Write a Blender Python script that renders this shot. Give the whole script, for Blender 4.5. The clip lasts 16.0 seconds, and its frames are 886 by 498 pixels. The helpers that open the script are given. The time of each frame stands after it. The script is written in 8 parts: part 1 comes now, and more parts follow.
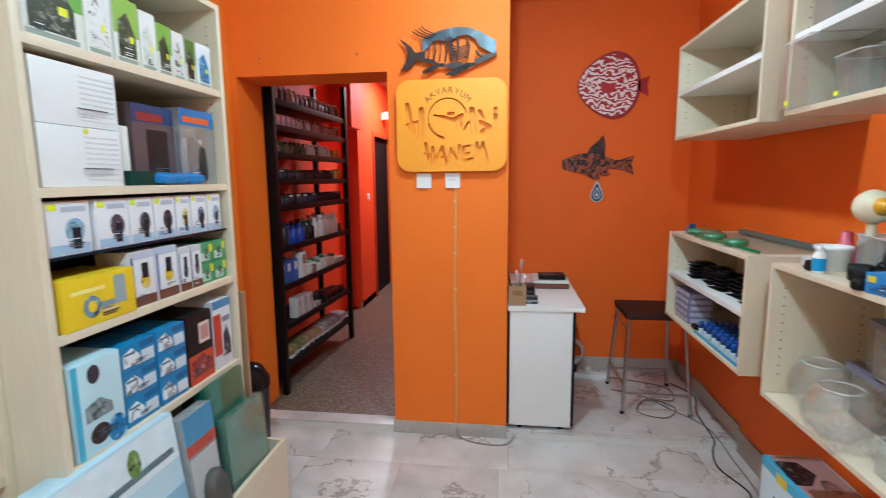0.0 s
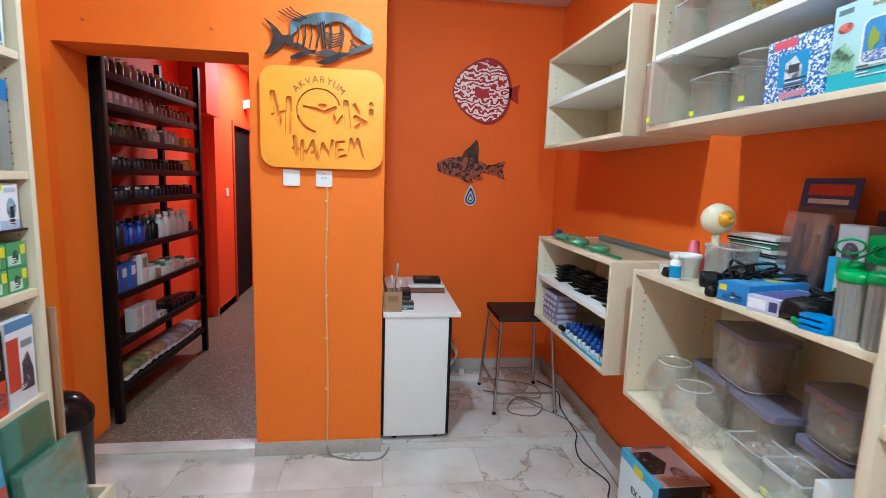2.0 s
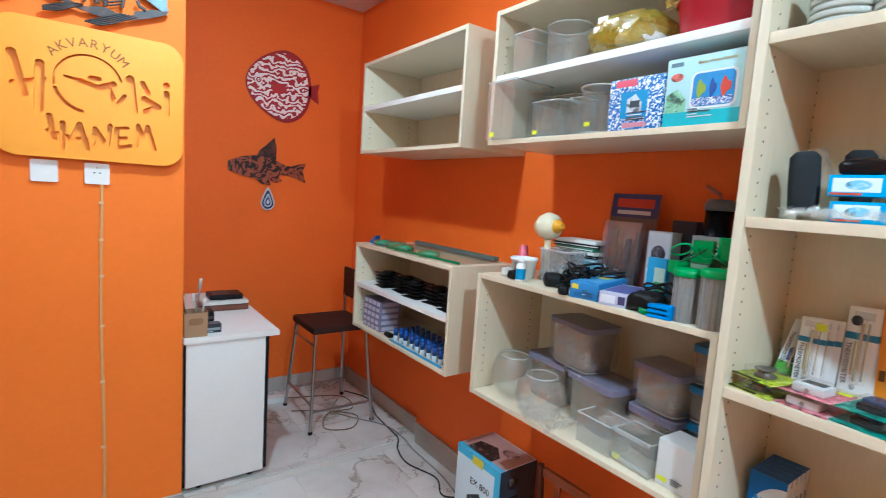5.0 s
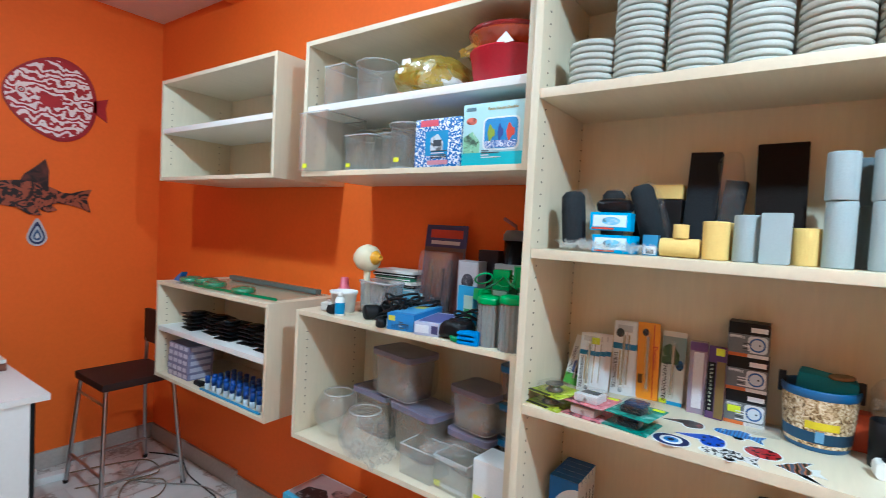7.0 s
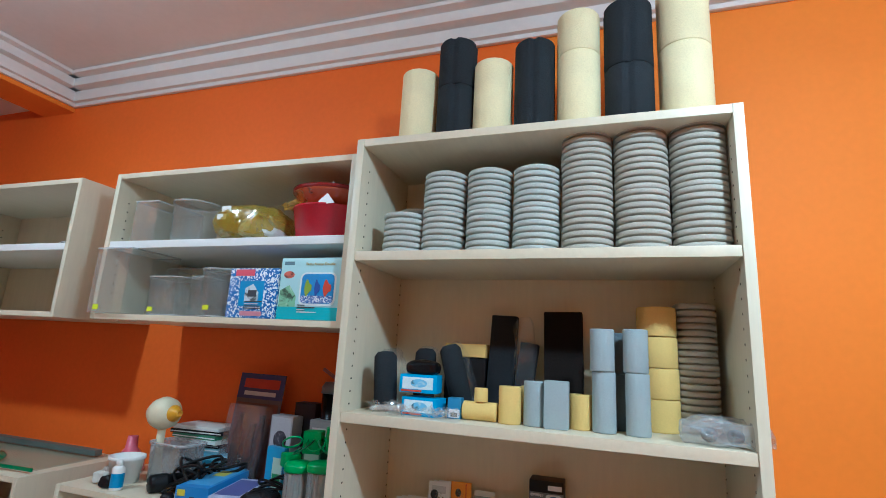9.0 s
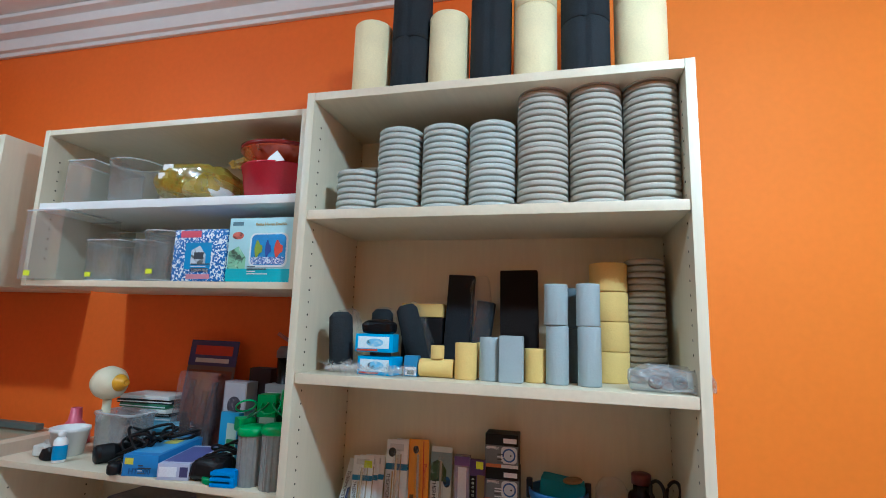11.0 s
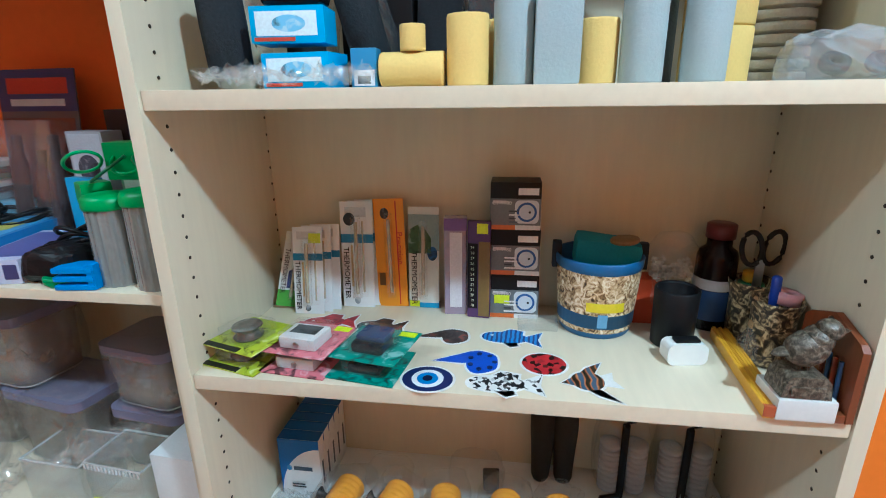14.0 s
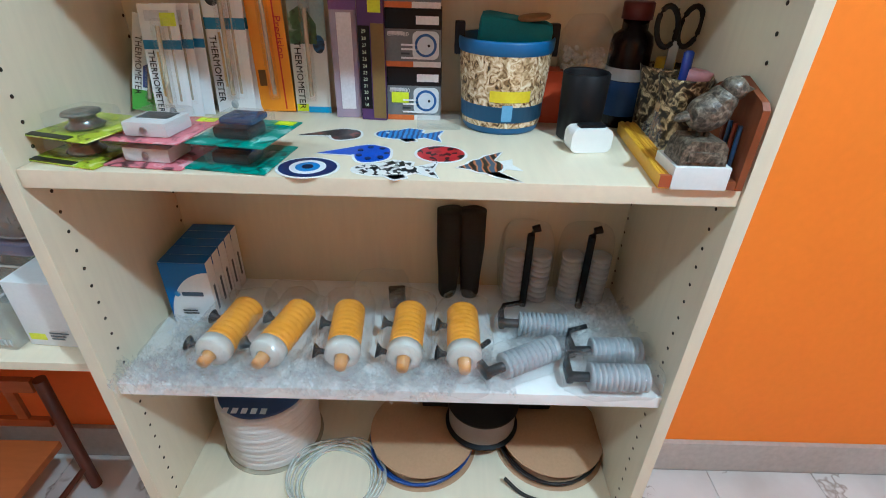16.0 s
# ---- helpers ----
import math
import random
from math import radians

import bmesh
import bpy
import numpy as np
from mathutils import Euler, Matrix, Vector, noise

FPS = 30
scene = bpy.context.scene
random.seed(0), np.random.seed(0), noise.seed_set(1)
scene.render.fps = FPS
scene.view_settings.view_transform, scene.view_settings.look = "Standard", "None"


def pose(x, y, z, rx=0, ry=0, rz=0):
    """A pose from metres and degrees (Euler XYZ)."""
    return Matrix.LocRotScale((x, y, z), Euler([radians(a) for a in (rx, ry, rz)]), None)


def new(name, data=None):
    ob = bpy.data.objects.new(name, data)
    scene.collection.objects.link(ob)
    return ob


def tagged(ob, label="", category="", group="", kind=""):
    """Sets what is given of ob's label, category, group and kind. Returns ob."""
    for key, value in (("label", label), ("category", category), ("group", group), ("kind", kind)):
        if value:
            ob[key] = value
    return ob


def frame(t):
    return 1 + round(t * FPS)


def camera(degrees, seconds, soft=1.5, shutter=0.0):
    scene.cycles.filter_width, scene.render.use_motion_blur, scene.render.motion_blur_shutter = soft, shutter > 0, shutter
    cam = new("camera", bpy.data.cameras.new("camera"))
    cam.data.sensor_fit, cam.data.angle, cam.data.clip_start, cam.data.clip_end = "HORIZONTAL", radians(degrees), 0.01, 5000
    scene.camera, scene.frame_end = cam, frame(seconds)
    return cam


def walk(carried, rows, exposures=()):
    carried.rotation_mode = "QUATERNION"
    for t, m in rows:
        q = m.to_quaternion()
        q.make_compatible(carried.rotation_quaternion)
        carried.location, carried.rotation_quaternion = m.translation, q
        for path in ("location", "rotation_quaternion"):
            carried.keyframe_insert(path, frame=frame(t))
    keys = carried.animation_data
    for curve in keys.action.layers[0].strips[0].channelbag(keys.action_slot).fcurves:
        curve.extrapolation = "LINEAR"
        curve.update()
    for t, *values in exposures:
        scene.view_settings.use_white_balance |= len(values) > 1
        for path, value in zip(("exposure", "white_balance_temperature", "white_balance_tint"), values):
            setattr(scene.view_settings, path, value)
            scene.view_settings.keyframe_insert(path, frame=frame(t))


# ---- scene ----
cam = camera(84.1, 16.0, soft=0.75, shutter=0.5)
METRES, EYE, TILT, LEAN, TURN = 1.84, 1.5, 0.0, 0.0, 7.4
ROWS = [
    (0.0, 0.0017, -0.0008, 0.0014, 0.01, -8.14, 0.51),
    (0.5, 0.014, 0.0041, -0.0036, -5.79, -8.62, -0.1),
    (1.0, 0.0156, 0.0057, 0.0053, -10.05, -8.61, -0.89),
    (1.5, 0.0073, 0.0168, 0.0082, -13.21, -8.1, -1.48),
    (2.0, -0.0023, 0.0782, 0.0038, -14.79, -8.04, -1.89),
    (2.5, -0.0089, 0.1486, -0.002, -16.73, -8.04, -1.5),
    (3.0, -0.0493, 0.1845, -0.0071, -22.63, -8.16, -2.87),
    (3.5, -0.1261, 0.2089, -0.0063, -31.63, -7.94, -2.72),
    (4.0, -0.1565, 0.2254, -0.0088, -36.01, -7.92, -2.98),
    (6.5, -0.1375, 0.2051, 0.016, -56.88, -2.49, -3.35),
    (7.0, -0.1222, 0.1982, 0.0189, -61.93, -2.38, -2.97),
    (7.5, -0.1131, 0.1917, 0.0244, -65.72, -1.82, -2.73),
    (8.0, -0.1083, 0.1738, 0.0471, -72.0, 3.33, -3.08),
    (8.5, -0.1143, 0.1527, 0.083, -78.25, 11.88, -2.89),
    (11.0, -0.099, 0.1412, 0.0651, -83.44, 9.0, -1.82),
    (11.5, -0.0895, 0.1409, 0.059, -83.7, 6.87, -1.12),
    (12.0, -0.0422, 0.1411, 0.0377, -84.08, 1.73, -0.61),
    (12.5, 0.0615, 0.1344, 0.0162, -83.96, -5.67, 0.34),
    (13.0, 0.1438, 0.1291, 0.0031, -84.23, -10.49, 0.59),
    (13.5, 0.1791, 0.1484, -0.009, -84.15, -14.52, 0.87),
    (14.0, 0.197, 0.1992, -0.0087, -89.26, -17.34, 0.73),
    (14.5, 0.1963, 0.228, -0.0288, -94.37, -19.7, 0.46),
    (15.0, 0.2013, 0.2088, -0.0621, -97.06, -25.06, -0.55),
    (15.5, 0.2063, 0.1756, -0.0867, -96.77, -29.2, -1.42),
    (16.0, 0.207, 0.1654, -0.0945, -96.77, -31.08, -1.42),
]
walk(cam, [(t, pose(0, 0, EYE, TILT, LEAN, TURN) @ pose(METRES * x, METRES * y, METRES * z, 90 + pitch, roll, yaw)) for t, x, y, z, yaw, pitch, roll in ROWS],
     exposures=((0.0, -0.16, 5250, -1), (3.5, 0.02, 5080, -2), (7.5, -0.12, 4950, -2), (8.5, -0.7, 4880, -2), (11.0, -0.7, 4880, -1), (12.0, -0.5, 4870, -1), (13.0, -0.36, 4880, -3), (14.0, -0.28, 4880, -3), (15.0, -0.12, 4880, -4), (16.0, -0.2, 4880, -4)))

# ---- light, sky and exposure ----
scene.cycles.transparent_max_bounces = 32
world = bpy.data.worlds.new("world")
scene.world = world
world.use_nodes = True
sky = world.node_tree.nodes.new("ShaderNodeTexSky")
sky.sky_type, sky.sun_disc = "NISHITA", False
sky.sun_elevation, sky.sun_rotation = radians(38), radians(160)
world.node_tree.links.new(sky.outputs[0], world.node_tree.nodes["Background"].inputs[0])
world.node_tree.nodes["Background"].inputs[1].default_value = 0.05


def area_light(name, m, sx, sy, power, colour):
    d = bpy.data.lights.new(name, "AREA")
    d.shape, d.size, d.size_y, d.energy, d.color = "RECTANGLE", sx, sy, power, colour
    ob = new(name, d)
    ob.matrix_world = m
    return ob


def bulb_light(name, x, y, z, power, colour):
    d = bpy.data.lights.new(name, "POINT")
    d.shadow_soft_size, d.energy, d.color = 0.035, power, colour
    new(name, d).location = (x, y, z)


LAMPS = ((-0.04, 1.96, 2.70, 32), (-0.04, -0.45, 2.70, 72))
for lx, ly, lz, watts in LAMPS:
    bulb_light("ceiling_bulb_light", lx, ly, lz, watts, (0.88, 0.99, 1.0))
    area_light("ceiling_bulb_down_light", pose(lx, ly, lz - 0.056), 0.08, 0.08, watts * 0.42, (0.88, 0.99, 1.0))
# Added soft fill from the south; no such window is known.
area_light("south_fill_light", pose(0.1, -2.95, 1.5, 90, 0, 0), 0.9, 1.2, 5, (0.9, 0.95, 1.0))
area_light("corridor_lamp_light", pose(-1.1, 6.1, 2.72), 0.3, 0.3, 48, (1.0, 0.96, 0.95))

# ---- materials ----
MATS = {}


def lin(h):
    c = [int(h[i:i + 2], 16) / 255 for i in (1, 3, 5)]
    return [v / 12.92 if v < 0.04045 else ((v + 0.055) / 1.055) ** 2.4 for v in c]


def node(nt, kind, **values):
    n = nt.nodes.new(kind)
    for k, v in values.items():
        n.inputs[k.replace("_", " ")].default_value = v
    return n


def base_material(name):
    m = bpy.data.materials.new(name)
    m.use_nodes = True
    return m, m.node_tree, m.node_tree.nodes["Principled BSDF"]


def paint(hexa, rough=0.5, metal=0.0, var=0.12, scale=30.0, bump=0.1, stretch=(1, 1, 1), name=""):
    """A plain surface with variation at two scales and a fine relief."""
    key = (hexa, rough, metal, var, scale, bump, stretch)
    if key in MATS:
        return MATS[key]
    m, nt, b = base_material(name or "surface_" + hexa[1:])
    tc = nt.nodes.new("ShaderNodeTexCoord")
    mp = node(nt, "ShaderNodeMapping", Scale=stretch)
    nt.links.new(tc.outputs["Object"], mp.inputs[0])
    fine = node(nt, "ShaderNodeTexNoise", Scale=scale * 6, Detail=4.0)
    wide = node(nt, "ShaderNodeTexNoise", Scale=scale * 0.35, Detail=3.0)
    add = nt.nodes.new("ShaderNodeMath")
    add.operation = "ADD"
    for i, n in enumerate((fine, wide)):
        nt.links.new(mp.outputs[0], n.inputs["Vector"])
        nt.links.new(n.outputs[0], add.inputs[i])
    ramp = node(nt, "ShaderNodeMapRange")
    ramp.inputs[1].default_value, ramp.inputs[2].default_value = 0.6, 1.4
    ramp.inputs[3].default_value, ramp.inputs[4].default_value = 1 - var, 1 + var * 0.6
    nt.links.new(add.outputs[0], ramp.inputs[0])
    mul = nt.nodes.new("ShaderNodeVectorMath")
    mul.operation = "SCALE"
    mul.inputs[0].default_value = lin(hexa)
    nt.links.new(ramp.outputs[0], mul.inputs["Scale"])
    nt.links.new(mul.outputs[0], b.inputs["Base Color"])
    b.inputs["Roughness"].default_value, b.inputs["Metallic"].default_value = rough, metal
    if max(lin(hexa)) < 0.06:
        b.inputs["Specular IOR Level"].default_value = 0.22
    if bump:
        bp = node(nt, "ShaderNodeBump", Strength=bump, Distance=0.002)
        nt.links.new(fine.outputs[0], bp.inputs["Height"])
        nt.links.new(bp.outputs[0], b.inputs["Normal"])
    MATS[key] = m
    return m


def clear(hexa="#ffffff", body=0.12, rough=0.08, name="", crinkle=True):
    """Thin clear plastic film or moulding: let through, with a little haze and a glossy skin."""
    key = ("clear", hexa, body, rough, crinkle)
    if key in MATS:
        return MATS[key]
    m, nt, b = base_material(name or "clear_plastic_" + hexa[1:])
    thin = body < 0.3
    b.inputs["Base Color"].default_value = (*lin(hexa), 1)
    b.inputs["Roughness"].default_value = 0.5 if thin else rough
    tr = nt.nodes.new("ShaderNodeBsdfTransparent")
    tr.inputs[0].default_value = (*[(0.88 + 0.12 * v) if thin else (0.5 + 0.5 * v) for v in lin(hexa)], 1)
    haze = nt.nodes.new("ShaderNodeMixShader")
    tc = nt.nodes.new("ShaderNodeTexCoord")
    n = node(nt, "ShaderNodeTexNoise", Scale=26.0, Detail=2.0, Distortion=2.0)
    if crinkle:
        n.noise_type = "RIDGED_MULTIFRACTAL"
        n.inputs["Scale"].default_value, n.inputs["Detail"].default_value, n.inputs["Distortion"].default_value = 24.0, 4.0, 0.6
    nt.links.new(tc.outputs["Object"], n.inputs["Vector"])
    r = node(nt, "ShaderNodeMapRange")
    r.inputs[1].default_value, r.inputs[2].default_value = 0.3, 0.75
    k = (0.6 if crinkle else 0.4) if thin else 1.0
    r.inputs[3].default_value, r.inputs[4].default_value = (body * k * 0.8, min(1, body * k * 1.3)) if crinkle else (body * k * 0.93, body * k * 1.07)
    nt.links.new(n.outputs[0], r.inputs[0])
    nt.links.new(r.outputs[0], haze.inputs[0])
    nt.links.new(tr.outputs[0], haze.inputs[1])
    nt.links.new(b.outputs[0], haze.inputs[2])
    gloss = node(nt, "ShaderNodeBsdfGlossy", Roughness=0.05 if crinkle else max(0.03, rough * 0.6))
    skin = nt.nodes.new("ShaderNodeMixShader")
    fr = node(nt, "ShaderNodeLayerWeight", Blend=0.25)
    fac = node(nt, "ShaderNodeMapRange")
    fac.inputs[3].default_value, fac.inputs[4].default_value = (0.05, 0.34) if crinkle else (0.04, 0.3)
    nt.links.new(fr.outputs["Facing"], fac.inputs[0])
    nt.links.new(fac.outputs[0], skin.inputs[0])
    nt.links.new(haze.outputs[0], skin.inputs[1])
    nt.links.new(gloss.outputs[0], skin.inputs[2])
    bp = node(nt, "ShaderNodeBump", Strength=1.0 if crinkle else 0.02, Distance=0.014)
    nt.links.new(n.outputs[0], bp.inputs["Height"])
    for q in (b, gloss, fr):
        nt.links.new(bp.outputs[0], q.inputs["Normal"])
    nt.links.new(skin.outputs[0], nt.nodes["Material Output"].inputs[0])
    MATS[key] = m
    return m


def ramp_material(name, texture, stops, rough=0.5, distort=0.0, scale=5.0, bump=0.0, per_object=False, stretch=(1, 1, 1)):
    """A pattern: a texture through a colour ramp."""
    m, nt, b = base_material(name)
    tc = nt.nodes.new("ShaderNodeTexCoord")
    mp = node(nt, "ShaderNodeMapping", Scale=stretch)
    nt.links.new(tc.outputs["Object"], mp.inputs[0])
    if per_object:
        oi = nt.nodes.new("ShaderNodeObjectInfo")
        sc = nt.nodes.new("ShaderNodeVectorMath")
        sc.operation = "SCALE"
        sc.inputs[0].default_value = (37.0, 53.0, 11.0)
        nt.links.new(oi.outputs["Random"], sc.inputs["Scale"])
        nt.links.new(sc.outputs[0], mp.inputs["Location"])
    if texture == "noise":
        tx = node(nt, "ShaderNodeTexNoise", Scale=scale, Detail=6.0, Distortion=distort)
        out = tx.outputs[0]
    elif texture == "voronoi":
        tx = node(nt, "ShaderNodeTexVoronoi", Scale=scale)
        sp = nt.nodes.new("ShaderNodeSeparateColor")
        nt.links.new(tx.outputs["Color"], sp.inputs[0])
        out = sp.outputs[0]
    else:
        tx = node(nt, "ShaderNodeTexWave", Scale=scale, Distortion=distort, Detail=2.0)
        tx.inputs["Detail Scale"].default_value = 1.6
        if texture == "rings":
            tx.wave_type = "RINGS"
        out = tx.outputs["Fac"]
    nt.links.new(mp.outputs[0], tx.inputs["Vector"])
    cr = nt.nodes.new("ShaderNodeValToRGB")
    el = cr.color_ramp.elements
    while len(el) < len(stops):
        el.new(0.5)
    for e, (p, h) in zip(el, stops):
        e.position, e.color = p, (*lin(h), 1)
    nt.links.new(out, cr.inputs[0])
    nt.links.new(cr.outputs[0], b.inputs["Base Color"])
    b.inputs["Roughness"].default_value = rough
    if bump:
        bp = node(nt, "ShaderNodeBump", Strength=bump, Distance=0.003)
        nt.links.new(out, bp.inputs["Height"])
        nt.links.new(bp.outputs[0], b.inputs["Normal"])
    return m


def marble_material():
    """White marble with thin brown-grey veins, each slab cut from another place."""
    m, nt, b = base_material("marble")
    tc, oi = nt.nodes.new("ShaderNodeTexCoord"), nt.nodes.new("ShaderNodeObjectInfo")
    sc = nt.nodes.new("ShaderNodeVectorMath")
    sc.operation = "SCALE"
    sc.inputs[0].default_value = (31.0, 57.0, 13.0)
    nt.links.new(oi.outputs["Random"], sc.inputs["Scale"])
    ad = nt.nodes.new("ShaderNodeVectorMath")
    nt.links.new(tc.outputs["Object"], ad.inputs[0])
    nt.links.new(sc.outputs[0], ad.inputs[1])
    warp = node(nt, "ShaderNodeTexNoise", Scale=2.2, Detail=5.0, Roughness=0.65)
    nt.links.new(ad.outputs[0], warp.inputs["Vector"])
    wm = nt.nodes.new("ShaderNodeVectorMath")
    wm.operation = "MULTIPLY_ADD"
    wm.inputs[1].default_value = (0.7, 0.7, 0.7)
    nt.links.new(warp.outputs["Color"], wm.inputs[0])
    nt.links.new(ad.outputs[0], wm.inputs[2])
    vo = node(nt, "ShaderNodeTexVoronoi", Scale=2.3)
    vo.feature = "DISTANCE_TO_EDGE"
    nt.links.new(wm.outputs[0], vo.inputs["Vector"])
    mask = node(nt, "ShaderNodeTexNoise", Scale=1.7, Detail=2.0)
    nt.links.new(ad.outputs[0], mask.inputs["Vector"])
    mr = node(nt, "ShaderNodeMapRange")
    mr.inputs[1].default_value, mr.inputs[2].default_value = 0.46, 0.62
    mr.inputs[3].default_value, mr.inputs[4].default_value = 0.0, 0.05
    nt.links.new(mask.outputs[0], mr.inputs[0])
    dv = nt.nodes.new("ShaderNodeMath")
    dv.operation = "LESS_THAN"
    vr = node(nt, "ShaderNodeMapRange")
    vr.inputs[1].default_value = 0.0
    vr.inputs[3].default_value, vr.inputs[4].default_value = 1.0, 0.0
    nt.links.new(vo.outputs["Distance"], vr.inputs[0])
    nt.links.new(mr.outputs[0], vr.inputs[2])
    grey = node(nt, "ShaderNodeTexNoise", Scale=3.5, Detail=6.0)
    nt.links.new(ad.outputs[0], grey.inputs["Vector"])
    cr = nt.nodes.new("ShaderNodeValToRGB")
    for e, (p, h) in zip(cr.color_ramp.elements, ((0.3, "#b9b4ae"), (0.62, "#d8d5d1"))):
        e.position, e.color = p, (*lin(h), 1)
    nt.links.new(grey.outputs[0], cr.inputs[0])
    mx = nt.nodes.new("ShaderNodeMix")
    mx.data_type = "RGBA"
    mx.inputs[7].default_value = (*lin("#7d6a58"), 1)
    sc2 = nt.nodes.new("ShaderNodeMath")
    sc2.operation = "MULTIPLY"
    sc2.inputs[1].default_value = 0.75
    nt.links.new(vr.outputs[0], sc2.inputs[0])
    nt.links.new(sc2.outputs[0], mx.inputs[0])
    nt.links.new(cr.outputs[0], mx.inputs[6])
    nt.links.new(mx.outputs[2], b.inputs["Base Color"])
    b.inputs["Roughness"].default_value = 0.36
    nt.nodes.remove(dv)
    return m


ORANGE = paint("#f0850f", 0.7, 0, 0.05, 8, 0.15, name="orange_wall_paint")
# Same wall paint as ORANGE, tone between its lit and shaded copies.
ORANGE_MID = paint("#ee780c", 0.7, 0, 0.05, 8, 0.15, name="orange_wall_paint_mid_tone")
# Corridor orange, reddened to carry the warm light and bounce between the walls.
CORRIDOR = paint("#e6500e", 0.65, 0, 0.06, 8, 0.15, name="corridor_orange_with_red_bounce")
# Same wall paint again, with shade and orange bounce put into the colour.
ORANGE_SHADED = paint("#ec6c08", 0.7, 0, 0.06, 8, 0.15, name="shaded_orange_wall_paint")
LAMINATE = paint("#d9d0b6", 0.42, 0, 0.07, 14, 0.05, (1, 1, 0.12), name="pale_maple_laminate")
LAM_FLAT = paint("#dccfb4", 0.42, 0, 0.07, 14, 0.05, (1, 0.12, 1), name="pale_maple_laminate_lengthwise")
LAM_EDGE = paint("#e4dac3", 0.4, 0, 0.05, 20, 0.03, name="pale_edge_band")
WHITE = paint("#e9e9e6", 0.4, 0, 0.04, 12, 0.05, name="white_laminate")
PLASTER = paint("#e6e2de", 0.7, 0, 0.04, 6, 0.15, name="white_ceiling_paint")
MARBLE = marble_material()
SKIRT = paint("#b7b2aa", 0.35, 0, 0.2, 9, 0.05, name="grey_marble_skirting")
GROUT = paint("#a8a29a", 0.8, 0, 0.15, 20, 0.2, name="grout")
TERRAZZO = ramp_material("brown_terrazzo", "voronoi", ((0.0, "#5c4a3a"), (0.5, "#71604e"), (0.85, "#82705e"), (0.98, "#a0948a")), 0.45, scale=120)
BLACK = paint("#141416", 0.45, 0, 0.2, 20, 0.05, name="black_plastic")
CHROME = paint("#b9babb", 0.28, 1.0, 0.1, 30, 0.03, name="chromed_steel")
DARKHOLE = paint("#3a3128", 0.8, 0, 0.1, 40, 0.0, name="drilled_hole")

# ---- mesh helpers ----


def to_mesh(name, bm, mat):
    me = bpy.data.meshes.new(name)
    bm.normal_update()
    bm.to_mesh(me)
    bm.free()
    for m in (mat if isinstance(mat, (list, tuple)) else (mat,)):
        me.materials.append(m)
    return me


def part(name, bm, mat, parent, label=""):
    ob = new(name, to_mesh(name, bm, mat))
    ob.parent = parent
    if label:
        ob["label"] = label
    return ob


def solid(name, bm, mat, label="", category="", m=None, group="", kind=""):
    ob = new(name, to_mesh(name, bm, mat))
    if m is not None:
        ob.matrix_world = m
    return tagged(ob, label, category, group, kind)


def thing(name, m, label, category, group="", kind=""):
    ob = new(name)
    ob.empty_display_size = 0.05
    ob.matrix_world = m
    return tagged(ob, label, category, group, kind)


def smooth(bm, angle=0.6):
    for f in bm.faces:
        f.smooth = True
    for e in bm.edges:
        if len(e.link_faces) == 2 and e.calc_face_angle(0) > angle:
            e.smooth = False
    return bm


def add_box(bm, lo, hi, bevel=0.0, m=None):
    b2 = bmesh.new()
    bmesh.ops.create_cube(b2, size=1)
    s = [hi[i] - lo[i] for i in range(3)]
    c = [(hi[i] + lo[i]) / 2 for i in range(3)]
    for v in b2.verts:
        v.co = Vector((v.co[i] * s[i] + c[i] for i in range(3)))
    if bevel:
        bmesh.ops.bevel(b2, geom=b2.edges[:], offset=min(bevel, min(map(abs, s)) * 0.4), segments=2, profile=0.7, affect="EDGES")
        smooth(b2, 0.7)
    return merge(bm, b2, m)


def merge(bm, b2, m=None):
    if m is not None:
        bmesh.ops.transform(b2, matrix=m, verts=b2.verts)
    me = bpy.data.meshes.new("tmp")
    b2.to_mesh(me)
    b2.free()
    bm.from_mesh(me)
    bpy.data.meshes.remove(me)
    return bm


def box(lo, hi, bevel=0.0, m=None):
    return add_box(bmesh.new(), lo, hi, bevel, m)


def lathe(profile, seg=32, m=None, bm=None):
    """Turned shape from (radius, height) pairs."""
    b2 = bmesh.new()
    rings = []
    for r, z in profile:
        if r < 1e-6:
            rings.append([b2.verts.new((0, 0, z))])
        else:
            rings.append([b2.verts.new((r * math.cos(2 * math.pi * i / seg), r * math.sin(2 * math.pi * i / seg), z)) for i in range(seg)])
    for a, c in zip(rings, rings[1:]):
        for i in range(seg):
            j = (i + 1) % seg
            vs = [a[i % len(a)], a[j % len(a)], c[j % len(c)], c[i % len(c)]]
            vs = [v for k, v in enumerate(vs) if v not in vs[:k]]
            if len(vs) > 2:
                b2.faces.new(vs)
    smooth(b2, 0.5)
    return merge(bm or bmesh.new(), b2, m)


def cyl(r, h, seg=28, bevel=0.002, m=None, bm=None):
    c = min(bevel, r * 0.4, h * 0.4)
    return lathe([(0, 0), (r - c, 0), (r, c), (r, h - c), (r - c, h), (0, h)], seg, m, bm)


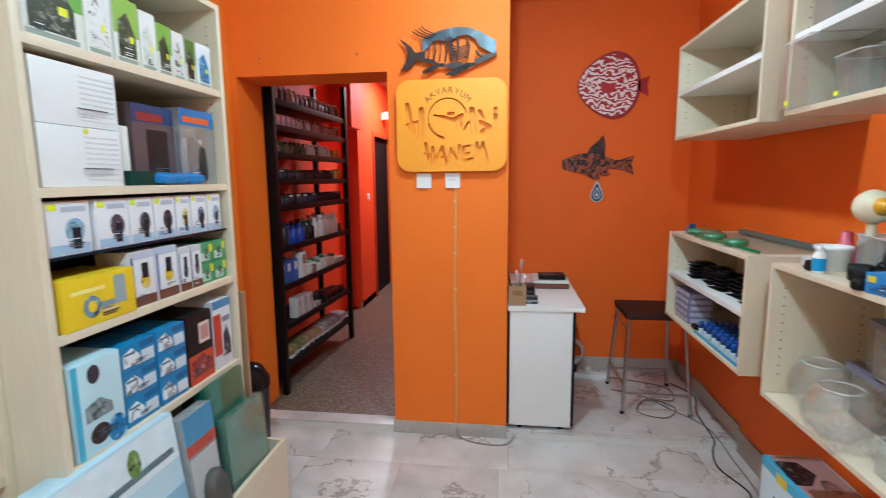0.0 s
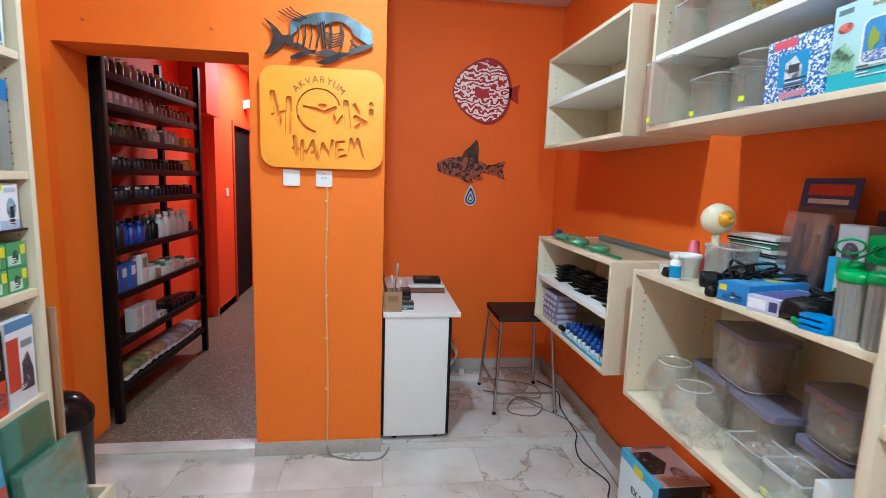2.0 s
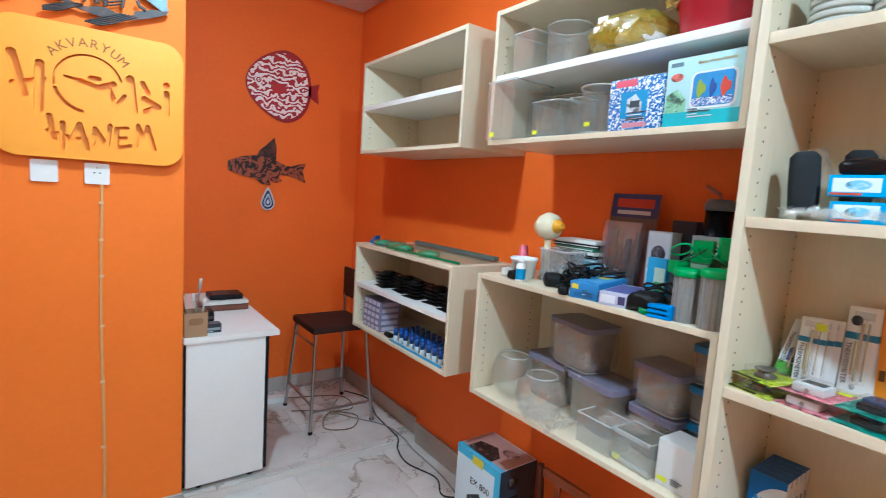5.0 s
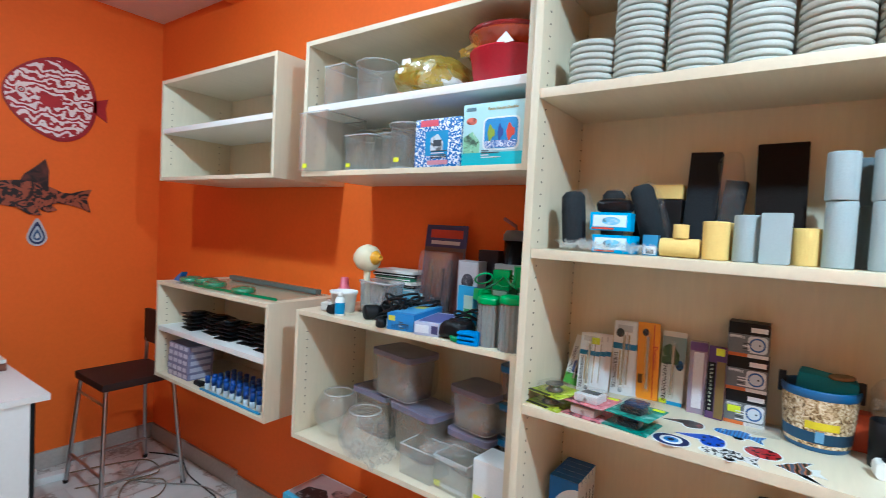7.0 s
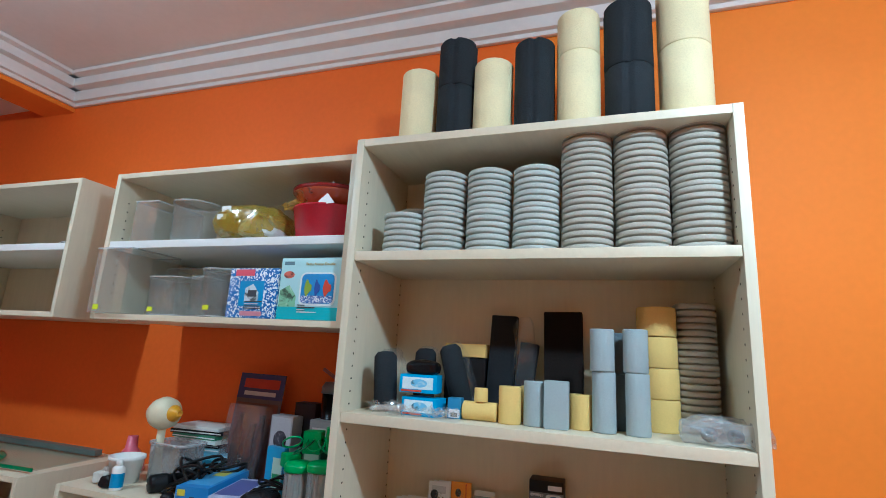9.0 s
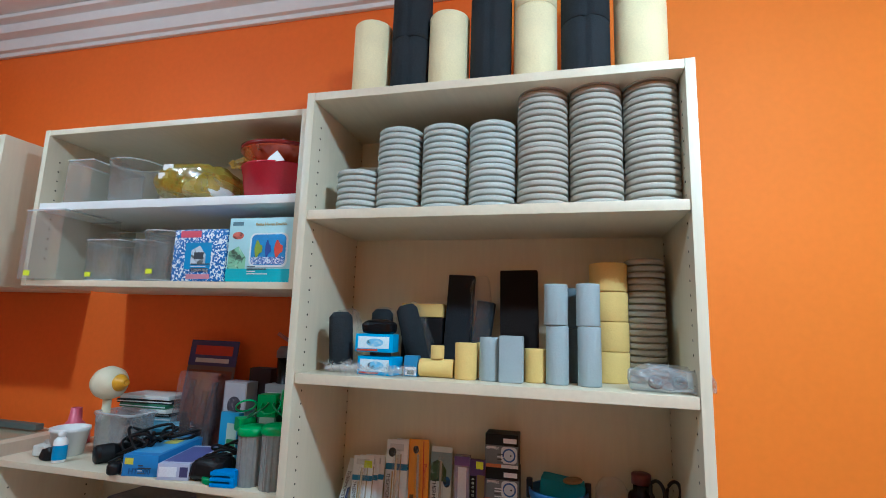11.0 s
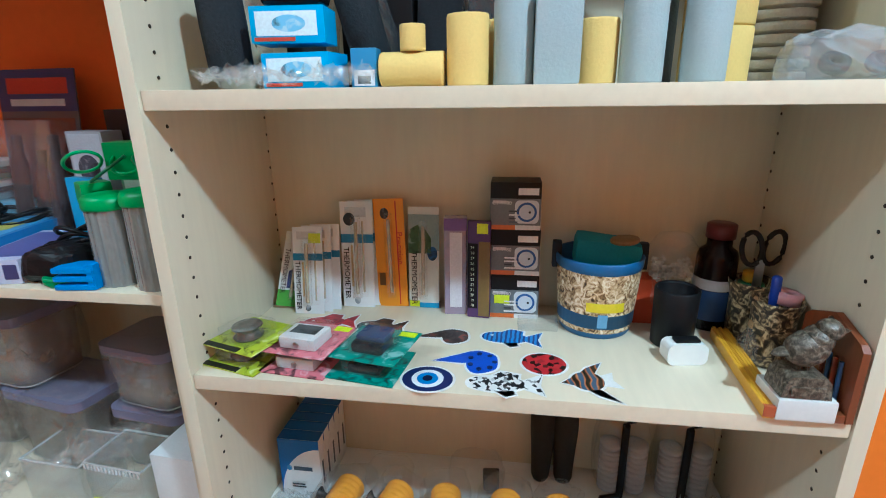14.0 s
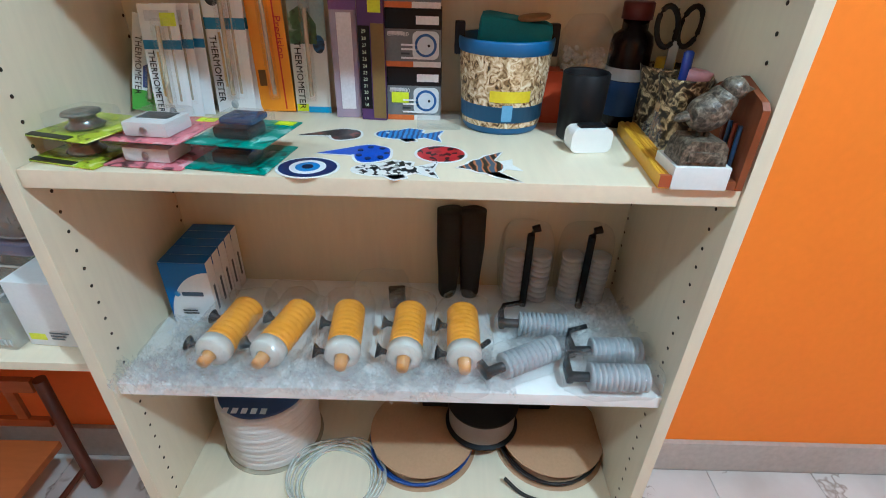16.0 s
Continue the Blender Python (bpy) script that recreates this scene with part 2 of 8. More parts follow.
def tube(points, r, seg=8, bm=None, closed=False):
    """A round bar or hose through points."""
    b2 = bmesh.new()
    pts = [Vector(p) for p in points]
    n = len(pts)
    rings = []
    up = Vector((0, 0, 1))
    for i, p in enumerate(pts):
        d = (pts[(i + 1) % n] - pts[i - 1]) if closed else (pts[min(i + 1, n - 1)] - pts[max(i - 1, 0)])
        d.normalize()
        a = d.cross(up if abs(d.z) < 0.95 else Vector((1, 0, 0))).normalized()
        c = d.cross(a)
        rings.append([b2.verts.new(p + r * (math.cos(2 * math.pi * k / seg) * a + math.sin(2 * math.pi * k / seg) * c)) for k in range(seg)])
    for i in range(n if closed else n - 1):
        a, c = rings[i], rings[(i + 1) % n]
        for k in range(seg):
            b2.faces.new((a[k], a[(k + 1) % seg], c[(k + 1) % seg], c[k]))
    if not closed:
        b2.faces.new(rings[0])
        b2.faces.new(rings[-1][::-1])
    bmesh.ops.recalc_face_normals(b2, faces=b2.faces)
    smooth(b2, 1.0)
    return merge(bm or bmesh.new(), b2)


def curve_points(pts, n=8):
    """Catmull-Rom through points."""
    p = [Vector(q) for q in pts]
    p = [p[0]] + p + [p[-1]]
    out = []
    for i in range(1, len(p) - 2):
        for k in range(n):
            t = k / n
            out.append(0.5 * ((2 * p[i]) + (p[i + 1] - p[i - 1]) * t + (2 * p[i - 1] - 5 * p[i] + 4 * p[i + 1] - p[i + 2]) * t * t + (3 * p[i] - p[i - 1] - 3 * p[i + 1] + p[i + 2]) * t ** 3))
    return out + [p[-1]]


def prism(outline, d, m=None, bm=None):
    """An outline in x, z, thickened along y from 0 to d."""
    b2 = bmesh.new()
    f = b2.faces.new([b2.verts.new((x, 0, z)) for x, z in outline])
    r = bmesh.ops.extrude_face_region(b2, geom=[f])
    bmesh.ops.translate(b2, vec=(0, d, 0), verts=[v for v in r["geom"] if isinstance(v, bmesh.types.BMVert)])
    bmesh.ops.recalc_face_normals(b2, faces=b2.faces)
    bmesh.ops.triangulate(b2, faces=[f for f in b2.faces if len(f.verts) > 4])
    return merge(bm or bmesh.new(), b2, m)


def rounded(w, h, r, n=6):
    """Outline of a rounded rectangle, base at z 0, centred in x."""
    out = []
    for cx, cz, a in ((w / 2 - r, h - r, 0), (-w / 2 + r, h - r, 90), (-w / 2 + r, r, 180), (w / 2 - r, r, 270)):
        out += [(cx + r * math.cos(radians(a + 90 * k / n)), cz + r * math.sin(radians(a + 90 * k / n))) for k in range(n + 1)]
    return out


def wrinkle(bm, amount, scale, seed=0.0):
    """Crumple a surface with noise."""
    for v in bm.verts:
        v.co += Vector(noise.noise_vector(v.co * scale + Vector((seed, seed * 1.7, 0)))) * amount
    return bm


def lettering(text, size, mat, parent, m, name="lettering", depth=0.0004, align="CENTER"):
    cu = bpy.data.curves.new("text", "FONT")
    cu.body, cu.size, cu.extrude, cu.align_x, cu.resolution_u = text, size, depth, align, 2
    ob = new("text_tmp", cu)
    me = bpy.data.meshes.new_from_object(ob.evaluated_get(bpy.context.evaluated_depsgraph_get()))
    bpy.data.objects.remove(ob)
    me.materials.clear()
    me.materials.append(mat)
    me.transform(m)
    o = new(name, me)
    o.parent = parent
    return o


# ---- the large structure ----
EAST, NORTH, PIER, WEST, SOUTH, CEIL, LOW = 1.33, 3.85, 2.80, -1.62, -3.0, 2.90, -0.05


def wall(name, lo, hi, mat, label):
    return solid(name, box(lo, hi), mat, label, "wall", kind="structure")


# Shaded tone for the walls by the cabinets; the split hides behind the unit.
wall("wall_east", (EAST, 0.43, -0.2), (EAST + 0.2, NORTH + 0.2, 3.1), ORANGE_SHADED, "orange painted plaster wall behind the cabinets, shade in its colour")
wall("wall_east_south", (EAST, SOUTH, -0.2), (EAST + 0.2, 0.43, 3.1), ORANGE, "orange painted plaster wall beside the shelf unit")
wall("wall_north", (0.01, NORTH, -0.2), (EAST, NORTH + 0.2, 3.1), ORANGE_SHADED, "orange painted plaster wall of the alcove")
wall("wall_pier", (-0.672, PIER, -0.2), (0.008, NORTH + 0.2, 3.1), ORANGE_MID, "orange painted pier between doorway and alcove")
wall("wall_door_left", (-2.2, PIER, -0.2), (-1.575, PIER + 0.3, 3.1), ORANGE_MID, "orange painted wall beside the doorway")
wall("wall_door_lintel", (-1.575, PIER, 2.10), (-0.672, PIER + 0.3, 3.1), ORANGE_MID, "orange painted lintel over the doorway")
wall("wall_west", (WEST - 0.2, SOUTH, -0.2), (WEST, PIER, 3.1), ORANGE, "orange painted plaster wall behind shelves")
# South wall stays out of view; its opening is made up for the fill light.
bm = box((WEST, SOUTH - 0.2, -0.2), (-0.4, SOUTH, 3.1))
add_box(bm, (0.6, SOUTH - 0.2, -0.2), (EAST, SOUTH, 3.1))
add_box(bm, (-0.4, SOUTH - 0.2, -0.2), (0.6, SOUTH, 0.9))
add_box(bm, (-0.4, SOUTH - 0.2, 2.1), (0.6, SOUTH, 3.1))
solid("wall_south", bm, ORANGE, "unseen orange south wall with an added opening for the fill light", "wall", kind="structure")
solid("ceiling", box((WEST, SOUTH, CEIL), (EAST, PIER, CEIL + 0.15)), PLASTER, "white painted plaster ceiling", "ceiling", kind="structure")
solid("ceiling_alcove", box((0.008, PIER + 0.22, 2.80), (EAST, NORTH, 2.95)), PLASTER, "white painted alcove ceiling", "ceiling", kind="structure")
wall("wall_beam", (0.008, PIER, 2.75), (EAST, PIER + 0.22, 3.1), ORANGE, "orange painted beam over the alcove")
# corridor behind the doorway
wall("wall_corridor_west", (-2.06, PIER + 0.3, -0.2), (-1.86, 5.46, 3.1), CORRIDOR, "orange corridor wall behind the rack, red bounce in its colour")
bm = box((-2.06, 5.46, -0.2), (-1.67, 6.1, 3.1))
add_box(bm, (-2.06, 6.95, -0.2), (-1.67, 9.6, 3.1))
add_box(bm, (-2.06, 6.1, 2.05), (-1.67, 6.95, 3.1))
solid("wall_corridor_far", bm, CORRIDOR, "orange corridor wall with a dark doorway, red bounce in its colour", "wall", kind="structure")
wall("wall_corridor_east", (-0.60, NORTH + 0.2, -0.2), (-0.45, 9.6, 3.1), CORRIDOR, "orange corridor wall, red bounce in its colour")
wall("wall_corridor_end", (-2.06, 9.6, -0.2), (-0.45, 9.8, 3.1), CORRIDOR, "orange corridor end wall")
# Solid block in the opening; its near-black colour stands for the room's darkness.
wall("wall_doorway_dark_fill", (-2.06, 6.102, -0.2), (-1.70, 6.948, 2.048), paint("#191311", 0.8), "near-black block filling the corridor doorway in place of its unlit room")
solid("ceiling_corridor", box((-2.06, PIER + 0.3, 2.75), (-0.45, 9.6, 2.9)), PLASTER, "white corridor ceiling", "ceiling", kind="structure")
solid("floor_corridor", box((-2.06, PIER + 0.1, -0.2), (-0.45, 9.6, 0.0)), TERRAZZO, "worn brown terrazzo corridor floor", "floor", kind="structure")
wall("wall_corridor_lintel", (-1.86, 5.1, 2.05), (-1.62, 5.46, 2.75), CORRIDOR, "orange lintel in the corridor")


def crown(name, length, m):
    """Plaster crown moulding: stepped profile swept along x."""
    bm = bmesh.new()
    for y0, z0, y1, z1 in ((0, -0.13, 0.02, 0.0), (0, -0.112, 0.04, 0.0), (0, -0.06, 0.085, 0.0), (0, -0.02, 0.125, 0.0)):
        add_box(bm, (0, -y1, z0), (length, -y0, z1 - 0.001), 0.012)
    return solid(name, bm, PLASTER, "white stepped plaster crown moulding", "moulding", m, kind="structure")


crown("trim_crown_east", PIER - SOUTH, pose(EAST, PIER, CEIL, 0, 0, -90))
crown("trim_crown_north", EAST - WEST, pose(WEST, PIER, CEIL))
crown("trim_crown_west", PIER - SOUTH, pose(WEST, SOUTH, CEIL, 0, 0, 90))

# skirting of grey marble
for nm, lo, hi in (("baseboard_east", (EAST - 0.016, SOUTH, LOW), (EAST, PIER + 0.02, 0.075)), ("baseboard_alcove_east", (EAST - 0.016, PIER + 0.02, 0), (EAST, NORTH - 0.016, 0.10)),
                   ("baseboard_north", (0.008, NORTH - 0.016, 0), (EAST, NORTH, 0.10)), ("baseboard_corridor", (-1.685, 5.445, 0), (-1.67, 6.1, 0.08)), ("baseboard_pier", (-0.68, PIER - 0.012, LOW), (0.012, PIER, 0.028))):
    solid(nm, box(lo, hi, 0.003), SKIRT, "grey veined marble skirting", "skirting", kind="structure")

floor = solid("floor", box((WEST, SOUTH, -0.2), (EAST, PIER, LOW - 0.004)), GROUT, "white marble tile floor with brown veins", "floor", kind="structure")
upper = solid("floor_alcove", box((0.008, PIER + 0.004, -0.2), (EAST, NORTH, -0.004)), GROUT, "raised white marble alcove floor", "floor", kind="structure")
sill = solid("floor_sill", box((-1.575, PIER, -0.2), (-0.672, PIER + 0.099, -0.004)), GROUT, "white marble door sill", "floor", kind="structure")

# ---- shelving ----


def holes(ys, zs, face, parent, name="pin_hole_row"):
    """Rows of drilled shelf-pin holes; face = x of the panel side and the way it looks."""
    x, s = face
    bm = bmesh.new()
    for y in ys:
        for z in zs:
            lathe([(0, 0.0006), (0.0028, 0.0006), (0.0028, 0)], 8, pose(x, y, z, 0, 90 * s, 0), bm)
    return tagged(part(name, bm, DARKHOLE, parent), kind="stuff")


def carcass(name, m, w, d, h, shelves, label, back_in=0.012, t=0.018, base=0.0, group="", white=()):
    """An open cabinet: front at y 0, depth along +y, centred in x, base at z 0."""
    c = thing(name, m, label, "shelf unit" if h > 1 else "wall cabinet", group)
    for s in (-1, 1):
        x0, x1 = sorted((s * w / 2, s * (w / 2 - t)))
        panel = part("side_panel", box((x0, 0, 0), (x1, d, h), 0.0012), LAMINATE, c)
        zs = [z for z in np.arange(0.09, h - 0.08, 0.032)]
        holes((0.045, d - 0.08), zs, (s * (w / 2 - t), -s), panel)
    part("top_panel", box((-w / 2 + t, 0.001, h - t), (w / 2 - t, d, h), 0.0012), LAM_FLAT, c)
    part("bottom_panel", box((-w / 2 + t, 0.001, base), (w / 2 - t, d - back_in, base + t), 0.0012), LAM_FLAT, c)
    part("back_panel", box((-w / 2 + t, d - back_in, 0.0), (w / 2 - t, d - back_in + 0.006, h - t)), LAMINATE, c)
    for i, z in enumerate(shelves):
        mt = WHITE if i in white else LAM_FLAT
        part("shelf", box((-w / 2 + t + 0.001, 0.012 if mt is WHITE and h > 1 else 0.004, z - 0.025), (w / 2 - t - 0.001, d - back_in, z), 0.0015), mt, c)
    return c


UX, CX = 0.9085, 0.945
carcass("shelf_unit", pose(UX, 0.431, LOW, 0, 0, -90), 0.962, EAST - UX - 0.018, 2.285, (0.745, 1.13, 1.545, 1.96), "tall pale maple shelf unit full of aquarium goods", back_in=0.075, base=0.36, t=0.022, white=(0,))
part("plinth", box((-0.45, 0.03, 0.0), (0.45, 0.05, 0.36)), LAM_FLAT, bpy.data.objects["shelf_unit"])
wc = "wall cabinets on the east wall"
carcass("wall_cabinet", pose(CX, 2.525, 1.705, 0, 0, -90), 0.95, EAST - CX, 0.505, (0.263,), "empty pale maple open wall cabinet with one shelf", group=wc, white=(0,))
carcass("wall_cabinet", pose(CX, 1.402, 1.705, 0, 0, -90), 0.945, EAST - CX, 0.505, (0.262,), "pale maple wall cabinet with clear bowls and boxes", group=wc, white=(0,))
carcass("wall_cabinet", pose(CX, 2.525, 0.695, 0, 0, -90), 0.95, EAST - CX, 0.495, (0.265,), "pale maple wall cabinet with black trays and blue caps", group=wc, white=(0,))
carcass("wall_cabinet", pose(CX, 1.402, 0.695, 0, 0, -90), 0.945, EAST - CX, 0.500, (), "pale maple wall cabinet with plastic containers", group=wc)
carcass("shelf_unit", pose(-1.11, 1.455, LOW, 0, 0, 90), 0.85, 0.48, 2.22, (0.35, 0.81, 1.165, 1.54, 1.90), "tall pale maple shelf unit with boxed filters and pumps", t=0.022, base=0.02)
carcass("shelf_unit", pose(-1.258, 0.603, LOW, 0, 0, 90), 0.85, 0.36, 2.22, (0.35, 0.81, 1.165, 1.54, 1.90), "tall pale maple shelf unit beside another", t=0.022, base=0.02)

# ---- helpers for goods ----


def E(x, y, z, turn=0.0):
    """Faces west, into the room: local x runs to the viewer's right, local y to the wall."""
    return pose(x, y, z, 0, 0, -90 + turn)


def W(x, y, z, turn=0.0):
    return pose(x, y, z, 0, 0, 90 + turn)


def N(x, y, z, turn=0.0):
    return pose(x, y, z, 0, 0, turn)


def face_matrix(face, w, d, h):
    e = 0.0006
    if face == "front":
        return pose(0, -e, 0), w, h
    if face == "top":
        return pose(0, 0, h + e, -90, 0, 0) @ pose(0, 0, 0), w, d
    if face == "left":
        return pose(-w / 2 - e, d / 2, 0, 0, 0, -90), d, h
    return pose(w / 2 + e, d / 2, 0, 0, 0, 90), d, h


PHOTOS = {}


def photo(hexa):
    """A printed picture in one main colour: blotches from dark to light."""
    if hexa not in PHOTOS:
        c = [int(hexa[i:i + 2], 16) for i in (1, 3, 5)]
        dark = "#%02x%02x%02x" % tuple(int(v * 0.45) for v in c)
        pale = "#%02x%02x%02x" % tuple(int(v + (235 - v) * 0.5) if v < 235 else v for v in c)
        PHOTOS[hexa] = ramp_material("printed_picture_" + hexa[1:], "noise", ((0.36, dark), (0.47, hexa), (0.57, hexa), (0.66, pale)), 0.4, 0.8, 42, per_object=True)
    return PHOTOS[hexa]


def art(parent, w, d, h, rows):
    """Printed patches on the faces of a box: (shape, u0, v0, u1, v1, colour or text rows)."""
    for row in rows:
        face = "front"
        if row[0] in ("top", "left", "right"):
            face, row = row[0], row[1:]
        kind, u0, v0, u1, v1, col = row[:6]
        mt = (photo(col) if row[0] in ("l", "o") else paint(col, 0.4, 0, 0.16, 40, 0)) if isinstance(col, str) else col
        m, fw, fh = face_matrix(face, w, d, h)
        x0, x1, z0, z1 = (u0 - 0.5) * fw, (u1 - 0.5) * fw, v0 * fh, v1 * fh
        if kind == "t":
            lettering(row[6], (z1 - z0) * 1.3, mt, parent, m @ pose((x0 + x1) / 2, -0.0004, z0, 90, 0, 0), "print_lettering")
            continue
        if kind == "v":
            lettering(row[6], (x1 - x0) * 1.3, mt, parent, m @ pose(x0, -0.0004, (z0 + z1) / 2, 90, 0, 0) @ pose(0, 0, 0, 0, 0, -90), "print_lettering")
            continue
        if kind == "o":
            out = [((x0 + x1) / 2 + (x1 - x0) / 2 * math.cos(a), (z0 + z1) / 2 + (z1 - z0) / 2 * math.sin(a)) for a in np.linspace(0, 2 * math.pi, 24, endpoint=False)]
        elif kind == "l":
            out = [(x0, z0), (x1, z0), (x1, z1 - (z1 - z0) * 0.5), (x0 + (x1 - x0) * 0.55, z1), (x0, z1 - (z1 - z0) * 0.25)]
        else:
            out = [(x0, z0), (x1, z0), (x1, z1), (x0, z1)]
        layer = row[6] if len(row) > 6 and not isinstance(row[6], str) else 0
        part("printed_patch", prism(out, 0.0005, m @ pose(0, -0.0004 * layer, 0)), mt, parent)


def carton(name, m, w, d, h, mat, label, rows=(), category="box", group="", bevel=0.002):
    c = thing(name, m, label, category, group)
    part("body", box((-w / 2, 0, 0), (w / 2, d, h), bevel), paint(mat, 0.45, 0, 0.06, 25, 0.03) if isinstance(mat, str) else mat, c)
    art(c, w, d, h, rows)
    if rows and w > 0.055 and h > 0.05:
        # small print: short dark or pale bars too small to read
        rng = random.Random(name + str(round(m.translation.y, 2)))
        x, z = rng.uniform(-0.35, 0.0) * w, rng.uniform(0.08, 0.2) * h
        for i in range(4):
            ln = rng.uniform(0.12, 0.4) * w
            zz = z + i * 0.0065
            if zz + 0.004 < h:
                part("small_print", prism([(x, zz), (min(x + ln, w * 0.48), zz), (min(x + ln, w * 0.48), zz + 0.0028), (x, zz + 0.0028)], 0.0005, pose(0, -0.0024, 0)), paint(rng.choice(("#3a3f46", "#dfe2e4", "#54606c")), 0.5), c)
    return c


def soft_shape(w, d, h, seed, rough=0.12, power=0.55, seg=28, scale=22):
    """A crumpled bag: a boxy ellipsoid with a flat base and folds."""
    bm = bmesh.new()
    bmesh.ops.create_uvsphere(bm, u_segments=seg, v_segments=seg // 2, radius=1)
    for v in bm.verts:
        c = v.co
        q = Vector([math.copysign(abs(k) ** power, k) for k in c])
        v.co = Vector((q.x * w / 2, q.y * d / 2 + d / 2, q.z * h / 2 + h / 2))
    s = min(w, d, h)
    for v in bm.verts:
        n1 = Vector(noise.noise_vector(v.co * scale + Vector((seed, 0, seed * 3))))
        n2 = Vector(noise.noise_vector(v.co * scale * 3.1 + Vector((seed * 2, 5, 1))))
        v.co += (n1 + 0.5 * n2) * s * rough
        v.co.z = max(v.co.z, 0.0006)
    for f in bm.faces:
        f.smooth = rough < 0.1
    return bm


def film_sheet(w, d, seed, high=0.02, n=20):
    """A crumpled sheet of film with sharp folds."""
    bm = bmesh.new()
    bmesh.ops.create_grid(bm, x_segments=n, y_segments=n, size=0.5)
    for v in bm.verts:
        p = v.co * 9 + Vector((seed, seed * 2.3, 0))
        a = 1 - abs(noise.noise(p)) * 2.2
        b = 1 - abs(noise.noise(p * 2.3)) * 2.2
        edge = 1 + 0.25 * noise.noise(v.co * 5 + Vector((0, seed, 3)))
        v.co = Vector((v.co.x * w * edge, v.co.y * d * edge, high * max(0.02, 0.45 * a + 0.3 * b + 0.25 * noise.noise(p * 5))))
    return bm


BLIS = clear("#ffffff", 0.05, 0.04, name="clear_blister", crinkle=False)
FILM = clear("#f8fafc", 0.055, 0.05, name="clear_film")
SHEEN = clear("#f8fafc", 0.1, 0.04, name="bright_film")
ACRYL = clear("#eef2f2", 0.14, 0.05, name="clear_acrylic", crinkle=False)
HAZY = clear("#dfe0e2", 0.36, 0.25, name="hazy_plastic", crinkle=False)


def bag(name, m, w, d, h, seed, label, category="plastic bag", rough=0.14, mat=None):
    return solid(name, soft_shape(w, d, h, seed, rough), mat or FILM, label, category, m)


def foam(r, h, notches=0, seg=48, hole=True):
    """Foam cylinder with vertical slots and a bore seen at its top."""
    bm = bmesh.new()
    rings = []
    for rr, z in ((r * 0.97, 0), (r, 0.003), (r, h * 0.5), (r, h - 0.003), (r * 0.97, h), (r * 0.35, h), (r * 0.33, h - 0.02), (0.0005, h - 0.02)):
        ring = []
        for i in range(seg):
            a = 2 * math.pi * i / seg
            k = rr
            if notches and rr > r * 0.9 and (i + 2) % (seg // notches) in (0, 1):
                k = rr - 0.007
            ring.append(bm.verts.new((k * math.cos(a), k * math.sin(a), z)))
        rings.append(ring)
    for a, c in zip(rings, rings[1:]):
        for i in range(seg):
            j = (i + 1) % seg
            bm.faces.new((a[i], a[j], c[j], c[i]))
    bm.faces.new(rings[0][::-1])
    return smooth(bm, 0.5)


CREAM = paint("#efe2b4", 0.9, 0, 0.1, 40, 0.6, name="cream_foam")
CHAR = paint("#2b2f33", 0.95, 0, 0.2, 40, 0.7, name="charcoal_foam")
YFOAM = paint("#e3c474", 0.9, 0, 0.06, 40, 0.35, name="yellow_foam")
GFOAM = paint("#a0acae", 0.9, 0, 0.05, 40, 0.35, name="grey_foam")
DISC = paint("#b9bcb5", 0.85, 0, 0.15, 40, 0.5, name="grey_sintered_disc")

# ---- tall shelf unit: top ----
for y, r, hs, mt, word in ((0.783, 0.056, (0.25,), CREAM, "cream"), (0.664, 0.057, (0.185, 0.15), CHAR, "charcoal"), (0.552, 0.057, (0.25,), CREAM, "cream"), (0.432, 0.057, (0.295,), CHAR, "charcoal"),
                           (0.311, 0.058, (0.24, 0.125), CREAM, "cream"), (0.181, 0.063, (0.18, 0.19), CHAR, "charcoal"), (0.044, 0.064, (0.22, 0.22), CREAM, "cream")):
    z = 2.236
    for h in hs:
        solid("foam_cylinder", foam(r, h - 0.001, 4 if mt is CHAR else 0), mt, word + " slotted filter foam cylinder on the shelf unit", "filter foam", pose(1.035, y, z, 0, 0, random.uniform(0, 30)), "foam cylinders on top")
        z += h

# ---- shelf with grey discs ----
DISC_WARM = paint("#b3aea2", 0.85, 0, 0.15, 40, 0.5, name="warm_grey_sintered_disc")
disc_shape = [(0, 0), (0.052, 0), (0.052, 0.0032), (0.0592, 0.0034), (0.0605, 0.0046), (0.0605, 0.0142), (0.0592, 0.0154), (0.02, 0.0156), (0.018, 0.013), (0, 0.013)]
disc_meshes = [to_mesh("disc", lathe(disc_shape, 40), mt) for mt in (DISC, DISC_WARM)]


def disc_stack(x, y, z, n, scale=1.0, pitch=0.0166, warm=False):
    """A stack whose upper half lies the other way up."""
    s = thing("disc_stack", pose(x, y, z), "stack of round " + ("warm " if warm else "pale ") + "grey sintered aquarium discs on the shelf", "disc stack", "disc stacks")
    for i in range(n):
        o = new("disc", disc_meshes[1 if warm else 0])
        o.parent = s
        over = n > 8 and i >= n // 2
        o.matrix_local = pose(random.uniform(-1, 1) * 0.0012, random.uniform(-1, 1) * 0.0012, i * pitch + (0.0156 if over else 0), 180 * over + random.uniform(-0.3, 0.3), 0, random.uniform(0, 360)) @ Matrix.Diagonal((scale, scale, 1, 1))
    return s


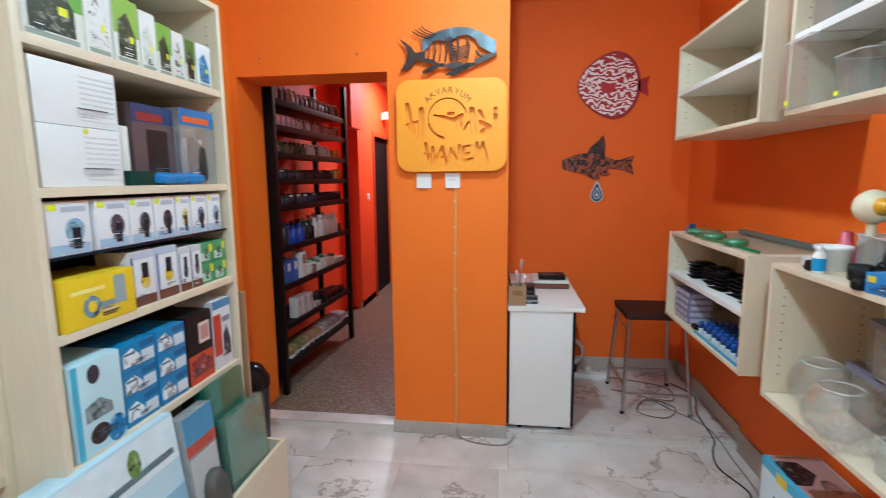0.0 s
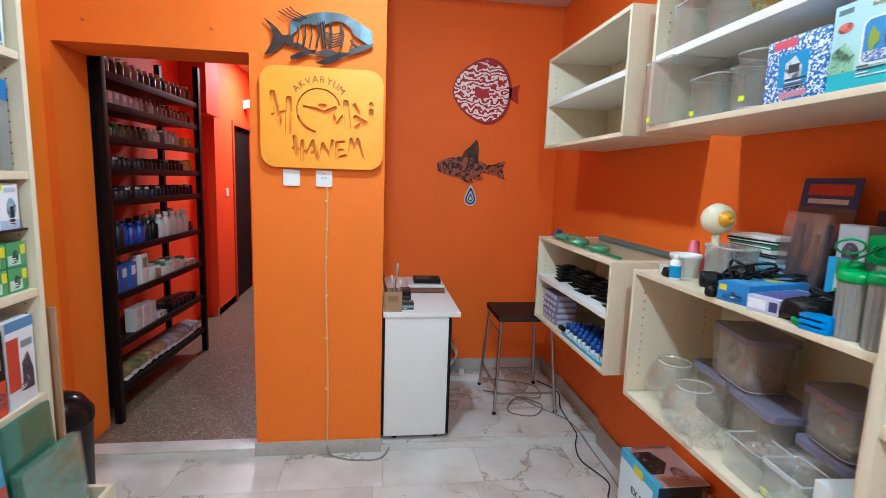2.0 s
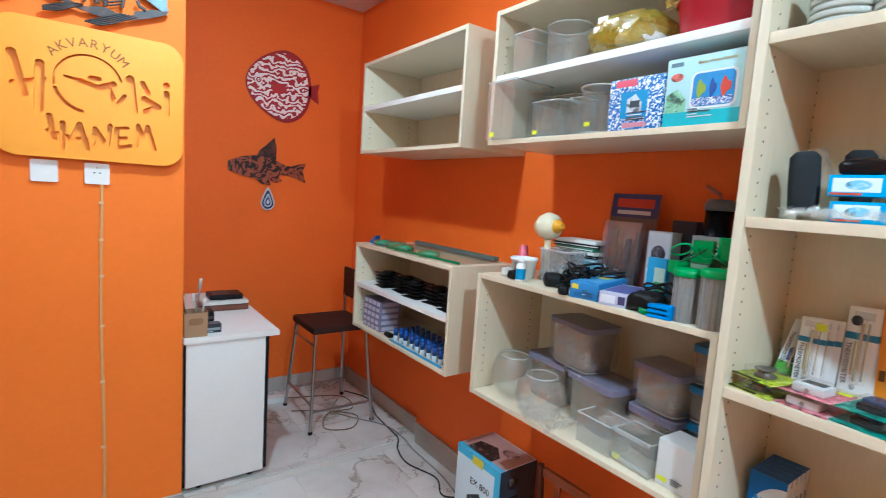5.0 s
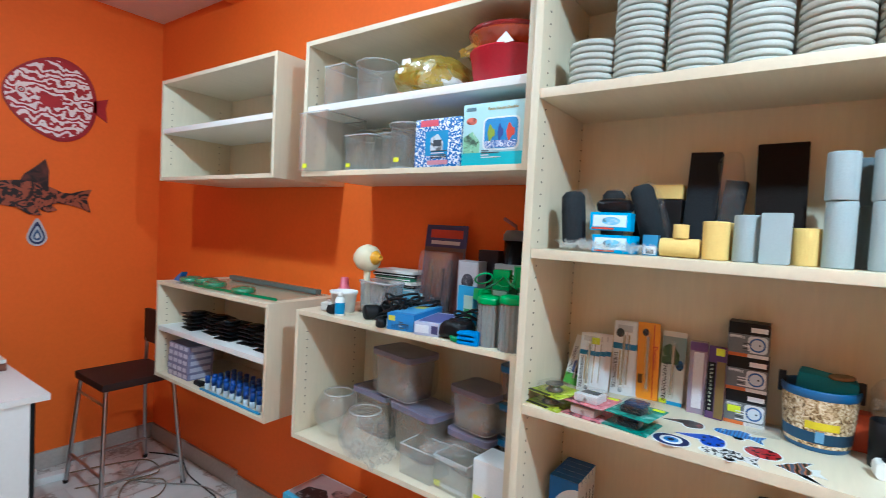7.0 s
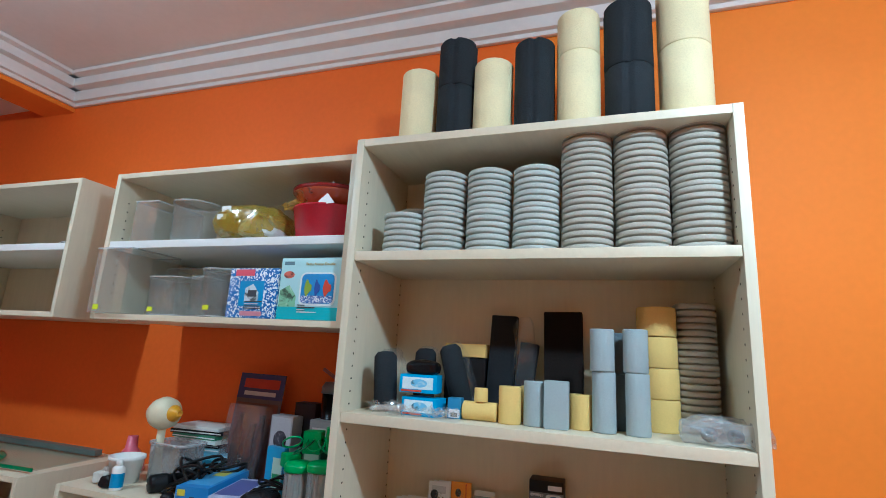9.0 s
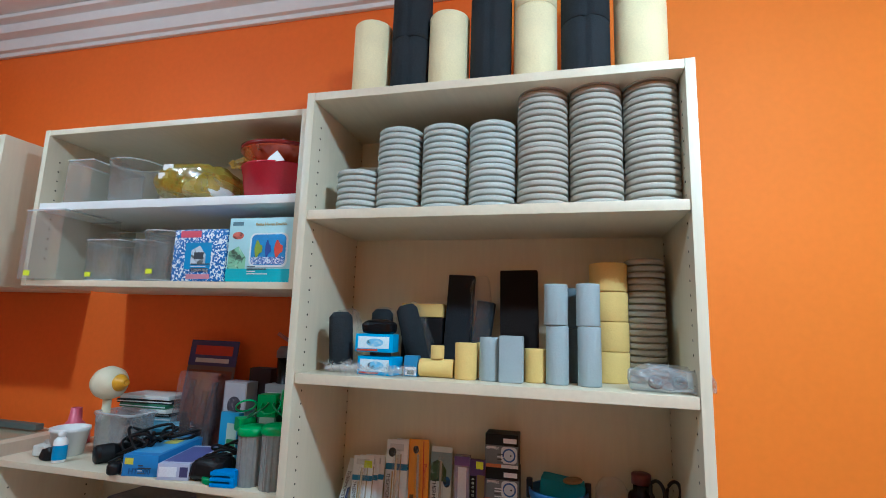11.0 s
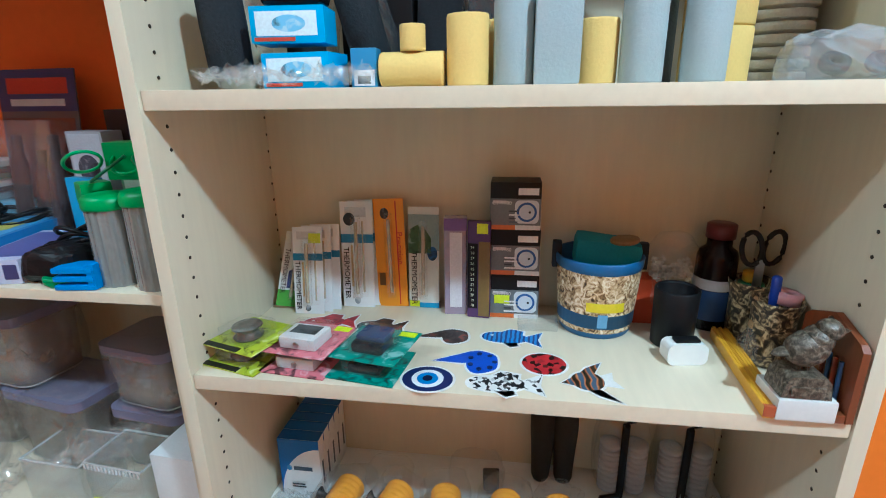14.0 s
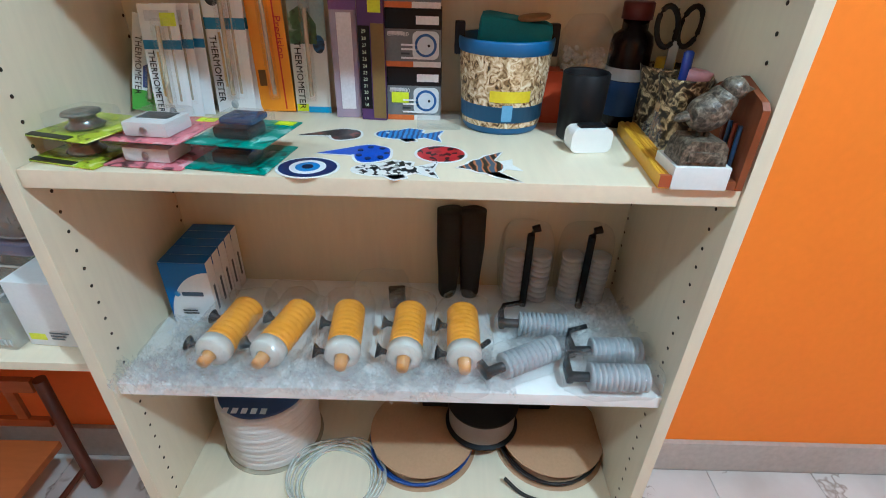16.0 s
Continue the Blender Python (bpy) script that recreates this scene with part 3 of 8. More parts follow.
for y, n, x in ((0.785, 7, 1.0), (0.80, 10, 1.125), (0.671, 14, 1.005), (0.545, 14, 1.005), (0.418, 14, 1.005), (0.29, 19, 1.005), (0.161, 19, 1.005), (0.032, 19, 1.005)):
    disc_stack(x, y, 1.9105, n, 1.0 if y > 0.35 else 1.045, warm=y < 0.35)

# ---- shelf with foams and bagged filters ----
Z2 = 1.4955
disc_stack(1.165, 0.035, Z2, 19, 0.83, warm=True)


def foam_piece(x, y, z, r, h, mt, word):
    return solid("foam_cylinder", foam(r, h - 0.001), mt, word, "filter foam", pose(x, y, z, 0, 0, random.uniform(0, 90)), "foam pieces on the shelf")


solid("foam_cylinder", foam(0.0225, 0.085), YFOAM, "small yellow foam cylinder lying on the shelf", "filter foam", pose(1.0, 0.506, Z2 + 0.0225, -90, 0, 0), "foam pieces on the shelf")
foam_piece(1.0, 0.548, Z2 + 0.0448, 0.017, 0.034, YFOAM, "small yellow foam piece on another")
foam_piece(1.0, 0.475, Z2, 0.0275, 0.088, YFOAM, "yellow foam cylinder standing on the shelf")
foam_piece(1.065, 0.435, Z2, 0.0265, 0.088, YFOAM, "yellow foam cylinder standing on the shelf")
foam_piece(1.0, 0.415, Z2, 0.0265, 0.104, GFOAM, "grey foam cylinder standing on the shelf")
solid("foam_block", wrinkle(box((-0.028, -0.02, 0), (0.028, 0.02, 0.108), 0.004), 0.001, 20), GFOAM, "grey square foam block standing on the shelf", "filter foam", E(0.985, 0.362, Z2), "foam pieces on the shelf")
foam_piece(1.02, 0.309, Z2, 0.0265, 0.08, YFOAM, "yellow foam cylinder standing on the shelf")
for x, y, hs, mt in ((1.0, 0.258, (0.136, 0.098), GFOAM), (1.0, 0.184, (0.136, 0.100), GFOAM), (1.075, 0.225, (0.13, 0.10), paint("#59646a", 0.9, 0, 0.1, 40, 0.5)), (1.13, 0.128, (0.076, 0.074, 0.076, 0.074), YFOAM)):
    z = Z2
    for i, h in enumerate(hs):
        foam_piece(x + random.uniform(-2, 2) * 0.001, y + random.uniform(-2, 2) * 0.001, z, 0.047 if mt is YFOAM else 0.0265 + 0.001 * i, h, mt, "stacked foam cylinder on the shelf")
        z += h
carton("foam_box", E(1.165, 0.64, Z2), 0.12, 0.06, 0.15, "#17171a", "black carton box on the shelf", (), "box")
carton("foam_slab", E(1.16, 0.64, Z2 + 0.151), 0.122, 0.06, 0.038, YFOAM, "flat yellow foam slab lying on a box", (), "filter foam")
for y, w, h, tip, mt in ((0.54, 0.075, 0.275, 5, "#26282c"), (0.48, 0.05, 0.2, 10, "#2d3034"), (0.36, 0.105, 0.29, 2, "#1c1614")):
    solid("foam_sheet", wrinkle(box((-w / 2, 0, 0), (w / 2, 0.035, h), 0.004), 0.002, 14), paint(mt, 0.9, 0, 0.2, 30, 0.4), "dark foam sheet leaning against the back panel", "filter foam", E(1.16, y, Z2) @ pose(0, 0, 0.001, -4, tip - 3, 0))
bag("plastic_bag", E(1.15, 0.47, Z2), 0.06, 0.05, 0.27, 3, "clear bag round a dark foam sheet")
# bagged dark cartridges and blue packs
for x, y, h, rx, ry in ((0.975, 0.805, 0.142, 0, -4), (1.10, 0.745, 0.165, 0, 0), (1.09, 0.625, 0.175, 0, -16)):
    c = thing("filter_cartridge", E(x, y, Z2 + 0.002) @ pose(0, 0.02, 0.003 if ry == 0 else 0.012, rx, ry, 0), "dark foam cartridge wrapped in clear film on the shelf", "filter cartridge", "filter cartridges")
    part("cartridge", lathe([(0, 0.004), (0.024, 0.004), (0.03, 0.012), (0.031, h * 0.5), (0.03, h - 0.014), (0.02, h - 0.002), (0, h)], 28), CHAR, c)
    part("wrapper", soft_shape(0.076, 0.074, h + 0.006, y * 9, 0.11, 0.6, 28, 34), SHEEN, c, "clear crinkled film")
    part("wrapper_tail", film_sheet(0.085, 0.07, y * 5, 0.03, 10), SHEEN, c, "gathered film end")
for i, (y, z, t) in enumerate(((0.70, Z2, -6), (0.705, Z2 + 0.056, 5))):
    carton("filter_pack", E(0.965, y, z, t), 0.098, 0.06, 0.045, "#2aa3dc", "light blue packed filter sponge in film on the shelf", (("r", 0.08, 0.2, 0.9, 0.85, "#dff1f8"), ("o", 0.3, 0.3, 0.75, 0.75, "#7fc3e6", 1), ("r", 0.05, 0.06, 0.6, 0.16, "#c4472f", 1)), "filter pack", "blue filter packs")
for i, (x, y, w, d) in enumerate(((0.945, 0.70, 0.13, 0.08), (0.95, 0.775, 0.09, 0.07), (0.945, 0.625, 0.07, 0.06))):
    solid("film_scrap", film_sheet(w, d, i * 2.9 + 4, 0.04, 11), SHEEN, "crumpled clear film round the filter packs", "plastic film", E(x, y, Z2 + 0.001, 20 * i), "film scraps")
bag("black_film_wrap", E(0.968, 0.705, Z2 + 0.1), 0.085, 0.06, 0.035, 8, "crumpled black film on the packs", mat=paint("#111114", 0.25, 0, 0.2, 30, 0.3))
carton("filter_pack", E(0.985, 0.612, Z2, 3), 0.035, 0.03, 0.05, "#3f86b4", "small blue and white packed part on the shelf", (("r", 0.1, 0.05, 0.9, 0.45, "#e6e6ea"), ("r", 0.25, 0.1, 0.75, 0.3, "#44444a", 1)), "filter pack")
bag("plastic_bag", E(0.93, 0.02, Z2), 0.17, 0.1, 0.052, 11, "clear crumpled bag of grey parts at the shelf edge", mat=clear("#e6e8ea", 0.3, 0.08), rough=0.3)
for y in (0.045, -0.005):
    solid("grey_ring", lathe([(0.008, 0), (0.015, 0), (0.016, 0.004), (0.015, 0.012), (0.008, 0.012), (0.008, 0)], 20), paint("#4b4f52", 0.7), "small dark grey ring inside the clear bag", "ring", E(0.965, y, Z2 + 0.004) @ pose(0, 0.02, 0.01, 40, 0, 0))

# ---- counter shelf with small goods ----
Z3 = 1.0805


def blister_card(name, m, w, h, colour, label, rows, group=""):
    c = thing(name, m, label, "packaged thermometer", group)
    part("card", box((-w / 2, 0, 0), (w / 2, 0.0015, h), 0.0005), paint(colour, 0.4, 0, 0.05, 30, 0), c)
    art(c, w, 0.0015, h, rows)
    shell = part("blister", box((-w * 0.14, -0.016, h * 0.1), (w * 0.14, -0.0015, h * 0.88), 0.005), BLIS, c, "clear blister")
    bm = cyl(0.0035, h * 0.68, 12, 0.001, pose(0, -0.008, h * 0.14))
    part("thermometer_tube", bm, clear("#e8dcc0", 0.6, 0.1), shell, "glass thermometer tube")
    return c


TH = "boxed thermometers"
th_rows = (("r", 0, 0.62, 1, 0.7, "#2b7fb0"), ("r", 0.15, 0.86, 0.8, 0.95, "#c9cdd2"), ("v", 0.08, 0.1, 0.26, 0.56, "#1b1c20", "THERMOMETER"), ("o", 0.36, 0.03, 0.55, 0.1, "#9aa3ab"), ("r", 0.3, 0.2, 0.36, 0.6, "#c4a25a"))
for i in range(3):
    blister_card("thermometer_card", E(1.145 + i * 0.012, 0.797 - i * 0.013, Z3, 4) @ pose(0, 0, 0, -9, 0, 0), 0.058, 0.17, "#e4e8ea", "white and blue thermometer card standing on the shelf", th_rows + ((("r", 0.55, 0.82, 0.95, 0.93, "#d8e800", 1),) if i == 0 else ()), TH)
for i in range(3):
    blister_card("thermometer_card", E(1.188 + i * 0.011, 0.71 - i * 0.011, Z3, 2) @ pose(0, 0, 0, -5, 0, 0), 0.064, 0.212, "#e7ebee", "white thermometer card with black gauge standing on the shelf", th_rows + (("o", 0.1, 0.78, 0.46, 0.9, "#24262a", 2),), TH)
blister_card("thermometer_card", E(1.165, 0.85, Z3, 25) @ pose(0, 0, 0.004, -8, 14, 0), 0.05, 0.15, "#dfe6e6", "small white and green thermometer card leaning on its neighbour", (("r", 0, 0, 1, 0.22, "#5ea93e"), ("v", 0.08, 0.25, 0.28, 0.7, "#1b1c20", "THERMOMETER"), ("l", 0.3, 0.25, 0.9, 0.55, "#3d4f86")), TH)
blister_card("thermometer_card", E(1.2, 0.642, Z3) @ pose(0, 0, 0, -4, -2, 0), 0.06, 0.217, "#ee9d10", "orange precision thermometer card standing on the shelf", (("v", 0.72, 0.3, 0.95, 0.8, "#c8321c", "Precision"), ("r", 0.72, 0.02, 0.76, 0.98, "#c8321c"), ("o", 0.22, 0.82, 0.5, 0.92, "#2a2420", 2), ("r", 0.08, 0.2, 0.28, 0.32, "#6d4a10")), TH)
blister_card("thermometer_card", E(1.2, 0.58, Z3) @ pose(0, 0, 0, -4, 0, 0), 0.06, 0.202, "#d9dbd6", "grey thermometer card with a green landscape picture", (("r", 0, 0.58, 1, 0.93, "#8fa3a0"), ("l", 0, 0.55, 0.75, 0.85, "#41603a", 1), ("v", 0.1, 0.1, 0.3, 0.5, "#1b1c20", "THERMOMETER"), ("o", 0.62, 0.48, 0.95, 0.62, "#23598c", 1), ("r", 0.02, 0.01, 0.35, 0.07, "#d8e800", 1), ("r", 0.35, 0, 1, 0.05, "#3f9dd0")), TH)
c = carton("thermometer_box", E(1.175, 0.514, Z3, 4), 0.042, 0.03, 0.19, clear("#d9c9e4", 0.55, 0.1), "clear and purple strip thermometer box standing on the shelf", (("r", 0.25, 0.08, 0.8, 0.86, "#d5d3da"), ("r", 0, 0.88, 1, 1, "#6d4a86")), "packaged thermometer", TH)
c = carton("thermometer_box", E(1.165, 0.47, Z3, -6), 0.042, 0.012, 0.188, "#54356b", "purple strip thermometer card with a number scale", [("r", 0.5, 0.02, 1, 0.8, "#7d6638"), ("r", 0.42, 0.88, 0.9, 0.98, "#d8e800", 1), ("r", 0.02, 0.1, 0.46, 0.78, "#17141a", 1)] + [("t", 0.06, 0.12 + i * 0.055, 0.4, 0.15 + i * 0.055, "#dfe6c8", str(18 + i)) for i in range(12)], "packaged thermometer", TH)
for i in range(3):
    c = carton("timer_box", E(1.172, 0.405 + random.uniform(-1, 1) * 0.002, Z3 + i * 0.0862), 0.089, 0.06, 0.0855, "#1b1b1d", "black and grey boxed socket timer on the shelf", (("r", 0, 0.1, 1, 0.66, "#6f7376"), ("r", 0, 0, 0.5, 0.1, "#c96a2c"), ("r", 0.5, 0, 1, 0.1, "#dcdcdc"), ("r", 0.55, 0.74, 0.95, 0.88, "#e4e4e4"), ("r", 0.05, 0.56, 0.32, 0.62, "#d0d0d0", 1)), "timer box", "timer boxes")
    lettering("CT-9180", 0.0095, paint("#dcdcdc", 0.4), c, pose(-0.024, -0.0022, 0.046, 90, 0, 0), "print_lettering")
    picture = part("timer_picture", prism(rounded(0.042, 0.042, 0.009), 0.0006, pose(0.02, -0.0016, 0.012)), paint("#d3d9de", 0.4), c)
    for r, col, k in ((0.0175, "#2d5c9c", 2.4), (0.0135, "#c9d2dc", 3.0), (0.0022, "#30343a", 3.8)):
        part("timer_dial", prism([(r * math.cos(a), r * math.sin(a)) for a in np.linspace(0, 2 * math.pi, 24, endpoint=False)], 0.0005, pose(0.02 + (0.005 if k > 3.5 else 0), -0.001 * k, 0.033)), paint(col, 0.4), picture)
    if i == 0:
        art(c, 0.089, 0.06, 0.0855, (("r", 0.08, 0.34, 0.4, 0.54, "#d8e800", 3),))
carton("clear_part_box", E(1.12, 0.36, Z3, 3), 0.07, 0.03, 0.018, ACRYL, "small clear plastic part box on the shelf", (), "plastic box")

NUTS = ramp_material("printed_nuts", "noise", ((0.32, "#2c2014"), (0.42, "#8a6a40"), (0.52, "#cdb489"), (0.66, "#efe5cc")), 0.45, 1.5, 85)
b = thing("snack_bucket", pose(1.163, 0.258, Z3), "blue plastic bucket with a printed nut pattern on the shelf", "bucket")
part("bucket_body", lathe([(0, 0), (0.06, 0), (0.0625, 0.004), (0.064, 0.02), (0.0715, 0.118), (0.0745, 0.122), (0.0755, 0.136), (0.0735, 0.139), (0.07, 0.136), (0.066, 0.02), (0, 0.012)], 40), paint("#2a6195", 0.4, 0, 0.08), b)
part("printed_sleeve", lathe([(0.0642, 0.011), (0.0727, 0.1185)], 40), NUTS, b, "sleeve printed with nuts")


def bucket_patch(a0, a1, z0, z1, col):
    bm = bmesh.new()
    vs = []
    for k in range(9):
        a = radians(a0 + (a1 - a0) * k / 8)
        vs.append([bm.verts.new(((0.0633 + 0.078 * z + 0.0012) * math.cos(a), (0.0633 + 0.078 * z + 0.0012) * math.sin(a), z)) for z in (z0, z1)])
    for p, q in zip(vs, vs[1:]):
        bm.faces.new((p[0], q[0], q[1], p[1]))
    part("printed_patch", bm, paint(col, 0.4), b)


bucket_patch(158, 212, 0.052, 0.069, "#e6d416")
bucket_patch(175, 189, 0.023, 0.048, "#6fa3cc")
for s in (-1, 1):
    part("handle_lug", box((-0.008, s * 0.073 - 0.008, 0.11), (0.008, s * 0.073 + 0.008, 0.158), 0.004), paint("#1d2430", 0.5), b)
solid("sponge", wrinkle(box((-0.055, -0.03, 0), (0.055, 0.03, 0.05), 0.012), 0.004, 30), paint("#2b8fa0", 0.9, 0, 0.15, 40, 0.5), "teal sponge lying in the bucket", "sponge", E(1.163, 0.25, Z3 + 0.115) @ pose(0, 0, 0, 0, 6, 0))
solid("wooden_disc", cyl(0.024, 0.007, 24, 0.002), paint("#8d6a42", 0.6, 0, 0.25, 60), "small round wooden tag on the sponge", "tag", pose(1.14, 0.222, Z3 + 0.164, -6, 0, 0))
# right-hand clutter
carton("orange_tin", E(1.175, 0.172, Z3), 0.055, 0.045, 0.085, "#c9481f", "orange-red tin behind a black cup", (), "tin")
bag("pellet_bag", E(1.17, 0.125, Z3 + 0.0), 0.08, 0.05, 0.17, 21, "clear bag of white pellets standing on the shelf", rough=0.12, mat=clear("#eef0f2", 0.12, 0.08))
bm = bmesh.new()
for i in range(170):
    bmesh.ops.create_icosphere(bm, subdivisions=1, radius=0.0036, matrix=pose(random.uniform(-0.034, 0.034), random.uniform(0.006, 0.042), 0.084 + random.uniform(0, 1) ** 1.5 * 0.035))
solid("white_pellet", bm, paint("#dcd9d2", 0.7), "white round pellets in a clear bag", "pellets", E(1.17, 0.125, Z3), kind="stuff")
solid("black_cup", lathe([(0, 0), (0.031, 0), (0.033, 0.002), (0.035, 0.098), (0.033, 0.1), (0.031, 0.096), (0.029, 0.006), (0, 0.006)], 36), BLACK, "plain black cylindrical cup on the shelf", "cup", pose(1.105, 0.14, Z3))
b = thing("dropper_bottle", pose(1.185, 0.055, Z3), "dark brown glass bottle with a red cap and label", "bottle")
part("bottle", lathe([(0, 0), (0.031, 0), (0.033, 0.003), (0.033, 0.13), (0.03, 0.142), (0.02, 0.15), (0.02, 0.165), (0, 0.165)], 32), paint("#1a1214", 0.15, 0, 0.2), b)
part("cap", lathe([(0, 0.165), (0.0235, 0.165), (0.0235, 0.188), (0.021, 0.19), (0, 0.19)], 32), paint("#5e1f22", 0.4), b)
part("label", lathe([(0.0336, 0.02), (0.0336, 0.075)], 32), paint("#22406e", 0.5), b)
part("label_band", lathe([(0.0338, 0.076), (0.0338, 0.095)], 32), paint("#b9bcc2", 0.5), b)
b = thing("food_bottle", pose(1.16, 0.005, Z3), "yellow and green fish food bottle on the shelf", "bottle")
part("bottle", cyl(0.02, 0.095, 24), paint("#3c7d52", 0.4), b)
part("label", lathe([(0.0205, 0.03), (0.0205, 0.09)], 24), paint("#d2a51c", 0.4), b)
part("cap", cyl(0.015, 0.018, 20, 0.002, pose(0, 0, 0.0955)), paint("#d9b52a", 0.4), b)
BRASS = ramp_material("carved_brass", "noise", ((0.42, "#1d1712"), (0.52, "#6d5a3c"), (0.62, "#c8b48a")), 0.35, 1.5, 75, 0.5)
for x, y in ((1.11, 0.008), (1.03, 0.008)):
    solid("pen_cup", lathe([(0, 0), (0.028, 0), (0.03, 0.003), (0.031, 0.08), (0.037, 0.104), (0.036, 0.106), (0.029, 0.08), (0.026, 0.008), (0, 0.008)], 32), BRASS, "carved dark metal cup on the shelf", "cup", pose(x + 0.03, y + 0.004, Z3), "carved cups")
s = thing("scissors", E(1.14, 0.006, Z3 + 0.126), "black-handled scissors standing in a carved cup", "scissors")
for k in (-1, 1):
    ring = [(k * 0.0185 + 0.0155 * math.cos(a) + k * 0.12 * 0.026 * math.sin(a), 0.004 * k, 0.034 + 0.028 * math.sin(a)) for a in np.linspace(0, 2 * math.pi, 20, endpoint=False)]
    part("handle", tube(ring, 0.0042, 8, closed=True), paint("#23201f", 0.4), s)
    part("blade", box((-0.005 + k * 0.003, -0.001 + k * 0.002, -0.115), (0.005 + k * 0.003, 0.001 + k * 0.002, 0.014), 0.0005), CHROME, s)
solid("blue_marker", cyl(0.007, 0.06, 16, 0.003), paint("#2340a0", 0.35), "blue marker standing in a carved cup", "pen", pose(1.067, 0.012, Z3 + 0.078, 0, 4, 0))
solid("pink_tape_roll", lathe([(0.01, 0), (0.022, 0), (0.022, 0.018), (0.01, 0.018), (0.01, 0)], 24), paint("#d9a3ac", 0.4), "pink tape roll in a carved cup", "tape roll", pose(1.075, -0.006, Z3 + 0.094, 8, 0, 0))
c = thing("tape_measure", E(1.03, 0.137, Z3, 8), "small white plastic tape dispenser on the shelf", "tape measure")
part("case", prism(rounded(0.062, 0.035, 0.011), 0.03, pose(0, 0, 0)), WHITE, c)
part("slide", box((-0.018, 0.006, 0.0345), (0.02, 0.022, 0.040), 0.002), BLACK, c)
r = thing("folding_ruler", pose(0.906, 0.070, Z3, 0, 0, -4), "yellow wooden folding ruler lying on the shelf", "ruler")
for i in range(6):
    part("ruler_leaf", box((0, -0.014 + i * 0.0046, 0), (0.235 - (i % 2) * 0.006, -0.0098 + i * 0.0046, 0.017), 0.0012), paint("#dba420" if i % 3 else "#c98d18", 0.45, 0, 0.1), r)
part("hinge", box((-0.0006, -0.012, 0.002), (0.006, 0.013, 0.0176), 0.001), paint("#a5502c", 0.4), r)
b = thing("cork_bottle", pose(1.06, 0.037, Z3), "small clear glass bottle with a cork", "bottle")
part("bottle", lathe([(0, 0), (0.018, 0), (0.0195, 0.004), (0.0195, 0.035), (0.01, 0.05), (0.008, 0.06), (0.01, 0.062)], 24), ACRYL, b)
part("cork", cyl(0.0085, 0.014, 16, 0.002, pose(0, 0, 0.055)), paint("#a58a66", 0.9), b)
carton("white_carton", E(0.904, 0.034, Z3), 0.07, 0.062, 0.030, "#dcdcd8", "small white carton under a statuette", (), "box")
bm = prism([(-0.03, 0), (0.03, 0), (0.026, 0.022), (0.02, 0.03), (-0.02, 0.03), (-0.026, 0.022)], 0.045, pose(0, 0.004, 0))
add_box(bm, (-0.02, 0.001, 0.005), (0.02, 0.005, 0.017), 0.002)
for bx, by, bz, rx, ry, rz, tilt in ((0.002, 0.028, 0.060, 0.027, 0.022, 0.023, 28), (0.012, 0.027, 0.074, 0.018, 0.019, 0.018, 0), (0.021, 0.025, 0.088, 0.0155, 0.0155, 0.0145, 0), (-0.022, 0.029, 0.054, 0.016, 0.009, 0.006, 20)):
    b2 = bmesh.new()
    bmesh.ops.create_icosphere(b2, subdivisions=4, radius=1)
    merge(bm, b2, pose(bx, by, bz, 0, -tilt, 0) @ Matrix.Diagonal((rx, ry, rz, 1)))
lathe([(0, 0), (0.005, 0.001), (0, 0.012)], 12, pose(0.034, 0.024, 0.088, 0, 85, 0), bm)
for px in (-0.004, 0.006):
    add_box(bm, (px - 0.002, 0.024, 0.028), (px + 0.002, 0.03, 0.045), 0.001)
smooth(bm, 1.0)
solid("bird_statuette", wrinkle(bm, 0.0010, 90), ramp_material("aged_silver", "noise", ((0.35, "#2f2920"), (0.5, "#544b3e"), (0.68, "#7d7465")), 0.38, 0.6, 190, 0.5), "small aged silver bird statuette on a plinth", "statuette", E(0.904, 0.036, Z3 + 0.0305))
p = thing("wooden_plaque", pose(0.905, -0.022, Z3), "pointed brown wooden plaque with bead strings leaning on the side panel", "plaque")
WOODP = paint("#7d4222", 0.4, 0, 0.3, 20, 0.1, (1, 1, 0.2))
part("board", prism([(0, 0), (0.125, 0), (0.125, 0.098), (0.112, 0.108), (0.064, 0.126), (0.008, 0.108), (0, 0.1)], 0.009), WOODP, p)
part("ledge", box((0.0, 0.0095, 0), (0.03, 0.024, 0.012), 0.002), WOODP, p)
part("hook", tube([(0.066, 0.009, 0.116), (0.066, 0.014, 0.118)], 0.002, 8), CHROME, p)
for i, col in enumerate(("#3a5f8f", "#a8482c", "#3a5f8f", "#7d3424")):
    part("bead_string", tube([(0.02 + i * 0.012, 0.014, 0.01), (0.024 + i * 0.012, 0.014, 0.075)], 0.0028, 8), paint(col, 0.4, 0, 0.5, 200), p)


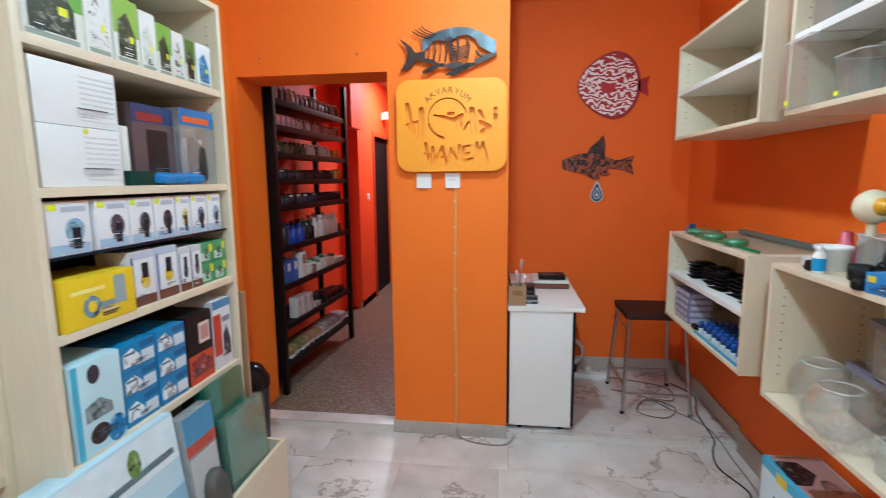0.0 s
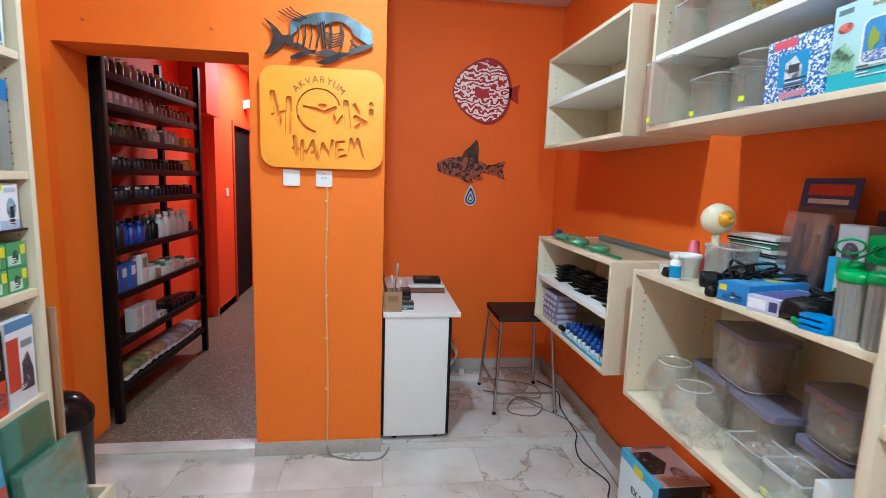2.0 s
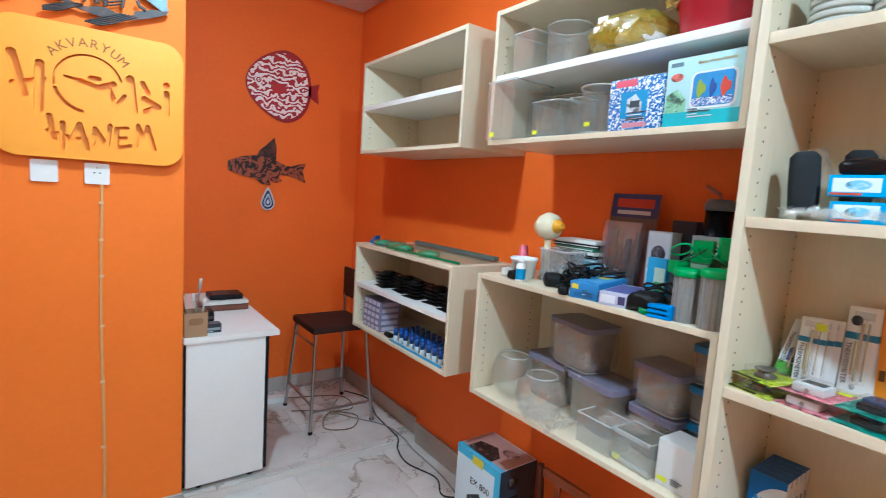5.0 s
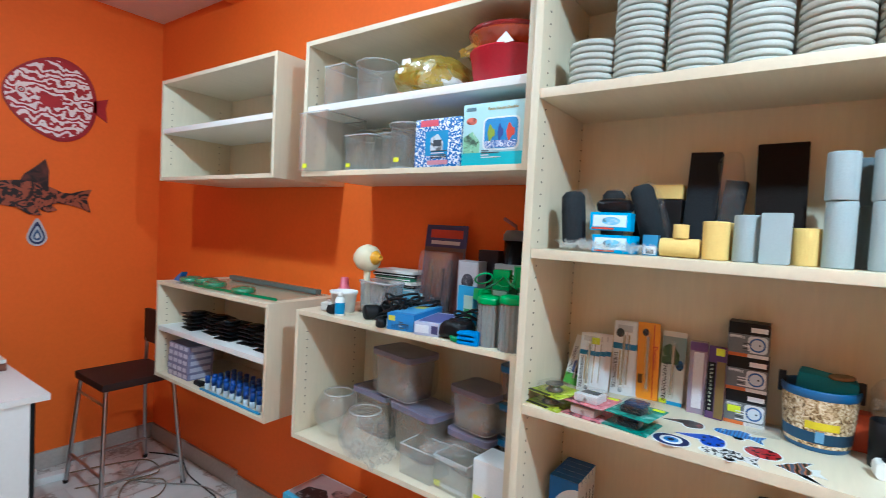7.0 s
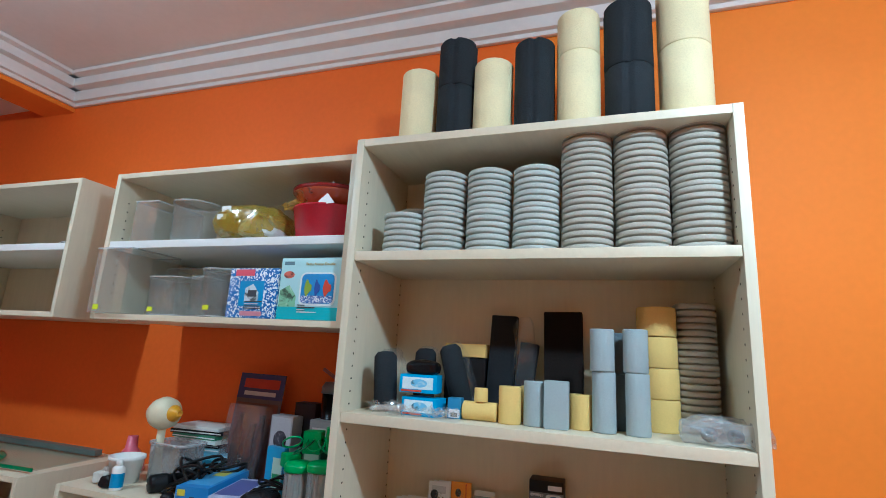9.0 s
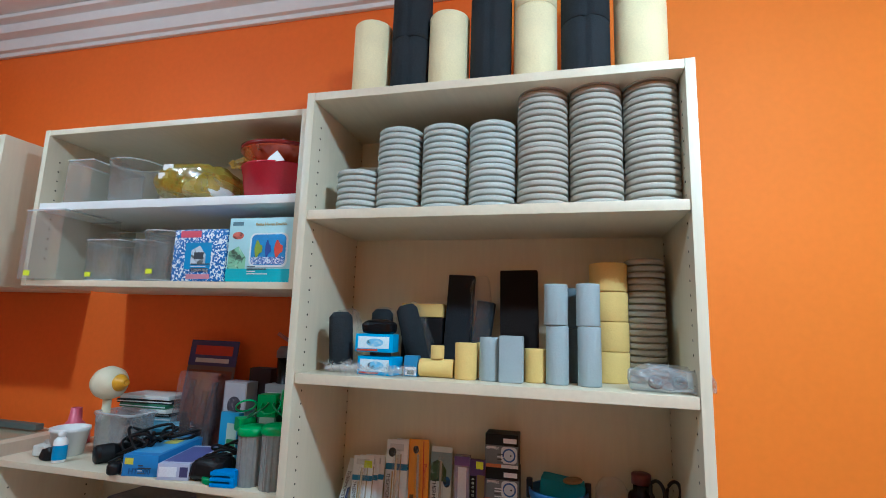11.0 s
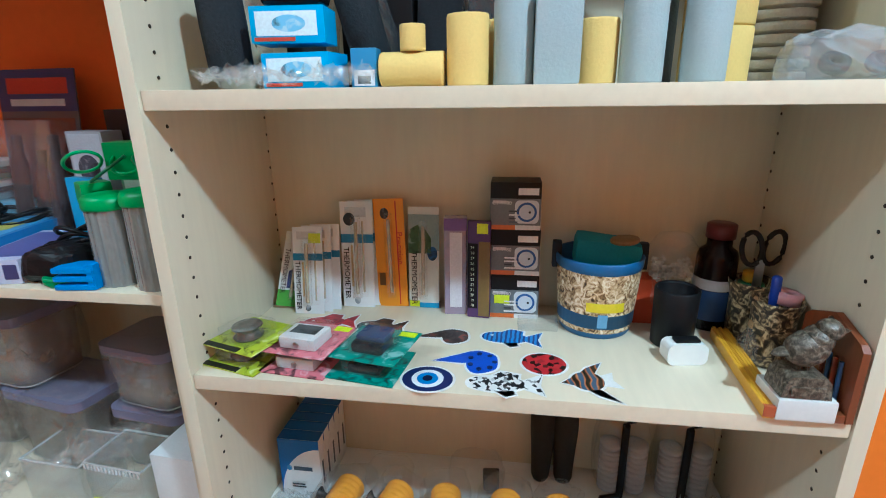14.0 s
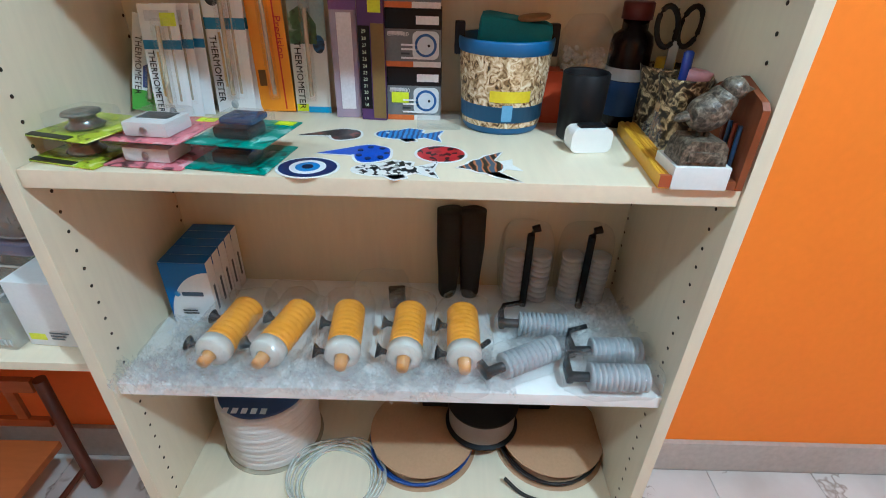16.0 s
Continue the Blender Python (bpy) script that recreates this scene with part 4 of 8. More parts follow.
# blister packs lying at the shelf edge
def lying_pack(x, y, turn, card, kind, label):
    for k in range(2):
        c = thing("blister_pack", E(x + k * 0.004, y - k * 0.004, Z3 + k * 0.032, turn - 5 * k) @ pose(0, 0, 0.0005, 1.5 * k, -2 * k, 0), label, "packaged part", "lying blister packs")
        part("card", box((-0.055, 0, 0), (0.055, 0.105, 0.0016), 0.0005), photo(card), c)
        part("card_header", box((-0.054, 0.083, 0.0012), (0.054, 0.104, 0.0022)), paint(card, 0.4), c)
        part("blister", box((-0.034, 0.014, 0.0018), (0.034, 0.078, 0.028), 0.009), BLIS, c, "clear blister")
        if kind == "puck":
            part("product", lathe([(0, 0.003), (0.022, 0.003), (0.024, 0.006), (0.016, 0.012), (0.016, 0.018), (0.024, 0.021), (0.023, 0.024), (0.01, 0.025), (0, 0.022)], 24, pose(0, 0.046, 0)), paint("#6f716f", 0.3, 0.7, 0.2), c)
            part("black_band", box((-0.055, 0.001, 0.001), (0.02, 0.012, 0.0026)), paint("#24241c", 0.4), c)
        elif kind == "display":
            device = part("product", box((-0.032, 0.016, 0.002), (0.032, 0.066, 0.021), 0.004), paint("#d9dcdc", 0.35), c)
            part("display", box((-0.023, 0.034, 0.0205), (0.023, 0.06, 0.0216)), photo("#4a5458"), device)
            part("button", cyl(0.005, 0.002, 16, 0.0008, pose(0, 0.0155, 0.011, 90, 0, 0)), CHROME, device)
        else:
            device = part("product", box((-0.026, 0.02, 0.002), (0.026, 0.062, 0.018), 0.006), paint("#15191d", 0.3), c)
            part("cover", box((-0.022, 0.032, 0.0175), (0.026, 0.07, 0.026), 0.007), paint("#2c4468", 0.2), device)
        if kind != "puck" and k:
            part("price_tag", box((0.022, 0.086, 0.002), (0.05, 0.1, 0.003)), paint("#d8e800", 0.4), c)


lying_pack(0.928, 0.845, -14, "#aebc24", "puck", "yellow-green blister pack with a small metal part")
lying_pack(0.925, 0.738, -6, "#c9737d", "display", "pink blister pack with a white digital thermometer")
lying_pack(0.920, 0.63, -8, "#2f8a7a", "magnet", "green and blue blister pack with a dark algae magnet")


def sticker(x, y, turn, w, h, shape, base, spots, label):
    """A die-cut flat sticker: white edge, coloured fish of body, tail and fins."""
    s = thing("fish_sticker", pose(x, y, Z3, 0, 0, -90 + turn), label, "sticker", "stickers on the shelf")
    ang = np.linspace(0, 2 * math.pi, 28, endpoint=False)
    if shape == "round":
        pieces = [("body", [(0.5 * math.cos(a), 0.5 * math.sin(a)) for a in ang])]
    elif shape == "ray":
        pieces = [("body", [(0.24 + 0.27 * math.cos(a) * (1 - 0.12 * math.cos(2 * a)), -0.02 + 0.42 * math.sin(a) * (1 + 0.1 * math.cos(3 * a))) for a in ang]), ("snout", [(-0.5, -0.04), (-0.25, 0.14), (0.06, 0.38), (0.22, 0.36), (0.16, 0.0), (-0.05, -0.1)])]
    elif shape == "angel":
        pieces = [("body", [(0.3 * math.cos(a), 0.24 * math.sin(a)) for a in ang]), ("snout", [(-0.48, -0.04), (-0.2, 0.14), (-0.2, -0.14)]), ("dorsal_fin", [(-0.15, 0.16), (0.06, 0.36), (0.4, 0.52), (0.14, 0.14)]), ("anal_fin", [(-0.12, -0.18), (0.12, -0.16), (0.46, -0.56), (0.1, -0.38)]), ("tail", [(0.2, 0.09), (0.5, 0.2), (0.42, 0.02), (0.56, -0.16), (0.2, -0.07)])]
    else:
        pieces = [("body", [(-0.08 + 0.38 * math.cos(a), 0.3 * math.sin(a) * (1 - 0.25 * math.cos(a) ** 3)) for a in ang]), ("tail", [(0.22, 0.1), (0.5, 0.42), (0.43, 0.0), (0.5, -0.38), (0.22, -0.1)]), ("dorsal_fin", [(-0.22, 0.22), (-0.02, 0.5), (0.2, 0.42), (0.18, 0.14)]), ("pelvic_fin", [(-0.15, -0.24), (0.02, -0.5), (0.14, -0.4), (0.1, -0.18)])]

    def flat(ol, z0, z1, mt, nm):
        bm = bmesh.new()
        f = bm.faces.new([bm.verts.new((px, py, z0)) for px, py in ol])
        r = bmesh.ops.extrude_face_region(bm, geom=[f])
        bmesh.ops.translate(bm, vec=(0, 0, z1 - z0), verts=[v for v in r["geom"] if isinstance(v, bmesh.types.BMVert)])
        bmesh.ops.recalc_face_normals(bm, faces=bm.faces)
        bmesh.ops.triangulate(bm, faces=[q for q in bm.faces if len(q.verts) > 4])
        part(nm, bm, mt, s)

    for i, (nm, ol) in enumerate(pieces):
        pts = [Vector((px * w, py * h)) for px, py in ol]
        mid = sum(pts, Vector((0, 0))) / len(pts)
        flat([p + (p - mid).normalized() * 0.0042 for p in pts], 0, 0.0004 + 0.00008 * i, paint("#e6e6e2", 0.35), "white_edge")
        flat(pts, 0.0002, 0.0010 - 0.00012 * i, base, nm)
    for i, (sx, sy, sr, col) in enumerate(spots):
        flat([(sx * w + sr * math.cos(a), sy * h + sr * math.sin(a)) for a in ang], 0.0008, 0.0012 + 0.0003 * i, paint(col, 0.35), "printed_spot")
    if shape == "fish":
        flat([(-0.3 * w + 0.0028 * math.cos(a), 0.08 * h + 0.0028 * math.sin(a)) for a in ang], 0.0008, 0.0013, paint("#e8e8e4", 0.35), "eye")
    return s


SPOT = ramp_material("spotted_print", "voronoi", ((0.0, "#15171b"), (0.35, "#15171b"), (0.42, "#e2e2de"), (1.0, "#e2e2de")), 0.35, scale=160)
REDSPOT = ramp_material("red_spotted_print", "voronoi", ((0.0, "#1f0d0e"), (0.25, "#1f0d0e"), (0.3, "#b3232b"), (1.0, "#a81d26")), 0.35, scale=110)
BLUEPRINT = ramp_material("blue_striped_print", "wave", ((0.3, "#123a80"), (0.55, "#3d86cf")), 0.35, 2, 40)
TIGER = ramp_material("brown_barred_print", "wave", ((0.2, "#1c1512"), (0.4, "#a8572a"), (0.62, "#b87a48"), (0.8, "#37536f")), 0.35, 3, 18)
DARKFISH = ramp_material("dark_fish_print", "noise", ((0.4, "#1d1717"), (0.55, "#3f3a36"), (0.66, "#7d3a30")), 0.35, 1, 45)
RED = ramp_material("red_fish_print", "noise", ((0.4, "#7d1520"), (0.6, "#c22c38")), 0.35, 1, 50)
sticker(0.944, 0.529, 0, 0.076, 0.066, "round", paint("#14275c", 0.35), [(0, 0, 0.024, "#e4e6e8"), (0, 0, 0.016, "#2a7cc4"), (0, 0, 0.0075, "#101c3c")], "round blue and white evil-eye sticker lying on the shelf")
sticker(0.944, 0.416, 2, 0.115, 0.066, "fish", SPOT, [], "black and white spotted catfish sticker on the shelf")
sticker(0.966, 0.294, 6, 0.08, 0.1, "angel", TIGER, [], "brown and blue angelfish sticker on the shelf")
sticker(1.003, 0.477, 2, 0.105, 0.08, "ray", paint("#2350c0", 0.35, 0, 0.25, 90), [(0.24 + 0.19 * math.cos(k * 0.9), -0.02 + 0.3 * math.sin(k * 0.9), 0.0042, "#14275c") for k in range(7)], "blue spotted ray sticker lying on the shelf")
sticker(1.008, 0.355, -5, 0.068, 0.062, "round", REDSPOT, [], "red spotted discus sticker lying on the shelf")
sticker(1.088, 0.408, -3, 0.108, 0.066, "fish", BLUEPRINT, [], "blue striped cichlid sticker lying on the shelf")
sticker(1.082, 0.527, 6, 0.096, 0.06, "ray", DARKFISH, [], "dark grey fish sticker lying on the shelf")
sticker(1.105, 0.645, 0, 0.095, 0.07, "fish", DARKFISH, [], "dark brown fish sticker lying on the shelf")
sticker(1.113, 0.745, 8, 0.105, 0.07, "fish", RED, [], "red fish sticker lying on the shelf")

# ---- white shelf with bagged filters ----
Z4 = 0.6955
for i in range(5):
    c = carton("relay_box", E(1.082 + i * 0.03, 0.822, Z4, 0), 0.086, 0.027, 0.138, "#e4e7ea", "blue and white relay carton standing in a row", (("o", 0.17, 0.46, 0.3, 0.55, "#3f86c4", 2), ("r", 0.34, 0.47, 0.8, 0.535, "#4a5a6c", 2), ("top", "r", 0, 0, 1, 1, "#0d62b0"), ("right", "r", 0.35, 0.2, 0.6, 0.6, "#4a5a6c")), "box", "relay cartons")
    arc_edge = [(0.043 - 0.086 * math.cos(a), 0.118 * math.sin(a)) for a in np.linspace(0.06, math.pi / 2, 14)]
    part("blue_field", prism([(-0.043, 0.138), (-0.043, 0.004)] + arc_edge + [(0.043, 0.138)], 0.0006, pose(0, -0.0012, 0)), paint("#0d62b0", 0.4), c)
AMBER = paint("#f0a30c", 0.4, 0, 0.08, 30, 0.1, name="amber_plastic")
for k, (yb, yf) in enumerate(((0.722, 0.745), (0.620, 0.655), (0.523, 0.514), (0.407, 0.411), (0.307, 0.306))):
    ang = math.degrees(math.atan2(yb - yf, 0.135))
    f = thing("bagged_air_filter", E(0.932, yf, Z4 + 0.004, ang), "amber ribbed internal filter in a clear bag on the shelf", "aquarium filter", "bagged filters")
    f.scale = (1.15, 1.15, 1.1)
    ax = pose(0, 0.045, 0.028, -90, 0, 0)
    prof = [(0, 0)]
    for j in range(9):
        prof += [(0.0245, 0.002 + j * 0.0105), (0.0262, 0.005 + j * 0.0105), (0.0245, 0.009 + j * 0.0105)]
    tube_body = part("ribbed_body", lathe(prof + [(0, 0.098)], 28, ax), AMBER, f)
    part("collar", lathe([(0.012, -0.024), (0.022, -0.022), (0.0268, -0.016), (0.0268, 0.0), (0, 0.0)], 28, ax), paint("#d8d6cc", 0.3), f)
    part("end_dome", lathe([(0.0262, -0.018), (0.026, -0.04), (0.02, -0.05), (0, -0.052)], 28, ax), SHEEN, f, "clear end dome")
    part("outlet", lathe([(0, -0.042), (0.0085, -0.042), (0.0105, -0.02), (0.0105, 0)], 20, ax), paint("#c98a20", 0.4), f)
    for d in (0.035, 0.1):
        part("suction_cup", lathe([(0, 0), (0.004, 0), (0.005, 0.008), (0.012, 0.016), (0.012, 0.017), (0, 0.012)], 16, pose(-0.026, d, 0.03, 0, -80, 0)), paint("#2a2726", 0.35), tube_body)
    part("bag", soft_shape(0.088, 0.18, 0.06, k * 3.3 + 1, 0.16, 0.6, 40, 30), FILM, f, "clear crinkled bag")
    moved = part("bag_flap", wrinkle(soft_shape(0.075, 0.05, 0.012, k * 2.1 + 5, 0.3, 0.7, 24, 50), 0.002, 60), FILM, f, "clear bag end")
    moved.location = (0.0, -0.03, 0.0)
bag("plastic_bag", E(0.935, 0.825, Z4), 0.085, 0.13, 0.035, 31, "clear crumpled empty bag on the white shelf", rough=0.25)
bag("plastic_bag", E(1.10, 0.655, Z4), 0.10, 0.09, 0.04, 33, "clear crumpled bag with a small part", rough=0.25)
bag("plastic_bag", E(1.11, 0.47, Z4), 0.11, 0.09, 0.07, 35, "clear crumpled bag with a black clip", rough=0.2)
solid("black_clip", wrinkle(box((-0.016, 0, 0), (0.016, 0.02, 0.045), 0.006), 0.006, 60), BLACK, "small black plastic clip in a bag", "clip", E(1.135, 0.44, Z4 + 0.004))
solid("relay_part", box((-0.018, 0, 0), (0.018, 0.012, 0.02), 0.002), WHITE, "small white relay part in a bag", "electric part", E(1.13, 0.645, Z4 + 0.006))
for i, (x, y, w, d, hi) in enumerate(((0.935, 0.84, 0.1, 0.07, 0.045), (0.93, 0.77, 0.1, 0.06, 0.03), (0.925, 0.69, 0.09, 0.05, 0.03), (0.925, 0.57, 0.09, 0.05, 0.03), (0.925, 0.46, 0.1, 0.05, 0.026), (0.925, 0.36, 0.08, 0.05, 0.028), (1.03, 0.79, 0.1, 0.1, 0.035), (1.0, 0.57, 0.06, 0.14, 0.03), (1.0, 0.36, 0.06, 0.14, 0.03), (0.955, 0.82, 0.11, 0.09, 0.03), (0.945, 0.715, 0.09, 0.08, 0.024), (0.95, 0.60, 0.09, 0.09, 0.026), (0.945, 0.465, 0.1, 0.08, 0.024), (0.95, 0.355, 0.08, 0.08, 0.028), (0.96, 0.255, 0.09, 0.09, 0.024), (1.04, 0.16, 0.12, 0.1, 0.04), (0.97, 0.04, 0.1, 0.07, 0.05), (1.1, 0.03, 0.14, 0.1, 0.05))):
    solid("film_scrap", film_sheet(w, d, i * 3.7 + 1, hi, 30), SHEEN, "crumpled clear plastic film on the white shelf", "plastic film", E(x, y, Z4 + 0.001, random.uniform(-20, 20)), "film scraps")
RIB = paint("#a2a8ac", 0.6, 0, 0.12, 40, 0.2, name="grey_ribbed_plastic")


def ribbed_filter(m, length, label):
    f = thing("ribbed_filter", m, label, "aquarium filter", "grey ribbed filters")
    n = 11
    prof = [(0, 0)]
    for j in range(n):
        z = j * length / n
        prof += [(0.017, z), (0.0235, z + 0.0015), (0.0235, z + length / n - 0.0035), (0.017, z + length / n - 0.002)]
    part("ribbed_body", lathe(prof + [(0, length)], 24, pose(0, 0, 0.026, 0, 90, 0)), RIB, f)
    part("lift_tube", tube([(-0.03, 0.0, 0.026), (-0.012, 0.0, 0.026), (0.0, 0.0, 0.026)], 0.009, 12), BLACK, f)
    part("elbow", box((-0.038, -0.008, 0.016), (-0.026, 0.03, 0.034), 0.004), BLACK, f)
    part("side_tube", tube([(-0.032, 0.03, 0.028), (-0.025, 0.05, 0.03), (0.01, 0.062, 0.03)], 0.005, 8), BLACK, f)
    moved = part("bag", soft_shape(length + 0.07, 0.075, 0.056, length * 77, 0.13, 0.55, 36, 30), FILM, f, "clear crinkled bag")
    moved.location = (length / 2 - 0.01, -0.037, 0)
    return f


ribbed_filter(E(0.936, 0.098, Z4 + 0.002), 0.1, "grey ribbed sponge filter in a clear bag on the shelf")
ribbed_filter(E(1.0, 0.08, Z4 + 0.002, 3), 0.092, "grey ribbed sponge filter in a clear bag on the shelf")
ribbed_filter(E(0.955, 0.24, Z4 + 0.002, 28), 0.112, "grey ribbed sponge filter in a clear bag lying aslant")
ribbed_filter(E(1.07, 0.2, Z4 + 0.002, -2), 0.092, "grey ribbed sponge filter in a clear bag behind others")
for y in (0.2, 0.15, 0.085, 0.03):
    f = thing("corrugated_filter", E(1.18, y, Z4), "grey corrugated filter standing at the back in a bag", "aquarium filter", "standing corrugated filters")
    prof = [(0, 0)]
    for j in range(9):
        prof += [(0.017, 0.01 + j * 0.0125), (0.022, 0.012 + j * 0.0125), (0.022, 0.019 + j * 0.0125), (0.017, 0.021 + j * 0.0125)]
    part("ribbed_body", lathe(prof + [(0, 0.126)], 20), RIB, f)
for y in (0.178, 0.06):
    c = thing("black_lift_tube", E(1.165, y, Z4), "black lift tube with an elbow standing in a bag", "tube")
    part("tube", tube([(0, 0, 0), (0, 0, 0.17), (0.004, 0, 0.182), (0.016, 0, 0.186)], 0.0075, 12), BLACK, c)
    part("wrapper", soft_shape(0.11, 0.055, 0.185, y * 50, 0.07), FILM, c, "clear bag")
c = thing("black_glove", E(1.19, 0.312, Z4), "pair of black rubber sleeves standing at the back", "rubber sleeve")
for s in (-1, 1):
    part("sleeve", wrinkle(lathe([(0, 0), (0.017, 0.001), (0.0195, 0.01), (0.021, 0.06), (0.026, 0.12), (0.028, 0.2), (0, 0.205)], 20, pose(s * 0.024, 0.01, 0, 0, -s * 0.8, 0)), 0.0032, 45, s), paint("#2c2c2a", 0.6, 0, 0.2, 30, 0.3), c)

# ---- bottom of the unit: hoses on reels ----
Z5 = 0.3285
r = thing("hose_reel", pose(1.115, 0.735, Z5), "large reel of white air hose with a blue label", "hose reel")
part("lower_flange", cyl(0.112, 0.006, 48), paint("#9a927c", 0.6), r)
prof = [(0.05, 0.006)]
for j in range(16):
    z = 0.008 + j * 0.0098
    prof += [(0.1015, z), (0.106 + 0.0015 * math.sin(j * 2.3), z + 0.0049), (0.1015, z + 0.0095)]
part("wound_hose", lathe(prof + [(0.05, 0.167)], 56), paint("#d3d2cc", 0.35, 0, 0.06), r)
disc_label = part("upper_label", cyl(0.098, 0.006, 48, 0.001, pose(0, 0, 0.167)), paint("#26406c", 0.5), r, "printed blue label disc")
for i in range(5):
    part("label_mark", box((-0.088, 0.05 - i * 0.02, 0.1732), (-0.074, 0.062 - i * 0.02, 0.174)), paint("#d7d9de", 0.5), disc_label)
for k in range(5):
    pts = [((0.075 + 0.006 * k) * math.cos(a) * (1 + 0.04 * math.sin(3 * a + k)), (0.075 + 0.006 * k) * math.sin(a) * (1.05 + 0.05 * math.cos(2 * a + k)), 0.006 + 0.004 * k + 0.003 * math.sin(4 * a + k)) for a in np.linspace(0, 2 * math.pi, 40, endpoint=False)]
    if k == 0:
        coil = thing("hose_coil", pose(0.995, 0.565, Z5), "loose coil of clear air hose on the bottom panel", "hose")
    part("hose_turn", tube(pts, 0.0032, 8, closed=True), clear("#eef0ea", 0.45, 0.1), coil)
CARD = paint("#a78563", 0.85, 0, 0.12, 25, 0.15, name="brown_cardboard")
for y, x, col in ((0.385, 1.10, "#1d3f80"), (0.085, 1.11, "#221d1a")):
    r = thing("cable_reel", pose(x, y, Z5), "cardboard reel of " + ("blue" if y > 0.2 else "black") + " hose on the bottom panel", "cable reel", "cardboard reels")
    part("lower_flange", cyl(0.128, 0.004, 56, 0.001), CARD, r)
    for k in range(6):
        rr = 0.088 + 0.006 * k
        pts = [(rr * math.cos(a) + 0.003 * math.sin(2 * a + k), rr * math.sin(a), 0.010 + 0.008 * (k % 4) + 0.002 * math.sin(3 * a + 2 * k)) for a in np.linspace(0, 2 * math.pi, 44, endpoint=False)]
        part("wound_hose", tube(pts, 0.0038, 8, closed=True), paint(col, 0.3), r)
    part("hub", cyl(0.07, 0.036, 32, 0.001, pose(0, 0, 0.004)), CARD, r)
    part("upper_flange", cyl(0.122, 0.004, 56, 0.001, pose(0.004, -0.003, 0.0405, 1.5, -2.5, 0)), CARD, r)
c = thing("loose_hose", pose(0, 0, Z5), "loose black hose end on the bottom panel", "hose")
part("hose", tube(curve_points([(1.0, 0.2, 0.02), (0.97, 0.16, 0.008), (0.955, 0.1, 0.005), (0.955, 0.02, 0.0045)]), 0.004), paint("#2a2622", 0.4), c)
r = thing("wire_reel", pose(1.13, 0.245, Z5 + 0.047), "black reel of grey cable lying on cardboard reels", "cable reel")
part("flange", cyl(0.085, 0.006, 40, 0.002), BLACK, r)
prof = [(0.03, 0.006)]
for j in range(9):
    prof += [(0.073, 0.008 + j * 0.0065), (0.077, 0.011 + j * 0.0065), (0.073, 0.014 + j * 0.0065)]
part("wound_cable", lathe(prof + [(0.03, 0.068)], 44), paint("#8f8a84", 0.35, 0, 0.2, 60), r)
part("flange", cyl(0.082, 0.006, 40, 0.002, pose(0, 0, 0.068)), BLACK, r)
for y in (0.35, 0.12):
    solid("black_hose_part", wrinkle(box((-0.04, 0, 0), (0.04, 0.05, 0.04), 0.012), 0.006, 30), BLACK, "black rubber part behind the reels", "hose part", E(1.15, y, Z5 + 0.062))

# ---- upper wall cabinet with bowls and cartons ----
ZB, ZBS = 1.7245, 1.968


def clear_tub(name, m, w, d, h, label, mat=None, taper=0.92, wall=0.002, round_plan=False, tag=None, category="plastic container", group=""):
    """An open moulded tub with a rim, walls and a floor."""
    c = thing(name, m, label, category, group)
    bm = bmesh.new()
    n = 36

    def ring(k, z):
        out = []
        for i in range(n):
            a = 2 * math.pi * i / n
            p = 1.0 if round_plan else 0.35
            cx = math.copysign(abs(math.cos(a)) ** p, math.cos(a))
            sy = math.copysign(abs(math.sin(a)) ** p, math.sin(a))
            out.append(bm.verts.new((cx * w / 2 * k, sy * d / 2 * k + d / 2, z)))
        return out
    ws = wall / (w / 2)
    rings = [ring(taper, 0), ring(taper + 0.3 * (1 - taper), h * 0.3), ring(1 - ws, h * 0.93), ring(1.03, h * 0.94), ring(1.03, h), ring(1 - 2 * ws, h), ring(taper - ws, wall)]
    for a, b2 in zip(rings, rings[1:]):
        for i in range(n):
            bm.faces.new((a[i], a[(i + 1) % n], b2[(i + 1) % n], b2[i]))
    bm.faces.new(rings[0][::-1])
    bm.faces.new(rings[-1])
    smooth(bm, 0.7)
    part("tub", bm, mat or ACRYL, c)
    for k, z, r in ((1.0, h, 0.0022), (taper, 0.0025, 0.002)):
        p = 1.0 if round_plan else 0.35
        pts = [(math.copysign(abs(math.cos(a)) ** p, math.cos(a)) * w / 2 * k, math.copysign(abs(math.sin(a)) ** p, math.sin(a)) * d / 2 * k + d / 2, z) for a in np.linspace(0, 2 * math.pi, 36, endpoint=False)]
        part("rim" if z > 0.01 else "foot_ring", tube(pts, r, 6, closed=True), clear("#f2f5f5", 0.5, 0.08), c)
    if tag:
        part("price_tag", box((tag[0], -0.003 + d * (1 - taper) * 0.5, tag[1]), (tag[0] + 0.022, -0.0022 + d * (1 - taper) * 0.5, tag[1] + 0.014)), paint("#dfe81a", 0.5), c, "yellow price tag")
    return c


